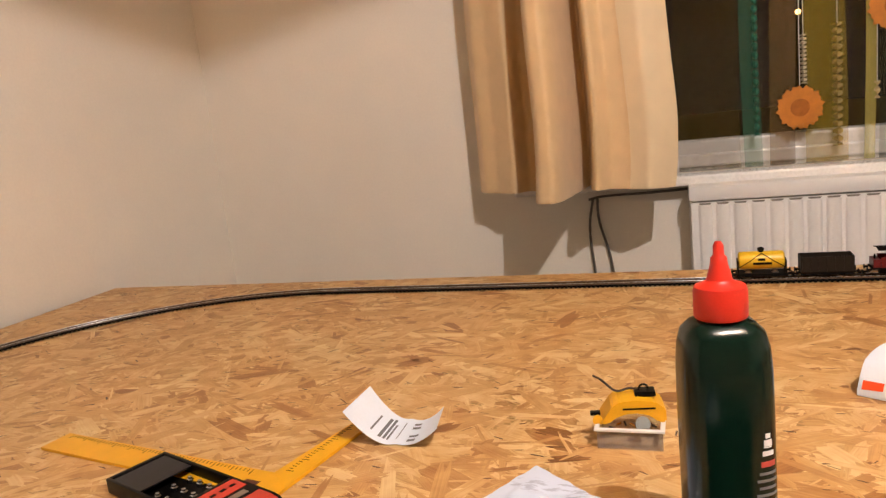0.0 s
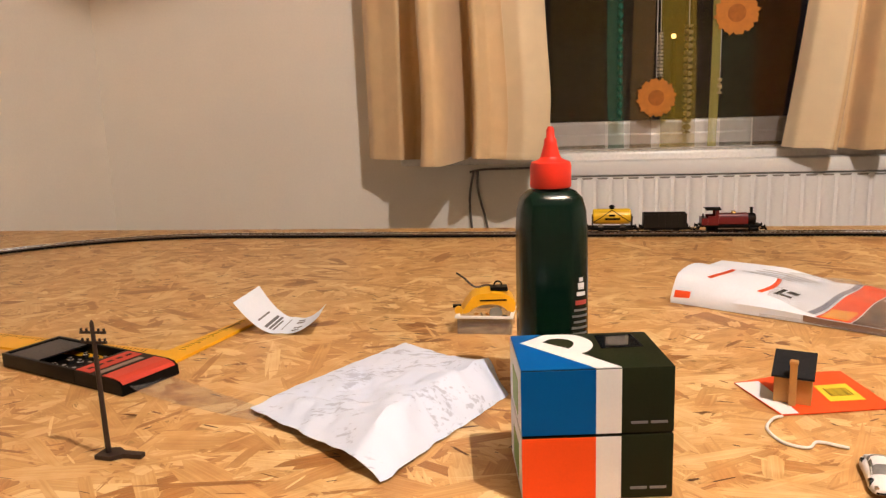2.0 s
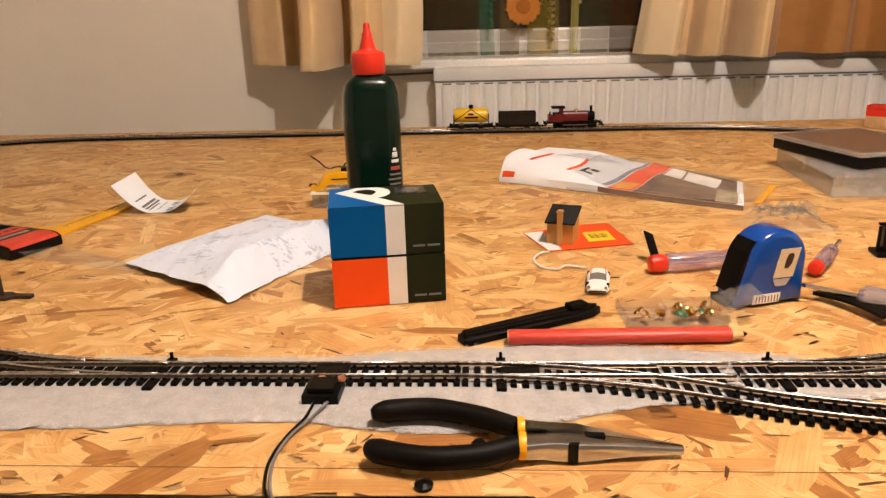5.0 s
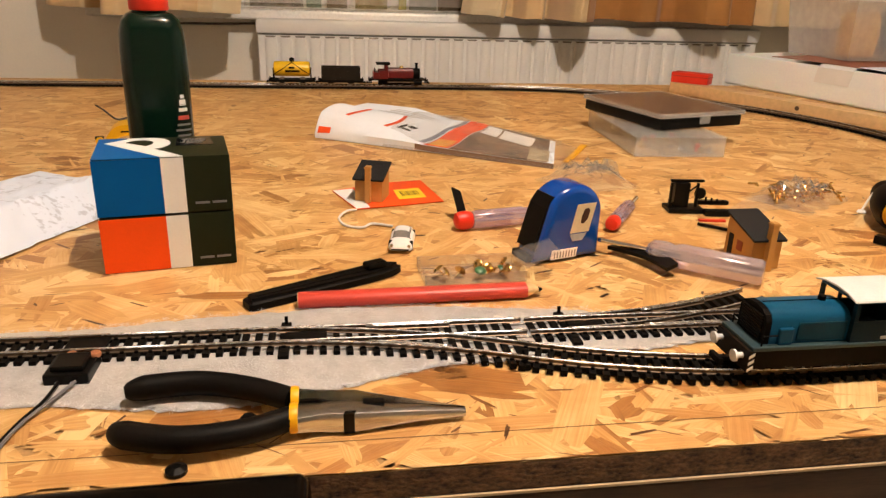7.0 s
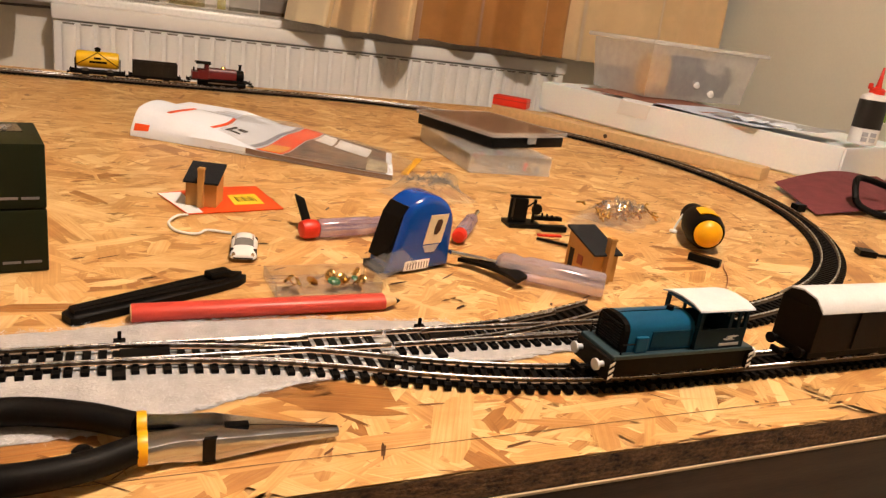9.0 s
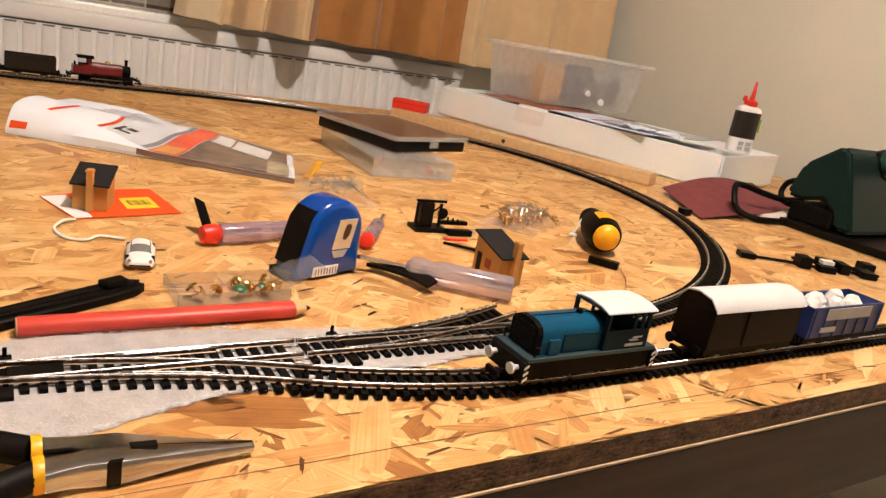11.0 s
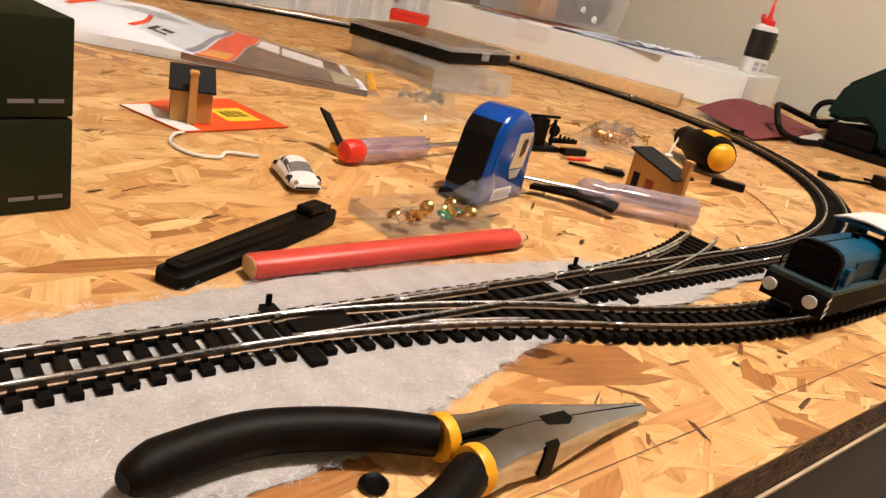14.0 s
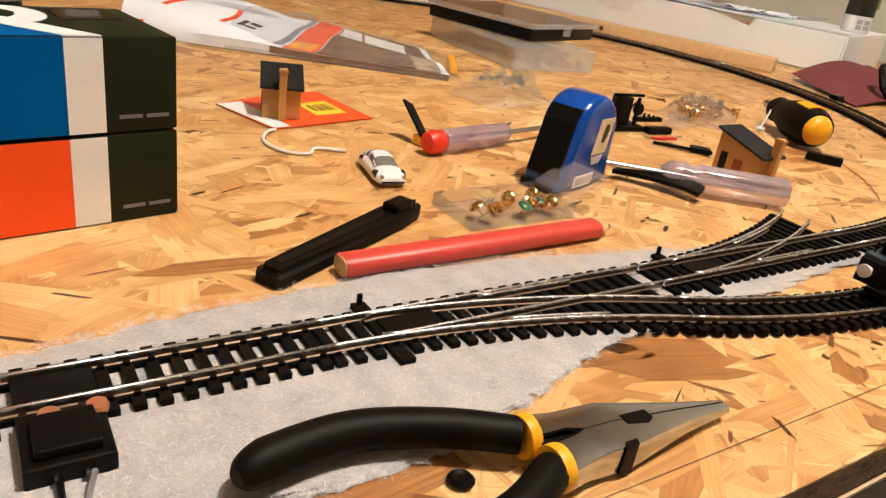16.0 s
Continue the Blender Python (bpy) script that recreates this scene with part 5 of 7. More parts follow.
screwdriver((0.6945, 0.3130), (0.800, 0.3350), "small screwdriver with red ball end and violet clear handle", 0.017, 0.066, 0.05, PURPLE_CLEAR)
screwdriver((0.825, 0.303), (0.884, 0.386), "small screwdriver with red end cap and clear handle", 0.015, 0.055, 0.03, PURPLE_CLEAR, r=0.0066)
screwdriver((0.8895, 0.1765), (0.7945, 0.2534), "screwdriver with shiny clear plastic handle and steel shaft", 0.0, 0.084, 0.040, SILVER_CLEAR, r=0.0100)
bl = thing("knife_blade", at(0.6985, 0.3295, 104), "black pointed blade with a yellow collar leaning on the board", "blade")
part("blade", prism(B(), [(0.0, -0.0040), (0.028, -0.006), (0.032, 0.002), (0.0, 0.0045)], -0.0008, 0.0008, pose(0, 0, 0.0058, 14, -40, 0)), BLACK, bl)
part("collar", box(B(), -0.002, 0.008, -0.0045, 0.0045, 0.0006, 0.0075, 0.001), YELLOW, bl)
part("black_strip", sheet(B(), 16, 3, lambda u, v: Vector((0.8005 + 0.025 * u + 0.005 * math.sin(u * 3) + 0.010 * v, 0.2500 - 0.053 * u + 0.004 * v, 0.0035 + 0.0050 * math.sin(u * 2.2) * (0.4 + v * 0.6))), 0.003), BLACK_RUBBER, None, "curved black plastic strip beside the clear screwdriver", smooth=True)["category"] = "plastic strip"
ys = thing("stubby_screwdriver", Matrix.Translation((1.076, 0.2735, 0.0195)) @ Vector((0.045, 0.078, 0)).to_track_quat("Z", "X").to_matrix().to_4x4(), "stubby black and yellow screwdriver with rounded yellow end", "screwdriver")
part("grip", lathe(B(), [(0.0150, 0.001), (0.0175, 0.008), (0.0188, 0.022), (0.0180, 0.042), (0.0140, 0.058), (0.0118, 0.070), (0.0125, 0.078), (0.0100, 0.084)], 24), BLACK_RUBBER, ys, smooth=True)
part("end_cap", lathe(B(), [(0.003, -0.0072), (0.0085, -0.0058), (0.0125, -0.0022), (0.0140, 0.0018)], 24), YELLOW, ys, "rounded yellow end cap", smooth=True)
part("inlay", sheet(B(), 8, 8, lambda u, v: Vector((0.0192 * math.cos(-0.5 + 1.0 * u), 0.0192 * math.sin(-0.5 + 1.0 * u), 0.010 + 0.024 * v)), 0.0008), YELLOW, ys)
part("shank", lathe(B(), [(0.0042, 0.084), (0.0042, 0.104)], 10), STEEL, ys)
wp = thing("white_pin", at(1.093, 0.3395, 0), "small white plastic pin standing beside the stubby screwdriver", "plastic pin")
part("foot", lathe(B(), [(0.0040, 0.0), (0.0044, 0.0010), (0.0036, 0.0026), (0.0014, 0.0032)], 12), CARD_WHITE, wp, smooth=True)
part("stem", tube(B(), [(0.0, 0.0, 0.0026), (0.0035, 0.0, 0.011), (0.0080, 0.0, 0.020)], 0.0011, 6), CARD_WHITE, wp, smooth=True)
part("connector", box(B(), -0.0145, 0.0145, -0.0043, 0.0043, 0.0006, 0.0075, 0.0008, m=pose(1.052, 0.2465, 0, 0, 0, -58)), BLACK, None, "small black plastic connector block on the board")["category"] = "connector"
part("thin_wire", tube(B(), spline([(1.068, 0.238, 0.002), (1.060, 0.229, 0.0016), (1.045, 0.208, 0.0014), (1.018, 0.182, 0.0014), (1.000, 0.168, 0.0014)], 8), 0.0005, 5), COPPER, None, "fine loose copper wire lying on the board")["category"] = "wire"

# ---- clear box of pins ----
pb = thing("pin_box", at(0.6475, 0.1945, 2.5) @ Matrix.Diagonal((1.05, 1.0, 1.0, 1)), "open clear plastic box holding brass and green pins", "plastic box")
bm = B()
for a in ((0, 0.070, 0, 0.0012), (0, 0.070, 0.0368, 0.038), (0, 0.0012, 0.0012, 0.0368), (0.0688, 0.070, 0.0012, 0.0368)):
    box(bm, *a, 0.0006, 0.0085)
box(bm, 0.0012, 0.0688, 0.0012, 0.0368, 0.0006, 0.0014)
part("tray", bm, CLEAR, pb)
part("lid", sheet(B(), 4, 4, lambda u, v: Vector((0.0705 + 0.024 * v, 0.004 + 0.034 * u, 0.0085 + 0.012 * v)), 0.0008), CLEAR, pb, "clear hinged lid standing open")
random.seed(5)
PIN_GREEN = mat("green_pin_paint", (0.04, 0.13, 0.06), 0.3)
for k in range(11):
    m = pose(random.uniform(0.008, 0.062), random.uniform(0.007, 0.031), 0.0052 + 0.0022 * (k % 2), random.uniform(0, 70), random.uniform(0, 60), random.uniform(0, 360))
    bm = lathe(B(), [(0.0003, -0.006), (0.0004, 0.0), (0.0044, 0.0004), (0.0036, 0.0016), (0.0015, 0.0022)], 12, m)
    part("pin", bm, PIN_GREEN if k in (3, 8) else BRASS, pb, smooth=True)


# ---- clear bags ----
def bag(name, label, cx, cy, w, d, h, deg, seed):
    def place(u, v):
        e = min(1, 4 * min(u, 1 - u)) * min(1, 4 * min(v, 1 - v))
        q = Vector((u * 5 + seed, v * 5, seed))
        return Vector(((u - 0.5) * w * (0.92 + 0.1 * noise.noise(q)), (v - 0.5) * d * (0.92 + 0.12 * noise.noise(q * 1.3)), 0.0008 + h * e * (0.55 + 0.9 * abs(noise.noise(q * 1.7)))))
    th = thing(name, at(cx, cy, deg), label, "plastic bag")
    part("film", sheet(B(), 26, 26, place, 0.0002), BAGFILM, th, smooth=False)
    return th


bag("plastic_bag", "empty crumpled clear plastic bag on the board", 0.855, 0.453, 0.100, 0.070, 0.024, 12, 1.3)
pb2 = bag("bag_of_pins", "clear bag of small brass track pins", 1.056, 0.388, 0.105, 0.075, 0.020, 30, 4.7)
for k in range(72):
    x, y = random.gauss(-0.015 if k % 2 else 0.018, 0.013), random.gauss(0.006 if k % 2 else -0.008, 0.010)
    a = random.uniform(0, 6.28)
    bm = tube(B(), [(x, y, 0.003 + 0.010 * random.random()), (x + 0.009 * math.cos(a), y + 0.009 * math.sin(a), 0.003 + 0.010 * random.random())], 0.0012, 6)
    lathe(bm, [(0.0006, -0.0008), (0.0026, 0.0), (0.0016, 0.0012)], 8, pose(x, y, 0.006 + 0.008 * random.random(), random.uniform(0, 90), 0, random.uniform(0, 360)))
    part("pin", bm, BRASS, pb2)
part("loose_film", sheet(B(), 14, 5, lambda u, v: Vector((0.945 + 0.085 * u, 0.338 + 0.035 * u + 0.04 * (v - 0.5) * u, 0.0014 + 0.007 * math.sin(u * 2.8) * v)), 0.0002), BAGFILM, None, "torn strip of clear plastic beside the pins")["category"] = "plastic film"

# ---- black kit pieces ----
sg = thing("signal_kit", at(0.925, 0.356, -6), "black plastic model signal parts with small lever frame", "model part")
part("base", box(B(), -0.026, 0.008, -0.012, 0.010, 0.0006, 0.0045, 0.0006), BLACK, sg)
part("tower", box(B(), -0.020, -0.006, -0.005, 0.007, 0.0045, 0.028, 0.0008), BLACK, sg)
for x in (-0.0235, 0.0015):
    part("post", box(B(), x - 0.0012, x + 0.0012, -0.0045, -0.0020, 0.0046, 0.0280, 0.0003), BLACK, sg)
part("brace", tube(B(), [(-0.0235, -0.0035, 0.006), (0.0015, -0.0035, 0.026)], 0.0009, 6), BLACK, sg)
for k in range(4):
    part("lever", box(B(), 0.010 + 0.0055 * k, 0.0115 + 0.0055 * k, -0.0045, -0.0030, 0.0106, 0.0150 - 0.001 * k, 0.0003), BLACK, sg)
part("top_bar", box(B(), -0.024, 0.008, -0.0015, 0.0015, 0.0281, 0.0305, 0.0004), BLACK, sg)
part("ring", lathe(B(), [(0.0052, -0.0013), (0.0058, 0), (0.0052, 0.0013)], 16, pose(0.006, 0.0, 0.017, 90, 0, 0)), BLACK, sg)
part("arm", box(B(), 0.004, 0.034, -0.003, 0.003, 0.0065, 0.0105, 0.0006), BLACK, sg)
part("block", box(B(), 0.006, 0.032, -0.020, -0.012, 0.0006, 0.0060, 0.0006), BLACK, sg)
sa = thing("model_signal", at(0.909, 0.312, -42), "black model signal arm with a red end", "model part")
part("rod", box(B(), 0.0, 0.048, -0.0012, 0.0012, 0.0006, 0.0030, 0.0003), BLACK, sa)
part("lever", box(B(), 0.030, 0.046, -0.006, 0.005, 0.0008, 0.0048, 0.0006), BLACK, sa)
part("red_arm", box(B(), 0.002, 0.026, 0.0016, 0.0060, 0.0030, 0.0050, 0.0005, m=Matrix.Rotation(radians(34), 4, "Z")), RED, sa)
sp = thing("kit_sprue", at(1.292, 0.263, -30), "black plastic kit frame with small pieces on it", "model part")
part("runner", tube(B(), [(0, 0, 0.0026), (0.05, 0.003, 0.0026), (0.10, -0.002, 0.0026), (0.165, 0.004, 0.0026)], 0.0018, 6), BLACK, sp)
part("runner", tube(B(), [(0.07, 0.028, 0.0026), (0.12, 0.022, 0.0026), (0.17, 0.026, 0.0026)], 0.0018, 6), BLACK, sp)
for x, y, w, d, h in ((-0.008, -0.008, 0.018, 0.016, 0.007), (0.060, -0.012, 0.014, 0.018, 0.014), (0.082, -0.016, 0.020, 0.012, 0.008), (0.110, -0.010, 0.012, 0.022, 0.012), (0.135, -0.014, 0.018, 0.024, 0.008), (0.095, 0.010, 0.012, 0.014, 0.010), (0.150, 0.014, 0.016, 0.016, 0.012)):
    part("piece", box(B(), x, x + w, y, y + d, 0.0006, h, 0.0008), BLACK, sp)
part("white_tag", box(B(), 0.088, 0.102, -0.008, 0.002, 0.0082, 0.0130, 0.0006), WHITE_PLASTIC, sp)
part("rail_joiner", box(B(), 1.372, 1.388, 0.426, 0.438, 0.0006, 0.0105, 0.0008), BLACK, None, "small black clip beside the curved track")["category"] = "clip"


# ---- organiser cases ----
o1 = thing("organiser_case", at(0.956, 0.5695, -2.5), "clear plastic organiser case with small parts inside", "storage case")
W, D_, H_ = 0.116, 0.196, 0.026
bm = B()
for a in ((0, W, 0, 0.002), (0, W, D_ - 0.002, D_), (0, 0.002, 0.002, D_ - 0.002), (W - 0.002, W, 0.002, D_ - 0.002)):
    part("side_wall", box(B(), *a, 0.0008, H_ - 0.002), CLEAR_TINT, o1)
for a in ((W / 3, W / 3 + 0.001, 0.002, D_ - 0.002), (2 * W / 3, 2 * W / 3 + 0.001, 0.002, D_ - 0.002)):
    part("divider", box(B(), *a, 0.0021, H_ - 0.003), CLEAR_TINT, o1)
part("tray_floor", box(B(), 0.002, W - 0.002, 0.002, D_ - 0.002, 0.0008, 0.002), CLEAR_TINT, o1)
part("lid", box(B(), -0.001, W + 0.001, -0.001, D_ + 0.001, H_ - 0.0018, H_, 0.0008), CLEAR_TINT, o1)
random.seed(9)
for k in range(22):
    x, y = random.uniform(0.012, W - 0.012), random.uniform(0.008, D_ - 0.03)
    part("contents", lathe(B(), [(0.003, 0.0024), (0.0045, 0.005), (0.003, random.uniform(0.007, 0.013))], 7, pose(x, y, 0)), random.choice((BRASS, STEEL, RED, BRASS)), o1)
o2 = thing("organiser_case", Matrix.Translation((1.000, 0.602, 0.0270)) @ Matrix.Rotation(radians(15.5), 4, "Z") @ Matrix.Diagonal((1.05, 0.95, 1, 1)), "black organiser case with smoky clear lid lying on another", "storage case")
part("base", box(B(), 0, 0.130, 0, 0.174, 0.0, 0.0145, 0.002), BLACK, o2, smooth=True)
part("lid", box(B(), -0.001, 0.131, -0.001, 0.175, 0.0162, 0.0200, 0.0012), film("smoky_lid", (0.22, 0.15, 0.11), 0.35, 0.12), o2, "smoky clear lid")
for a in ((-0.002, 0.132, -0.0036, -0.0012), (-0.002, 0.132, 0.1752, 0.1776), (-0.0036, -0.0012, -0.001, 0.175), (0.1312, 0.1336, -0.001, 0.175)):
    part("lid_rim", box(B(), *a, 0.0147, 0.0206, 0.0006), CLEAR_TINT, o2, "clear plastic rim")
part("contents", box(B(), 0.006, 0.124, 0.006, 0.168, 0.0146, 0.0158), mat("brown_contents", (0.13, 0.065, 0.04), 0.6, var=0.6, scale=60), o2)
part("catch", box(B(), 0.058, 0.074, -0.0050, -0.0037, 0.006, 0.018, 0.0006), CLEAR_TINT, o2)

# ---- long-nose pliers ----
pl = thing("pliers", pose(0.563, 0.0395, 0.0006), "long-nose pliers with black grips and yellow bands", "pliers")


def grip(pts, name="grip"):
    line_ = spline([(x, y, 0.0085) for x, y in pts], 8)
    n_ = len(line_)
    radii = [0.0028 + 0.0038 * min(1, 5.5 * k / n_) ** 0.5 - 0.0008 * (k / n_) for k in range(n_)]
    return part(name, tube(B(), line_, 0.008, 14, radii, 0.98), BLACK_RUBBER, pl, "curved black rubber grip", smooth=True)


grip([(-0.078, -0.0110), (-0.068, -0.0160), (-0.046, -0.0210), (-0.020, -0.0180), (0.000, -0.0092)])
grip([(-0.080, 0.0210), (-0.068, 0.0250), (-0.045, 0.0265), (-0.020, 0.0185), (0.000, 0.0070)])
for y, w in ((-0.0085, 0.0070), (0.0066, 0.0068)):
    part("band", lathe(B(), [(w, -0.0019), (w * 1.04, 0.0), (w, 0.0019)], 18, pose(0.0018, y, 0.0080, 0, 90, 0)), YELLOW, pl, "yellow band", smooth=True)


def jaw(rows, name):
    """Rows along the jaw: x, inner y, outer y, bottom, top, rounding of the outer edge."""
    bm = B()
    rings = []
    for x, yi, yo, z0, z1, c in rows:
        s = 1 if yo > yi else -1
        rings.append([bm.verts.new((x, y, z)) for y, z in ((yi, z0), (yo - s * c, z0), (yo - s * c * 0.3, z0 + c * 0.3), (yo, z0 + c), (yo, z1 - c), (yo - s * c * 0.3, z1 - c * 0.3), (yo - s * c, z1), (yi, z1))])
    for a, b in zip(rings, rings[1:]):
        for k in range(8):
            bm.faces.new((a[k], a[(k + 1) % 8], b[(k + 1) % 8], b[k]))
    bm.faces.new(rings[0][::-1])
    bm.faces.new(rings[-1])
    return part(name, bm, STEEL, pl, smooth=True)


jaw([(0.003, 0.0016, 0.0120, 0.003, 0.0120, 0.0015), (0.013, 0.0012, 0.0095, 0.002, 0.0118, 0.0012), (0.018, -0.0012, 0.0090, 0.001, 0.0118, 0.0010), (0.030, -0.0016, 0.0085, 0.001, 0.0116, 0.0010), (0.040, -0.0020, 0.0062, 0.001, 0.0105, 0.0012), (0.060, -0.0028, 0.0020, 0.0012, 0.0086, 0.0020), (0.0835, -0.0040, -0.0022, 0.0016, 0.0060, 0.0016)], "upper_jaw")
jaw([(0.003, -0.0030, -0.0145, 0.003, 0.0115, 0.0015), (0.013, -0.0026, -0.0125, 0.002, 0.0116, 0.0012), (0.018, -0.0014, -0.0122, 0.001, 0.0117, 0.0010), (0.030, -0.0018, -0.0128, 0.001, 0.0115, 0.0010), (0.040, -0.0023, -0.0115, 0.001, 0.0104, 0.0016), (0.060, -0.0033, -0.0090, 0.0012, 0.0085, 0.0028), (0.0835, -0.0046, -0.0068, 0.0016, 0.0058, 0.0019)], "lower_jaw")
part("cutter_gap", prism(B(), [(0.034, -0.0002), (0.044, -0.0010), (0.044, -0.0048), (0.034, -0.0042)], 0.0090, 0.0114), BLACK, pl, "dark notch of the cutter")
part("joint_groove", prism(B(), [(0.0245, -0.0131), (0.0295, -0.0132), (0.0305, -0.0110), (0.0255, -0.0110)], 0.0009, 0.0118), BLACK, pl)
part("fork_gap", prism(B(), [(0.003, 0.0012), (0.020, -0.0008), (0.020, -0.0020), (0.003, -0.0028)], 0.0030, 0.0100), BLACK, pl)
part("grommet", lathe(B(), [(0.0036, 0.0005), (0.0042, 0.0012), (0.0028, 0.0026), (0.0012, 0.0022)], 14, pose(0.5425, 0.0445, 0)), BLACK, None, "small black rubber grommet lying on the board")["category"] = "grommet"
part("screw_head", lathe(B(), [(0.0045, 0.0003), (0.0048, 0.0022), (0.0020, 0.0036)], 12, pose(0.516, 0.0075, 0)), BLACK, None, "black screw head at the board's front edge")["category"] = "screw"

# ---- power clip with wires, controller ----
pcl = thing("power_clip", at(0.4485, YT - 0.003) @ Matrix.Diagonal((0.88, 0.94, 1, 1)), "black track power clip with two copper contacts", "power clip")
part("plate", box(B(), -0.0125, 0.0125, -0.006, 0.014, 0.0042, 0.0056, 0.0005), BLACK, pcl)
bm = B()
box(bm, -0.0125, 0.0125, -0.036, -0.0105, 0.0006, 0.0075, 0.001)
box(bm, -0.009, 0.009, -0.033, -0.016, 0.0076, 0.0105, 0.0008)
sock = part("socket", bm, BLACK, pcl)
for x in (-0.0068, 0.0068):
    part("contact", lathe(B(), [(0.0034, 0.0068), (0.0036, 0.0080), (0.0030, 0.0090)], 14, pose(x + 0.0036, -0.0140, 0)), COPPER, sock, "round copper contact")
    part("terminal", tube(B(), [(x * 0.6, -0.034, 0.004), (x * 0.6, -0.038, 0.0036)], 0.0012, 6), STEEL, sock)
GREYWIRE = mat("grey_wire_sleeve", (0.18, 0.17, 0.18), 0.45)
wr = thing("power_wires", None, "thin grey and black wires leading over the board edge", "wire")
part("wire", tube(B(), spline([(0.4535, 0.082, 0.0042), (0.448, 0.066, 0.004), (0.440, 0.052, 0.002), (0.4365, 0.030, 0.0016), (0.4405, 0.006, 0.0022), (0.447, -0.010, 0.0016)], 8), 0.0009, 6), GREYWIRE, wr, smooth=True)
part("wire", tube(B(), spline([(0.4455, 0.082, 0.0042), (0.444, 0.064, 0.004), (0.4375, 0.048, 0.002), (0.4345, 0.026, 0.0016), (0.4385, 0.004, 0.0022), (0.445, -0.011, 0.0016)], 8), 0.0009, 6), BLACK, wr, smooth=True)
ct = thing("train_controller", at(0.443, -0.0045, 1.0), "black plastic train controller fixed to the front edge", "controller")
part("case", box(B(), 0, 0.130, -0.075, 0.0, -0.034, 0.0065, 0.008, seg=4), mat("glossy_black_casing", (0.003, 0.0026, 0.0022), 0.20, var=0.2, scale=60, bump=0.02, spec=0.10), ct, smooth=True)
part("bracket", box(B(), 0.03, 0.10, -0.0005, 0.0012, -0.030, -0.006), BLACK, ct)

# ---- board's far end: beam, foam block and what lies on it ----
ANG = math.degrees(math.atan2(0.602 - 1.105, 1.485 - 1.250))
bmx = thing("timber_batten", at(1.250, 1.105, ANG), "bare pine batten lying along the board", "timber")
part("batten", box(B(), 0.0, 0.555, 0.0, 0.036, 0.0006, 0.021, 0.0012), PINE, bmx, smooth=True)
part("knot", lathe(B(), [(0.004, -0.0004), (0.004, 0.0003)], 12, pose(0.27, -0.0001, 0.012, 90, 0, 0)), DARK_WOOD, bmx)
rb = thing("red_block", at(1.257, 1.112, -44, 0.0212), "bright red plastic box lying on the batten", "plastic box")
part("case", box(B(), 0.0, 0.072, -0.01, 0.022, 0.0, 0.020, 0.0025), RED, rb, smooth=True)
part("lid_line", box(B(), -0.0004, 0.0724, -0.0104, 0.0224, 0.0128, 0.0136), mat("dark_red_gap", (0.25, 0.01, 0.006), 0.5), rb)
FOAM = mat("white_polystyrene", (0.90, 0.95, 1.0), 0.65, var=0.04, scale=200, bump=0.25, fine=3, sss=0.15)
fm = thing("foam_block", at(1.445, 1.250, -73.5), "long white polystyrene packing block", "packing foam")
bm = box(B(), 0.0, 0.690, 0.0, 0.290, 0.0006, 0.066)
top = [f for f in bm.faces if f.normal.z > 0.9]
bmesh.ops.inset_region(bm, faces=top, thickness=0.030)
bmesh.ops.translate(bm, verts=top[0].verts[:], vec=(0, 0, -0.012))
bmesh.ops.bevel(bm, geom=[e for e in bm.edges if e.calc_length() > 0.04], offset=0.0035, segments=3, affect="EDGES")
part("block", bm, FOAM, fm, smooth=True)
part("white_tape", sheet(B(), 6, 4, lambda u, v: Vector((0.225 + 0.075 * u + 0.01 * v, -0.0012 + (0.03 if v > 0.6 else 0) * (v - 0.6), 0.033 + 0.034 * min(1, v / 0.6) + 0.001)), 0.0004), CARD_WHITE, fm, "glossy white tape tab")
paper_group = "papers on the foam block"
for k, (x, y, w, d, deg, z, col, lbl) in enumerate(((0.10, 0.02, 0.30, 0.21, 4, 0.0664, mat("red_brown_cover", (0.30, 0.10, 0.06), 0.4, var=0.3), "red-brown magazine lying on the foam block"), (0.30, 0.02, 0.24, 0.17, -8, 0.0680, PAPER, "loose white leaflet lying on the foam block"), (0.42, 0.03, 0.20, 0.15, 6, 0.0692, mat("grey_magazine", (0.40, 0.42, 0.46), 0.3, var=0.5, scale=30), "grey printed magazine lying on the foam block"))):
    m = fm.matrix_basis @ at(x, y, deg, z)
    mgz = thing("magazine", m, lbl, "magazine", paper_group)
    part("page_block", sheet(B(), 12, 6, lambda u, v, w=w, d=d, k=k: Vector((w * u, d * v, 0.0004 + 0.010 * max(0, u - 0.75) * (k == 2) * 2 + 0.001 * math.sin(u * 7 + k))), 0.0010), col, mgz, smooth=True)
for k in range(2):
    m = fm.matrix_basis @ at(0.47 + 0.055 * k, 0.012 + 0.016 * k, 12 - 25 * k, 0.0505)
    sc = part("paper_scrap", sheet(B(), 9, 8, lambda u, v, k=k: Vector((0.06 * u, 0.045 * v, 0.024 + 0.007 * noise.noise(Vector((u * 3, v * 3, k * 3.0))) + 0.004 * noise.noise(Vector((u * 9, v * 9, k))))), 0.0004), PLAIN_PAPER, None, "crumpled white scrap of paper on the foam", smooth=False)
    tagged(sc, category="paper")
    sc.matrix_basis = m
st = thing("storage_box", at(1.580, 1.050, 4, 0.0705), "milky clear plastic storage box with lid, things inside", "storage box")
bm = B()
SW, SD, SH = 0.32, 0.20, 0.110


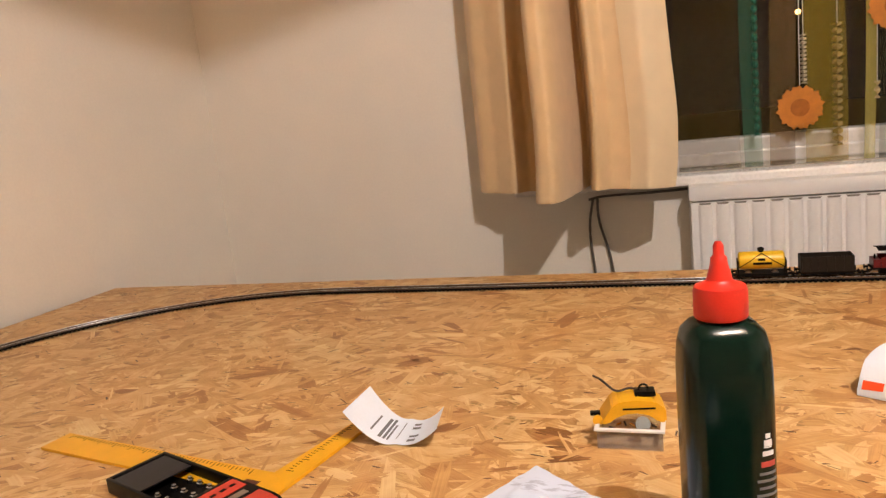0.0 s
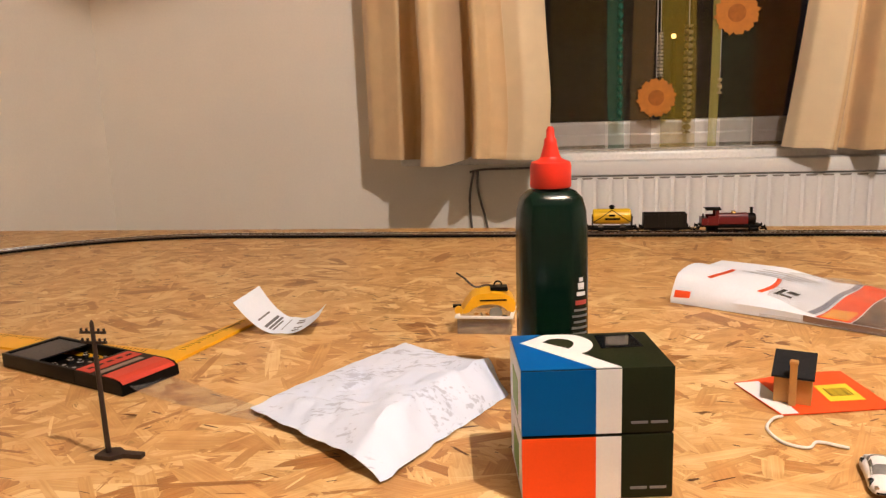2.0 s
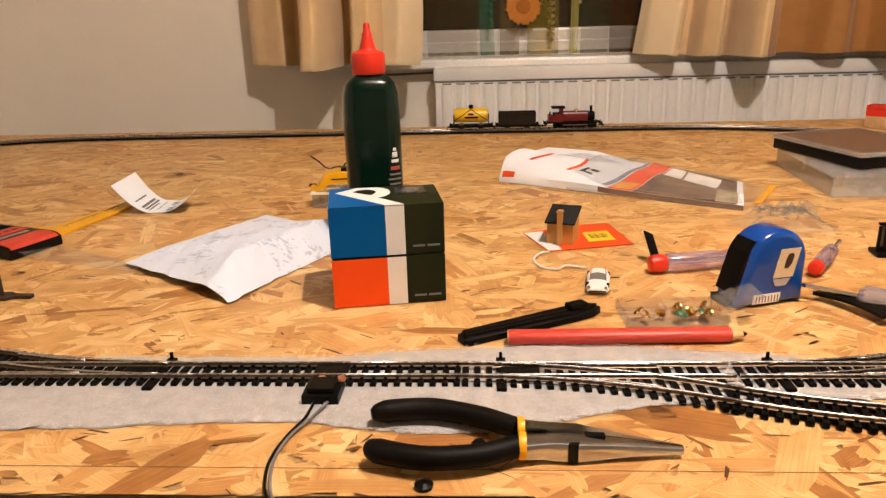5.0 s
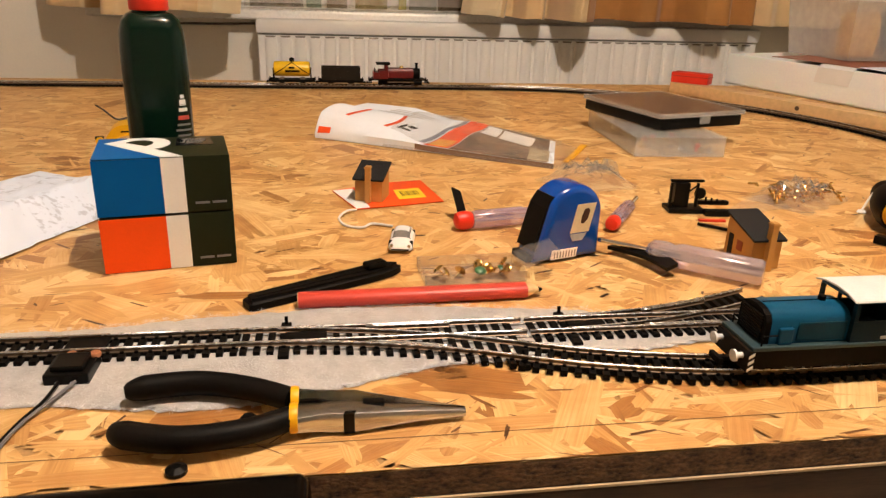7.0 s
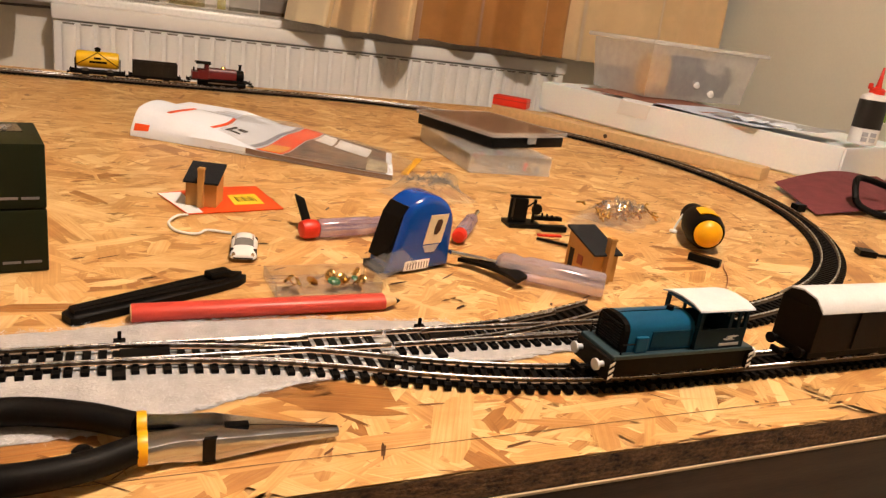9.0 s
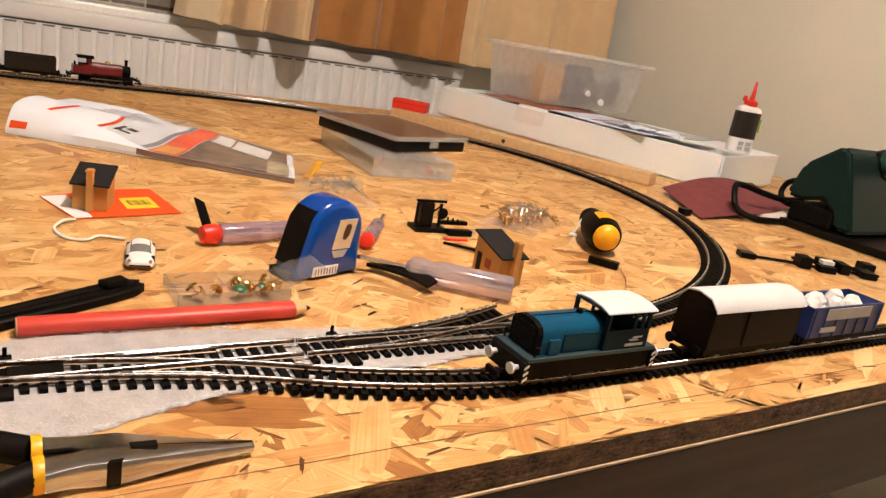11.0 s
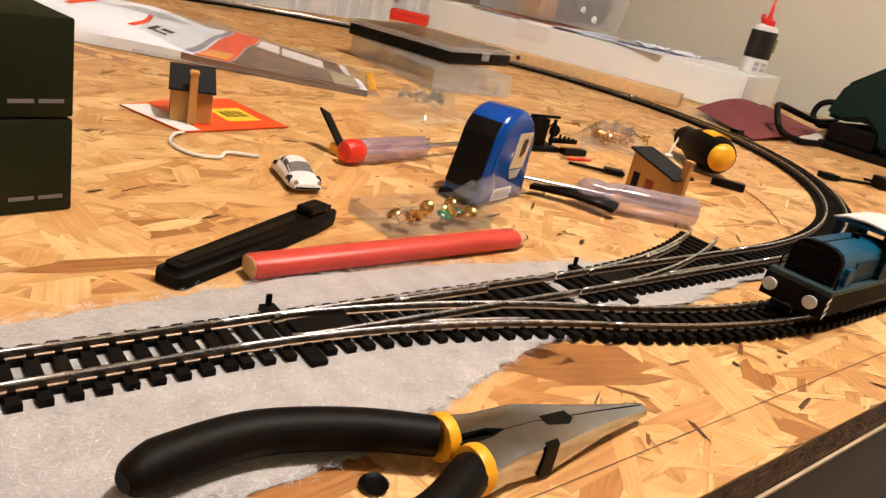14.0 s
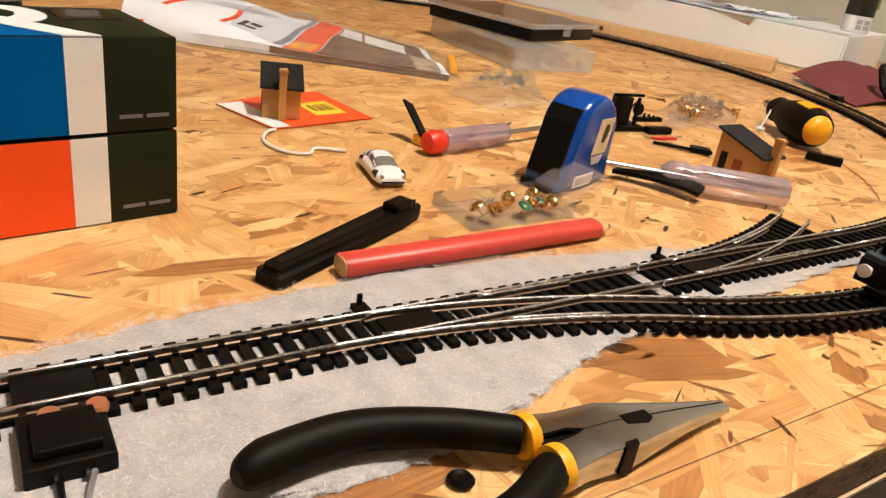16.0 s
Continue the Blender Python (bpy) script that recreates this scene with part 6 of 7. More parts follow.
def wallq(x0, x1, y0, y1):
    e = 0.012
    vs = [bm.verts.new((x, y, 0.0)) for x, y in ((x0 + e, y0 + e), (x1 - e, y0 + e), (x1 - e, y1 - e), (x0 + e, y1 - e))]
    vt = [bm.verts.new((x, y, SH)) for x, y in ((x0, y0), (x1, y0), (x1, y1), (x0, y1))]
    fs = [bm.faces.new(vs[::-1])]
    for k in range(4):
        fs.append(bm.faces.new((vs[k], vs[(k + 1) % 4], vt[(k + 1) % 4], vt[k])))
    bmesh.ops.solidify(bm, geom=fs, thickness=0.0015)


wallq(0, SW, 0, SD)
part("tub", bm, MILKY, st)
bm = B()
box(bm, -0.012, SW + 0.025, -0.012, SD + 0.012, SH + 0.0005, SH + 0.010, 0.003)
part("lid", bm, MILKY, st, "milky clear lid with rim", smooth=True)
YELLOW_CLOTH = mat("yellow_cloth", (0.80, 0.42, 0.03), 0.8, var=0.2)
for x in (0.040, 0.077):
    part("yellow_roll", lathe(B(), [(0.004, 0.003), (0.016, 0.006), (0.0185, 0.03), (0.0185, 0.075), (0.014, 0.088), (0.004, 0.091)], 16, pose(x, 0.050, 0) @ Matrix.Diagonal((1, 1.5, 1, 1))), YELLOW_CLOTH, st, smooth=True)
part("grey_bundle", lathe(B(), [(0.03, 0.003), (0.090, 0.012), (0.100, 0.05), (0.095, 0.080), (0.03, 0.094)], 24, pose(0.200, 0.090, 0) @ Matrix.Diagonal((0.98, 0.78, 0.98, 1)), power=3.5), mat("slate_grey_cloth", (0.022, 0.024, 0.030), 0.7, var=0.6, scale=20), st, smooth=True)
part("pale_bag", lathe(B(), [(0.004, 0.0), (0.026, 0.002), (0.036, 0.008), (0.030, 0.015), (0.004, 0.018)], 20, pose(0.205, 0.0300, 0.071, 90, 0, 0) @ Matrix.Diagonal((1.1, 0.72, 1, 1))), mat("pale_grey_bag", (0.42, 0.40, 0.38), 0.4, var=0.3, scale=40), st, "pale grey bag", smooth=True)
part("white_piece", lathe(B(), [(0.007, 0.0), (0.011, 0.006), (0.004, 0.011)], 10, pose(0.155, 0.0155, 0.035, 60, 0, 0)), WHITE_PLASTIC, st)
part("white_piece", lathe(B(), [(0.007, 0.0), (0.011, 0.006), (0.004, 0.011)], 10, pose(0.205, 0.0155, 0.018, 60, 0, 0)), WHITE_PLASTIC, st)

gb = thing("glue_bottle", Matrix.Translation((1.740, 0.640, 0.0664)) @ Matrix.Rotation(radians(-25), 4, "Z"), "small white glue bottle with black label and red nozzle", "bottle")
part("body", lathe(B(), [(0.020, 0.0), (0.0225, 0.002), (0.0225, 0.076), (0.0205, 0.083), (0.0135, 0.086), (0.012, 0.088)], 28, sy=0.78, power=2.8), WHITE_PLASTIC, gb, smooth=True)
part("label", lathe(B(), [(0.02275, 0.028), (0.02280, 0.0285), (0.02280, 0.0755), (0.02275, 0.076)], 28, sy=0.78, power=2.8), mat("black_label", (0.015, 0.014, 0.012), 0.35), gb, "black printed label", smooth=True)
part("green_print", box(B(), 0.017, 0.0229, -0.013, -0.002, 0.042, 0.066), mat("leaf_green_label", (0.22, 0.34, 0.06), 0.5), gb)
bm = B()
for z in (0.006, 0.015):
    for x in (-0.012, 0.002):
        box(bm, x, x + 0.010, -0.0181, -0.0172, z, z + 0.007)
part("small_print", bm, PALE_INK, gb, kind="stuff")
base_ = part("nozzle_base", lathe(B(), [(0.0125, 0.0862), (0.0125, 0.094), (0.0075, 0.097)], 18), RED, gb, smooth=True)
part("nozzle", lathe(B(), [(0.0055, 0.0965), (0.0040, 0.105), (0.0018, 0.130), (0.0008, 0.131)], 12), RED, base_, smooth=True)
part("stopper", lathe(B(), [(0.003, 0.0), (0.0042, 0.004), (0.003, 0.010)], 10, pose(-0.0135, 0.0, 0.0935)), RED, base_)

sd = thing("sandpaper", None, "curved sheet of dark red sandpaper on the board", "sandpaper")
part("sheet", sheet(B(), 24, 16, lambda u, v: Vector((1.392 + 0.28 * u + 0.075 * v, 0.412 + 0.020 * u + 0.145 * v + 0.02 * u * v, 0.0016 + 0.018 * math.sin(min(1, u * 1.1) * 2.6) * (0.35 + 0.65 * v) + 0.008 * v)), 0.0006), mat("dark_red_grit", (0.17, 0.035, 0.040), 0.85, var=0.25, scale=60, bump=0.3, fine=20), sd, smooth=True)
part("curled_back", sheet(B(), 20, 10, lambda u, v: Vector((1.500 + 0.085 * u + 0.050 * v, 0.408 - 0.010 * u + 0.016 * v, 0.0020 + 0.004 * u + v * (0.006 + 0.026 * u * u))), 0.0006), mat("pale_paper_back", (0.60, 0.55, 0.50), 0.6), sd, "pale curled paper back", smooth=True)
part("power_cable", tube(B(), spline([(1.482, 0.430, 0.020), (1.490, 0.442, 0.036), (1.505, 0.452, 0.045), (1.530, 0.452, 0.043), (1.560, 0.440, 0.036), (1.600, 0.432, 0.030), (1.640, 0.420, 0.034)], 8), 0.0046, 8), BLACK_RUBBER, None, "thick black rubber power cable looping over sandpaper", smooth=True)["category"] = "cable"
part("power_cable", tube(B(), spline([(1.482, 0.430, 0.020), (1.484, 0.420, 0.012), (1.500, 0.405, 0.006), (1.53, 0.396, 0.0055), (1.60, 0.39, 0.006)], 8), 0.0046, 8), BLACK_RUBBER, None, "end of the black rubber power cable on the board", smooth=True)["category"] = "cable"

SGREEN = mat("dark_green_machine_casing", (0.0035, 0.015, 0.012), 0.42, var=0.12, scale=40, bump=0.05, spec=0.22)
sn = thing("electric_sander", pose(1.552, 0.410, 0, 0, 0, -90), "dark green electric hand sander standing on the board", "power tool")


def casing(inset, lean):
    """Half of the casing's outline, nose low in front, arched over the pad; lean draws the upper part in."""
    pts = [(0.000, 0.046), (0.010, 0.094), (0.056, 0.131), (0.068, 0.128), (0.078, 0.108), (0.116, 0.016), (0.088, 0.016), (0.076, 0.040), (0.058, 0.052), (0.026, 0.042)]
    return [(x, inset + lean * max(0, z - 0.03) / 0.1, z) for x, z in pts]


bm = B()
rings = [[bm.verts.new(p) for p in casing(*a)] for a in ((0.006, 0.018), (0.098, 0.0), (0.190, -0.024))]
for a, b in zip(rings, rings[1:]):
    for k in range(len(a)):
        bm.faces.new((a[k], a[(k + 1) % len(a)], b[(k + 1) % len(a)], b[k]))
bm.faces.new(rings[0][::-1])
bm.faces.new(rings[-1])
bmesh.ops.recalc_face_normals(bm, faces=bm.faces[:])
bmesh.ops.bevel(bm, geom=[e for e in bm.edges if e.calc_face_angle(0) > 0.15], offset=0.006, segments=3, affect="EDGES")
shell_ = part("casing", bm, SGREEN, sn, smooth=True)
part("sole", box(B(), 0.010, 0.250, 0.0, 0.190, 0.0006, 0.0120, 0.003), BLACK, sn)
part("foam_pad", box(B(), 0.014, 0.082, 0.010, 0.184, 0.0124, 0.0390, 0.003), BLACK_RUBBER, sn)
part("switch", lathe(B(), [(0.0135, -0.004), (0.0135, 0.006), (0.0095, 0.010), (0.002, 0.011)], 18, Matrix.Translation((0.098, 0.140, 0.062)) @ Matrix.Rotation(radians(68), 4, "Y")), RED, shell_, "round red switch", smooth=True)
part("rating_label", box(B(), -0.006, 0.006, 0.120, 0.165, 0.0012, 0.0018, m=Matrix.Translation((0.109, 0, 0.032)) @ Matrix.Rotation(radians(68), 4, "Y")), CARD_WHITE, shell_, "small pale label")
part("recess", lathe(B(), [(0.024, -0.004), (0.024, 0.001), (0.019, 0.0015), (0.017, -0.002)], 20, Matrix.Translation((0.076, 0.116, 0.112)) @ Matrix.Rotation(radians(62), 4, "Y")), BLACK, shell_, "dark round recess", smooth=True)
part("collar", lathe(B(), [(0.0175, -0.002), (0.0175, 0.009), (0.0135, 0.014)], 20, Matrix.Translation((0.076, 0.116, 0.114)) @ Matrix.Rotation(radians(55), 4, "Y")), mat("mid_green_collar", (0.008, 0.045, 0.036), 0.4), shell_, "paler green collar", smooth=True)
part("handle", tube(B(), spline([(0.072, 0.116, 0.110), (0.100, 0.118, 0.128), (0.140, 0.122, 0.153), (0.190, 0.126, 0.186), (0.225, 0.130, 0.208)], 8), 0.0145, 14), SGREEN, shell_, "long round green grip", smooth=True)
part("clamp_lever", box(B(), 0.128, 0.200, 0.120, 0.165, 0.0125, 0.030, 0.008), YELLOW, sn, "rounded yellow clamp", smooth=True)
part("cable_loop", tube(B(), spline([(0.006, 0.07, 0.050), (-0.012, 0.066, 0.062), (-0.030, 0.060, 0.056), (-0.034, 0.055, 0.038), (-0.018, 0.05, 0.026), (0.004, 0.05, 0.030)], 8), 0.0045, 8), BLACK_RUBBER, sn, smooth=True)

# ---- rolling stock ----
LOCO_BLUE = mat("rail_blue_paint", (0.003, 0.070, 0.150), 0.35, var=0.1, scale=80, bump=0.02, spec=0.25)
ROOF_WHITE = mat("white_roof_paint", (0.68, 0.71, 0.74), 0.5, var=0.08, scale=60, bump=0.03)
MAROON = mat("maroon_paint", (0.13, 0.014, 0.014), 0.32, var=0.12, scale=80, spec=0.25)
BODY_BROWN = mat("dark_brown_van_paint", (0.008, 0.005, 0.003), 0.55, var=0.2, scale=80, bump=0.05, spec=0.10)
WAGON_GREY = mat("dark_grey_wagon_paint", (0.018, 0.014, 0.010), 0.55, var=0.2, scale=80, spec=0.12)
WAGON_BLUE = mat("deep_blue_wagon_paint", (0.012, 0.030, 0.16), 0.4, var=0.1, scale=80)
TANK_YELLOW = mat("yellow_tank_paint", (0.82, 0.50, 0.015), 0.35, var=0.06, scale=80)
BASE_BLACK = mat("matt_black_underframe", (0.004, 0.003, 0.0025), 0.6, var=0.2, scale=100, spec=0.08)
WARM_STEEL = mat("tarnished_wheel_steel", (0.35, 0.30, 0.25), 0.4, metal=1.0, var=0.2, scale=200)


def wheels(th, xs, r, spoke=False):
    for x in xs:
        for y in (-0.0083, 0.0083):
            part("wheel", lathe(B(), [(r * 0.5, -0.0014), (r * 0.95, -0.0014), (r, 0.0004), (r * 1.1, 0.0010), (r * 1.1, 0.0016), (r * 0.4, 0.0016)], 20, pose(x, y, RAILTOP + r, 90 if y > 0 else -90, 0, 0)), BASE_BLACK if r > 0.006 else WARM_STEEL, th, smooth=True)
        part("axle", tube(B(), [(x, -0.008, RAILTOP + r), (x, 0.008, RAILTOP + r)], 0.001, 6), WARM_STEEL, th)


def couplings(th, x0, x1):
    for x, s in ((x0, -1), (x1, 1)):
        bm = box(B(), min(x, x + s * 0.009), max(x, x + s * 0.009), -0.0015, 0.0015, 0.0105, 0.0125)
        box(bm, x + s * 0.009 - 0.0012, x + s * 0.009 + 0.0012, -0.0055, 0.0055, 0.0100, 0.0135)
        part("coupling", bm, BASE_BLACK, th)


def buffers(th, x, s, z, w=0.0115, face=None):
    for y in (-w, w):
        part("buffer", lathe(B(), [(0.0018, 0.0), (0.0018, 0.004), (0.0037, 0.0045), (0.0037, 0.0058), (0.0012, 0.0062)], 16, pose(x, y, z, 0, 90 * s, 0)), face or BASE_BLACK, th, "round buffer", smooth=True)


def wagon_base(th, L_, w=0.0145, z=0.0165):
    part("underframe", box(B(), 0.0, L_, -w, w, z - 0.0045, z, 0.0005), BASE_BLACK, th)
    for x in (L_ * 0.24, L_ * 0.76):
        for y in (-w + 0.0012, w - 0.0012):
            part("axle_guard", prism(B(), [(x - 0.006, z - 0.0045), (x + 0.006, z - 0.0045), (x + 0.003, RAILTOP + 0.003), (x - 0.003, RAILTOP + 0.003)], y - 0.0008, y + 0.0008, LIE), BASE_BLACK, th)
    wheels(th, (L_ * 0.24, L_ * 0.76), 0.0058)
    couplings(th, 0.0, L_)
    buffers(th, 0.0, -1, z - 0.001, 0.011)
    buffers(th, L_, 1, z - 0.001, 0.011)


# blue diesel shunter, nose towards -x
Y_S = YS
dl = thing("diesel_shunter", at(0.801, Y_S), "blue model diesel shunter with a white cab roof", "model engine")
LEN = 0.101
part("footplate", box(B(), 0.0, LEN, -0.0175, 0.0175, 0.0235, 0.0262, 0.0006), mat("dull_blue_grey", (0.018, 0.045, 0.058), 0.5), dl)
part("skirt", box(B(), 0.003, LEN - 0.003, -0.0160, 0.0160, 0.0110, 0.0234, 0.0006), BASE_BLACK, dl)
for x in (-0.0018, LEN - 0.0016):
    part("buffer_beam", box(B(), x, x + 0.0034, -0.0175, 0.0175, 0.0100, 0.0238, 0.0005), BODY_BROWN, dl)
for x, s in ((0.0, -1), (LEN, 1)):
    for y in (-0.0172, 0.0172):
        bm = B()
        for k in range(3):
            prism(bm, [(x - 0.0015 + 0.0 * k, 0.0105 + 0.0042 * k), (x + 0.0016, 0.0125 + 0.0042 * k), (x + 0.0016, 0.0145 + 0.0042 * k), (x - 0.0015, 0.0125 + 0.0042 * k)], y - 0.0005, y + 0.0005, LIE)
        part("warning_stripes", bm, WHITE_PLASTIC, dl, "white warning stripes", kind="stuff")
buffers(dl, -0.0015, -1, 0.0185, 0.0112, ROOF_WHITE)
buffers(dl, LEN + 0.0015, 1, 0.0185, 0.0112, ROOF_WHITE)
wheels(dl, (0.022, 0.050, 0.078), 0.0082)
couplings(dl, -0.001, LEN + 0.001)
bon = [(-0.0135, 0.0262), (-0.0135, 0.0450), (-0.0115, 0.0500), (-0.0070, 0.0530), (0.0, 0.0540), (0.0070, 0.0530), (0.0115, 0.0500), (0.0135, 0.0450), (0.0135, 0.0262)]
SIDE = Matrix(((0, 0, 1, 0), (1, 0, 0, 0), (0, 1, 0, 0), (0, 0, 0, 1)))
part("bonnet", prism(B(), bon, 0.0105, 0.0558, SIDE), LOCO_BLUE, dl, "blue rounded bonnet", smooth=True)
part("radiator", prism(B(), [(y * 0.985, 0.0262 + (z - 0.0262) * 0.99) for y, z in bon], 0.0070, 0.0104, SIDE), BASE_BLACK, dl, "black grille front")
bm = B()
for k in range(9):
    box(bm, 0.0062, 0.0072, -0.0105, 0.0105, 0.0285 + 0.0024 * k, 0.0297 + 0.0024 * k)
part("grille", bm, BLACK, dl, kind="stuff")
for y in (-0.0138, 0.0138):
    part("door_panel", box(B(), 0.026, 0.054, y - 0.0004, y + 0.0004, 0.0285, 0.0435), mat("dark_blue_panel", (0.003, 0.040, 0.075), 0.4, spec=0.1), dl)
    part("battery_box", box(B(), 0.015, 0.023, y - 0.0018, y + 0.0018, 0.0263, 0.0400, 0.0008), LOCO_BLUE, dl)
    part("handrail", tube(B(), [(0.0055, y * 1.12, 0.0262), (0.0055, y * 1.12, 0.0345), (0.014, y * 1.12, 0.0345)], 0.0006, 5), BASE_BLACK, dl)
part("bonnet_seam", box(B(), 0.011, 0.0555, -0.0005, 0.0005, 0.0539, 0.0543), BASE_BLACK, dl)
part("exhaust", lathe(B(), [(0.0022, 0.0538), (0.0022, 0.0580), (0.0014, 0.0584)], 12, pose(0.046, 0.0, 0)), BASE_BLACK, dl)
CAB0, CAB1 = 0.0560, 0.0925
CAB_BLUE = mat("blue_black_cab", (0.003, 0.018, 0.030), 0.4, spec=0.1)
for y in (-0.0158, 0.0158):
    part("cab_side", box(B(), CAB0, CAB1, y - 0.0006, y + 0.0006, 0.0262, 0.0440), CAB_BLUE, dl)
    for x in (CAB0 + 0.001, 0.079, 0.0855, CAB1 - 0.0015):
        part("cab_post", box(B(), x - 0.0010, x + 0.0013, y - 0.0006, y + 0.0006, 0.0441, 0.0600), CAB_BLUE, dl)
for x in (CAB0, CAB1 - 0.0012):
    part("cab_end", box(B(), x, x + 0.0012, -0.0151, 0.0151, 0.0262, 0.0460), CAB_BLUE, dl)
    for y in (-0.0142, 0.0, 0.0142):
        part("cab_post", box(B(), x, x + 0.0012, y - 0.0010, y + 0.0010, 0.0461, 0.0600), CAB_BLUE, dl)
part("cab_header", box(B(), CAB0, CAB1, -0.0162, 0.0162, 0.0600, 0.0632), LOCO_BLUE, dl)
part("cab_roof", prism(B(), [(-0.0180, 0.0620), (-0.0175, 0.0634), (-0.010, 0.0668), (0.0, 0.0680), (0.010, 0.0668), (0.0175, 0.0634), (0.0180, 0.0620), (0.010, 0.0652), (0.0, 0.0664), (-0.010, 0.0652)], CAB0 - 0.003, CAB1 + 0.002, SIDE), ROOF_WHITE, dl, "white curved cab roof", smooth=True)
bm = B()
for q in ([(0.078, 0.0335), (0.0855, 0.0335), (0.0835, 0.0350), (0.076, 0.0350)], [(0.0785, 0.0360), (0.086, 0.0360), (0.088, 0.0375), (0.0805, 0.0375)], [(0.0798, 0.0352), (0.0815, 0.0352), (0.0835, 0.0358), (0.0818, 0.0358)]):
    prism(bm, q, -0.0167, -0.0163, LIE)
part("badge", bm, PALE_INK, dl)
part("number_bar", box(B(), 0.074, 0.089, -0.0167, -0.0163, 0.0285, 0.0310), PALE_INK, dl, "small pale painted bar")

for ob in dl.children:
    if not ob.name.startswith(("wheel", "axle", "coupling")):
        for v in ob.data.vertices:
            v.co.z = ramp_of([(0.0, 0.0), (0.0110, 0.0118), (0.0235, 0.0230), (0.0262, 0.0254), (0.0540, 0.0445), (0.0680, 0.0530)], v.co.z)
            v.co.y *= 0.94

van = thing("box_van", at(0.954, Y_S), "dark brown model goods van with a white curved roof", "model wagon")
wagon_base(van, 0.098)
part("body", box(B(), 0.0, 0.098, -0.0155, 0.0155, 0.0165, 0.0520, 0.0005), BODY_BROWN, van)
for y in (-0.0160, 0.0160):
    part("door", box(B(), 0.036, 0.062, y - 0.0005, y + 0.0005, 0.0180, 0.0500, 0.0003), BODY_BROWN, van)
part("end_wall", prism(B(), [(-0.0155, 0.0521), (0.0155, 0.0521), (0.0100, 0.0600), (0.0, 0.0622), (-0.0100, 0.0600)], 0.0, 0.098, SIDE), BODY_BROWN, van)
part("roof", prism(B(), [(-0.0172, 0.0510), (-0.0168, 0.0535), (-0.0105, 0.0612), (0.0, 0.0638), (0.0105, 0.0612), (0.0168, 0.0535), (0.0172, 0.0510), (0.0165, 0.0522), (0.0102, 0.0600), (0.0, 0.0625), (-0.0102, 0.0600), (-0.0165, 0.0522)], -0.0015, 0.0995, SIDE), ROOF_WHITE, van, "white curved roof", smooth=True)


for ob in van.children:
    if ob.name.startswith(("body", "door", "end_wall", "roof")):
        for v in ob.data.vertices:
            v.co.z = 0.0165 + (v.co.z - 0.0165) * 0.80


def open_wagon(name, x, y, L_, material, label, high, load=None, deg=0):
    th = thing(name, at(x, y, deg), label, "model wagon")
    wagon_base(th, L_)
    w, z = 0.0150, 0.0165
    part("floor", box(B(), 0.001, L_ - 0.001, -w + 0.001, w - 0.001, z, z + 0.001), material, th)
    for s in (-1, 1):
        side = part("side", box(B(), 0, L_, s * w - 0.0007, s * w + 0.0007, z, high), material, th)
        for k in range(7):
            part("rib", box(B(), L_ * (0.03 + 0.155 * k), L_ * (0.03 + 0.155 * k) + 0.0012, s * (w + 0.0011) - 0.0004, s * (w + 0.0011) + 0.0004, z, high - 0.001), material, side)
    for x_ in (0.0004, L_ - 0.0011):
        part("end", box(B(), x_, x_ + 0.0010, -w + 0.0009, w - 0.0009, z, high), material, th)
    return th


bw = open_wagon("open_wagon", 1.068, Y_S, 0.098, WAGON_BLUE, "deep blue model open wagon with a white load", 0.041)
part("lettering_bar", box(B(), 0.018, 0.078, -0.0172, -0.0163, 0.031, 0.040), PALE_INK, bw, "band of pale lettering")
part("lettering_bar", box(B(), 0.014, 0.034, -0.0172, -0.0163, 0.021, 0.025), PALE_INK, bw)
random.seed(11)
for k in range(7):
    part("load_piece", lathe(B(), [(0.003, 0), (0.007, 0.003), (0.006, 0.010), (0.002, 0.013)], 7, pose(0.014 + 0.011 * k, random.uniform(-0.006, 0.006), 0.0300 + random.uniform(0, 0.004), random.uniform(-40, 40), random.uniform(-40, 40), 0)), WHITE_PLASTIC, bw, "white lump of load")
part("load_bed", box(B(), 0.002, 0.096, -0.0135, 0.0135, 0.0176, 0.0315), WHITE_PLASTIC, bw)

# goods train on the back straight, engine leading to the right
YBK, X0 = YT + 2 * R, 0.470
tk = thing("tank_wagon", at(X0 + 0.014, YBK), "yellow model tank wagon with black underframe", "model wagon")
wagon_base(tk, 0.072)
part("tank", lathe(B(), [(0.0105, 0.0035), (0.0128, 0.005), (0.0135, 0.008), (0.0135, 0.064), (0.0128, 0.067), (0.0105, 0.0685)], 26, pose(0, 0, 0.0345, 0, 90, 0)), TANK_YELLOW, tk, smooth=True)
part("filler_cap", lathe(B(), [(0.0042, 0.047), (0.0042, 0.0508), (0.0052, 0.0512), (0.0046, 0.0530), (0.002, 0.0545)], 14, pose(0.036, 0, 0)), BASE_BLACK, tk, smooth=True)
for x in (0.002, 0.0690):
    part("end_post", box(B(), x, x + 0.0016, -0.0140, 0.0140, 0.0166, 0.0360), BASE_BLACK, tk)
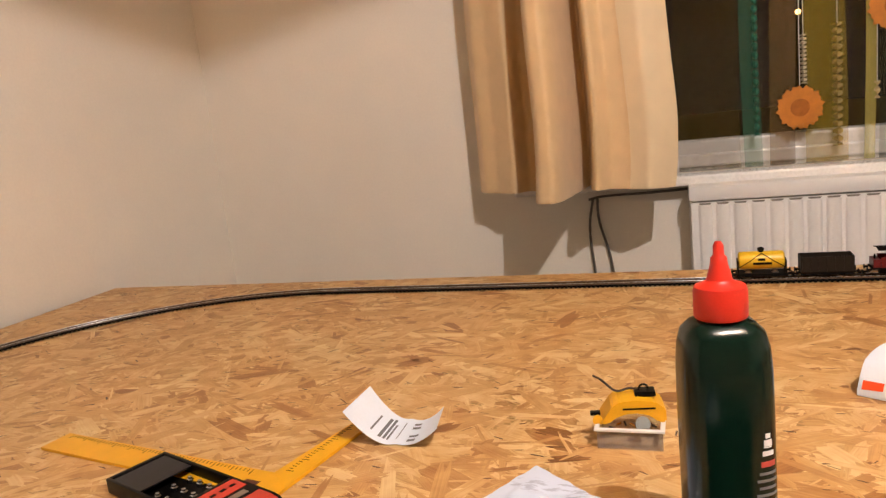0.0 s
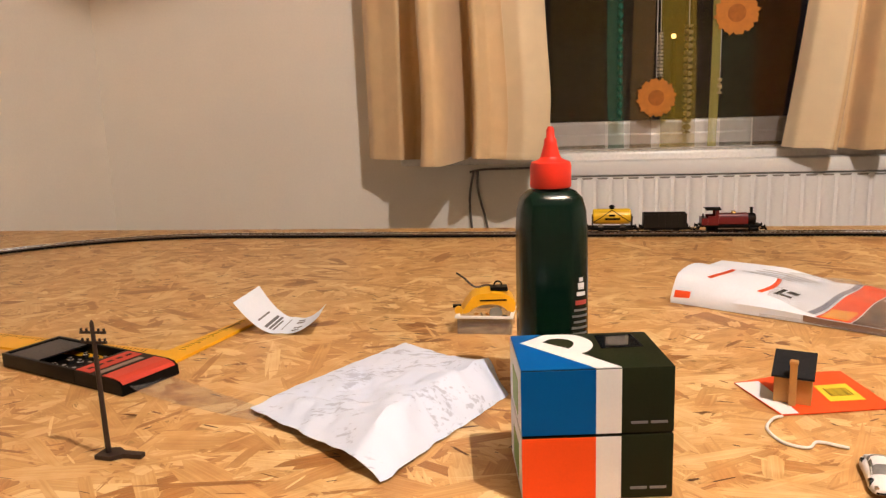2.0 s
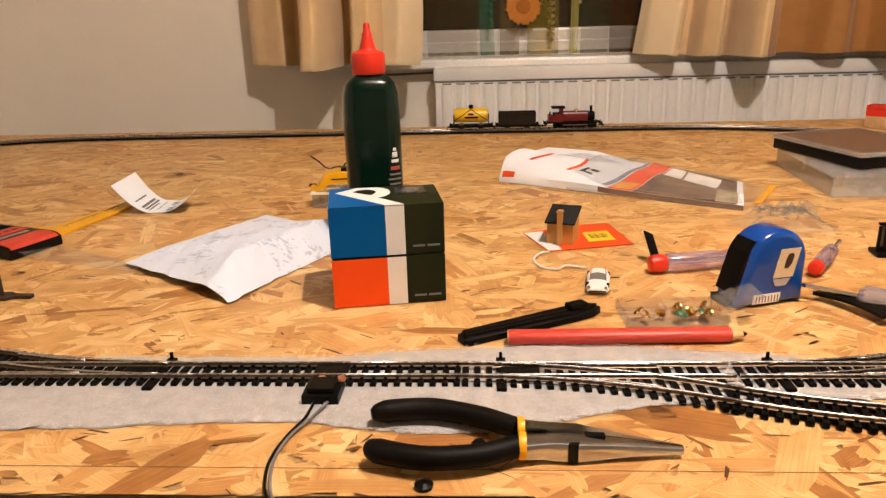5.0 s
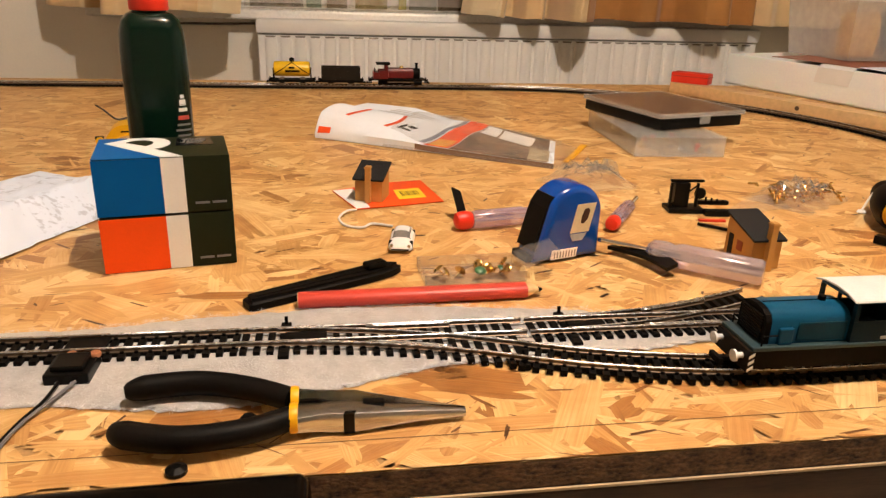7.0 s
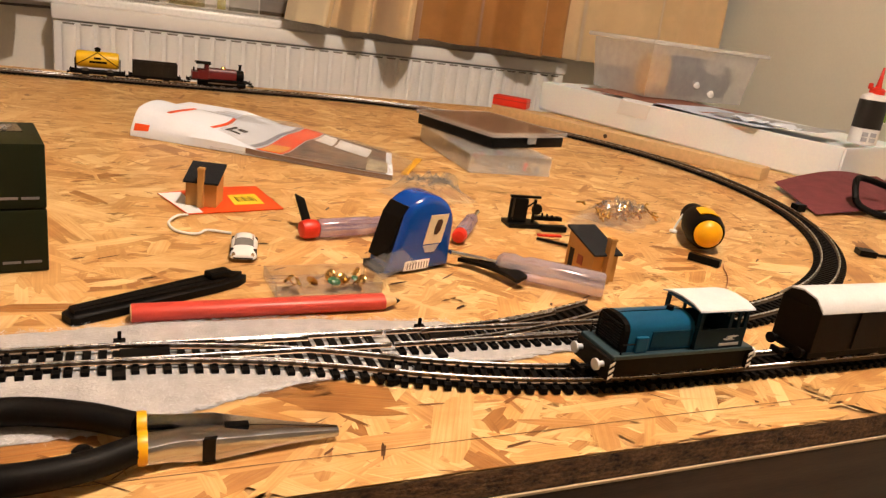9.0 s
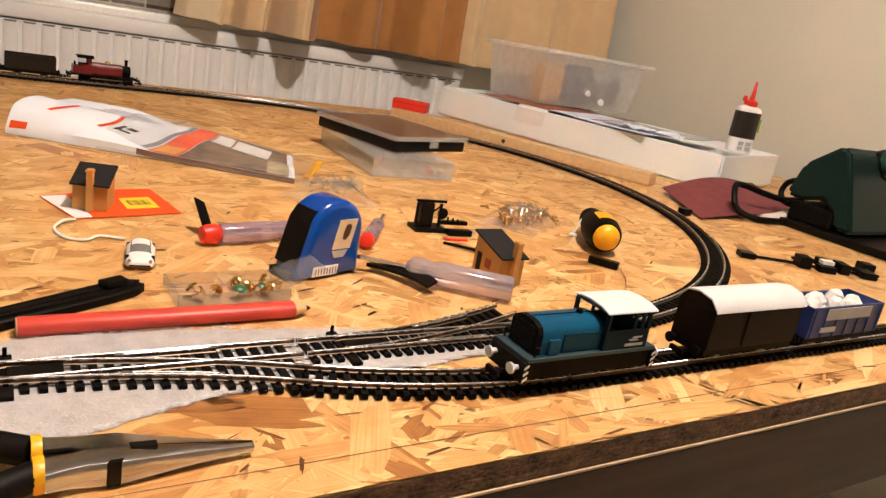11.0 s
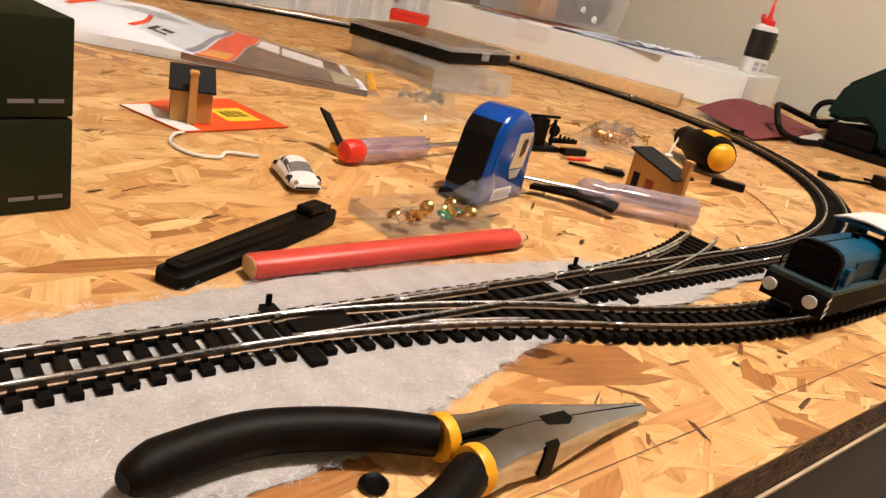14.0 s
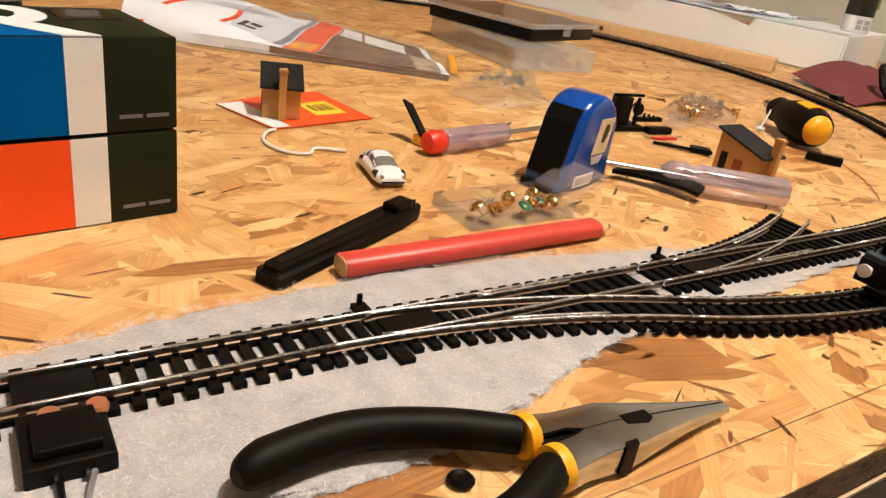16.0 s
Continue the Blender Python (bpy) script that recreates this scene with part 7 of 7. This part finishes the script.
for s in (-1, 1):
    for a, b in ((0.004, 0.036), (0.068, 0.036)):
        part("strap", tube(B(), [(a, s * 0.0140, 0.026), ((a + b) / 2, s * 0.0144, 0.036), (b, s * 0.0085, 0.0468)], 0.0007, 5), BASE_BLACK, tk)
    part("lettering_bar", box(B(), 0.024, 0.050, s * 0.0137 - 0.0004, s * 0.0137 + 0.0004, 0.0300, 0.0335), BASE_BLACK, tk, "dark unreadable lettering")
    part("lettering_bar", box(B(), 0.031, 0.041, s * 0.0134 - 0.0004, s * 0.0134 + 0.0004, 0.0360, 0.0395), BASE_BLACK, tk)
open_wagon("open_wagon", X0 + 0.103, YBK, 0.071, WAGON_GREY, "dark grey model open coal wagon", 0.0395)

sl = thing("tank_engine", at(X0 + 0.196, YBK), "maroon model saddle tank steam engine", "model engine")
part("frame", box(B(), 0.0, 0.098, -0.0150, 0.0150, 0.0170, 0.0196, 0.0005), BASE_BLACK, sl)
part("chassis", box(B(), 0.012, 0.084, -0.0060, 0.0060, 0.0090, 0.0170), BASE_BLACK, sl)
wheels(sl, (0.032, 0.064), 0.0084)
part("coupling_rod", box(B(), 0.029, 0.088, -0.0112, -0.0104, 0.0128, 0.0146), WARM_STEEL, sl)
for y in (-0.0115, 0.0115):
    part("cylinder", lathe(B(), [(0.0038, 0.078), (0.0042, 0.079), (0.0042, 0.092), (0.0038, 0.093)], 14, pose(0, y, 0.0135, 0, 90, 0)), BASE_BLACK, sl)
part("saddle_tank", prism(B(), [(-0.0130, 0.0215), (-0.0132, 0.0330), (-0.0105, 0.0375), (0.0, 0.0392), (0.0105, 0.0375), (0.0132, 0.0330), (0.0130, 0.0215)], 0.030, 0.0765, SIDE), MAROON, sl, "maroon rounded saddle tank", smooth=True)
part("smokebox", lathe(B(), [(0.0095, 0.077), (0.0098, 0.078), (0.0098, 0.0885), (0.0080, 0.0900)], 20, pose(0, 0, 0.0285, 0, 90, 0)), BASE_BLACK, sl, smooth=True)
part("saddle", box(B(), 0.078, 0.088, -0.0075, 0.0075, 0.0196, 0.0230), BASE_BLACK, sl)
part("chimney", lathe(B(), [(0.0036, 0.0370), (0.0024, 0.0385), (0.0023, 0.0460), (0.0032, 0.0470), (0.0030, 0.0480)], 16, pose(0.0835, 0, 0)), BASE_BLACK, sl, smooth=True)
part("dome", lathe(B(), [(0.0045, 0.0385), (0.0040, 0.0405), (0.0020, 0.0425)], 14, pose(0.055, 0, 0)), BRASS, sl, smooth=True)
bm = B()
for y in (-0.0138, 0.0138):
    box(bm, 0.012, 0.029, y - 0.0006, y + 0.0006, 0.0197, 0.0350)
    box(bm, 0.024, 0.029, y - 0.0006, y + 0.0006, 0.0351, 0.0460)
box(bm, 0.0285, 0.0297, -0.0132, 0.0132, 0.0197, 0.0460)
part("cab", bm, MAROON, sl)
part("cab_roof", prism(B(), [(-0.0155, 0.0452), (0.0, 0.0478), (0.0155, 0.0452), (0.0155, 0.0464), (0.0, 0.0490), (-0.0155, 0.0464)], 0.008, 0.033, SIDE), BASE_BLACK, sl)
part("bunker", box(B(), 0.002, 0.0118, -0.0138, 0.0138, 0.0197, 0.0315, 0.0005), MAROON, sl)
part("brake_column", lathe(B(), [(0.0014, 0.0316), (0.0016, 0.0360), (0.0008, 0.0390)], 8, pose(0.005, -0.006, 0)), BASE_BLACK, sl)
buffers(sl, 0.0, -1, 0.0165, 0.011)
buffers(sl, 0.098, 1, 0.0165, 0.011)
couplings(sl, 0.0, 0.098)

# ---- ornaments and voile strips at the window ----
VY = YB - 0.016


voile_step = [0.0]


def voile(x0, x1, col, keep, label, low=0.118):
    m = film("voile_" + label.split()[0], col, keep, 0.5, spec=0.0)
    voile_step[0] += 0.0009
    back = voile_step[0]
    th = thing("voile_strip", None, label, "window hanging", "voile strips")

    def place(u, v):
        return Vector((x0 + (x1 - x0) * u + 0.003 * math.sin(v * 9 + x0 * 40), VY - back - 0.010 * (1 - v) + 0.0004 * math.sin(u * 9 + x0 * 50), low + 1.12 * v))

    part("cloth", sheet(B(), 10, 24, place, 0.0), m, th, smooth=True)
    part("hem", sheet(B(), 10, 1, lambda u, v: place(u, 0.008 * v) + Vector((0, -0.0002, 0)), 0.0), m, th)
    return th


voile(0.535, 0.572, (0.06, 0.26, 0.16), 0.62, "teal see-through voile strip hanging at the window")
voile(0.590, 0.640, (0.24, 0.155, 0.065), 0.58, "mauve-grey see-through voile strip hanging at the window")
voile(0.655, 0.735, (0.44, 0.33, 0.035), 0.62, "olive see-through voile strip hanging at the window")
voile(0.768, 0.788, (0.66, 0.60, 0.17), 0.52, "yellow see-through voile strip hanging at the window")
voile(0.400, 0.530, (0.075, 0.055, 0.008), 0.75, "brown see-through voile strip hanging at the window")
voile(0.868, 0.960, (0.055, 0.014, 0.002), 0.50, "dark-brown see-through voile strip hanging at the window")
voile(0.792, 0.862, (0.030, 0.060, 0.030), 0.72, "green-black see-through voile strip hanging at the window")
voile(0.385, 0.970, (0.20, 0.12, 0.010), 0.90, "gold see-through voile curtain hanging across the window")


def sunflower(x, z, r, label):
    th = thing("sunflower_ornament", pose(x, VY - 0.016, z), label, "window ornament", "sunflower ornaments")
    pts = []
    for k in range(44):
        rr = r * (1.0 if k % 2 else 0.90) * (1 + 0.05 * math.sin(k * 1.7))
        pts.append((rr * math.cos(2 * math.pi * k / 44), rr * math.sin(2 * math.pi * k / 44)))
    part("petals", prism(B(), pts, -0.0008, 0.0008, LIE), mat("orange_petals", (0.52, 0.19, 0.018), 0.7, var=0.15, scale=60), th)
    part("centre", lathe(B(), [(r * 0.42, -0.0014), (r * 0.40, 0.0016)], 20, pose(0, 0, 0, 90, 0, 0)), mat("brown_orange_centre", (0.36, 0.12, 0.012), 0.8, var=0.25, scale=90), th)
    part("cord", tube(B(), [(0, 0.001, r * 0.9), (0, 0.001, 1.28 - z)], 0.0008, 5), WHITE_PLASTIC, th)
    return th


sunflower(0.647, 0.236, 0.046, "round orange sunflower ornament hanging at the window")
sunflower(0.822, 0.420, 0.050, "large orange sunflower ornament with notched petals")


def spiral(x, z0, z1, r, material, label, turns):
    th = thing("twisted_ornament", pose(x, VY - 0.014, z0), label, "window ornament", "twisted ornaments")
    h = z1 - z0
    part("ribbon", sheet(B(), 2, 90, lambda u, v: Vector((r * (2 * u - 1) * math.cos(turns * 2 * math.pi * v), r * (2 * u - 1) * math.sin(turns * 2 * math.pi * v) * 0.9, h * v)), 0.0004), material, th, smooth=True)
    part("cord", tube(B(), [(0, 0, h), (0, 0, 1.28 - z0)], 0.0007, 5), WHITE_PLASTIC, th)
    return th


spiral(0.655, 0.285, 0.385, 0.0070, mat("pearl_ribbon", (0.80, 0.74, 0.60), 0.2, metal=0.4), "pearly twisted ribbon ornament above the sunflower", 6)
spiral(0.718, 0.150, 0.40, 0.0105, mat("gold_ribbon", (0.75, 0.62, 0.28), 0.2, metal=0.6), "gold twisted ribbon ornament at the window", 8)
spiral(0.562, 0.185, 0.60, 0.0065, mat("teal_ribbon", (0.05, 0.22, 0.15), 0.25, metal=0.4), "teal twisted ribbon ornament at the window", 11)
spiral(0.790, 0.240, 0.275, 0.0060, mat("pale_ribbon", (0.60, 0.50, 0.28), 0.3, metal=0.4), "small pale twisted ribbon ornament", 1)

sl_ = thing("street_lamp", pose(1.868, 11.295, 1.138), "far warm street lamp glowing in the dark outside", "street lamp")
part("lantern", lathe(B(), [(0.014, -0.034), (0.036, -0.014), (0.036, 0.014), (0.014, 0.034)], 12), glow("street_lamp_glow", (1.0, 0.62, 0.18), 5.0), sl_)
part("post", lathe(B(), [(0.06, FLOOR - 1.138 - 0.4), (0.04, -0.06)], 10), BASE_BLACK, sl_)
part("ground", box(B(), -30, 32, 1.9, 40, FLOOR - 0.5, FLOOR - 0.4), mat("night_garden", (0.03, 0.04, 0.025), 0.9, var=0.4, scale=2), None, "dark garden ground outside the window", kind="structure")["category"] = "ground"
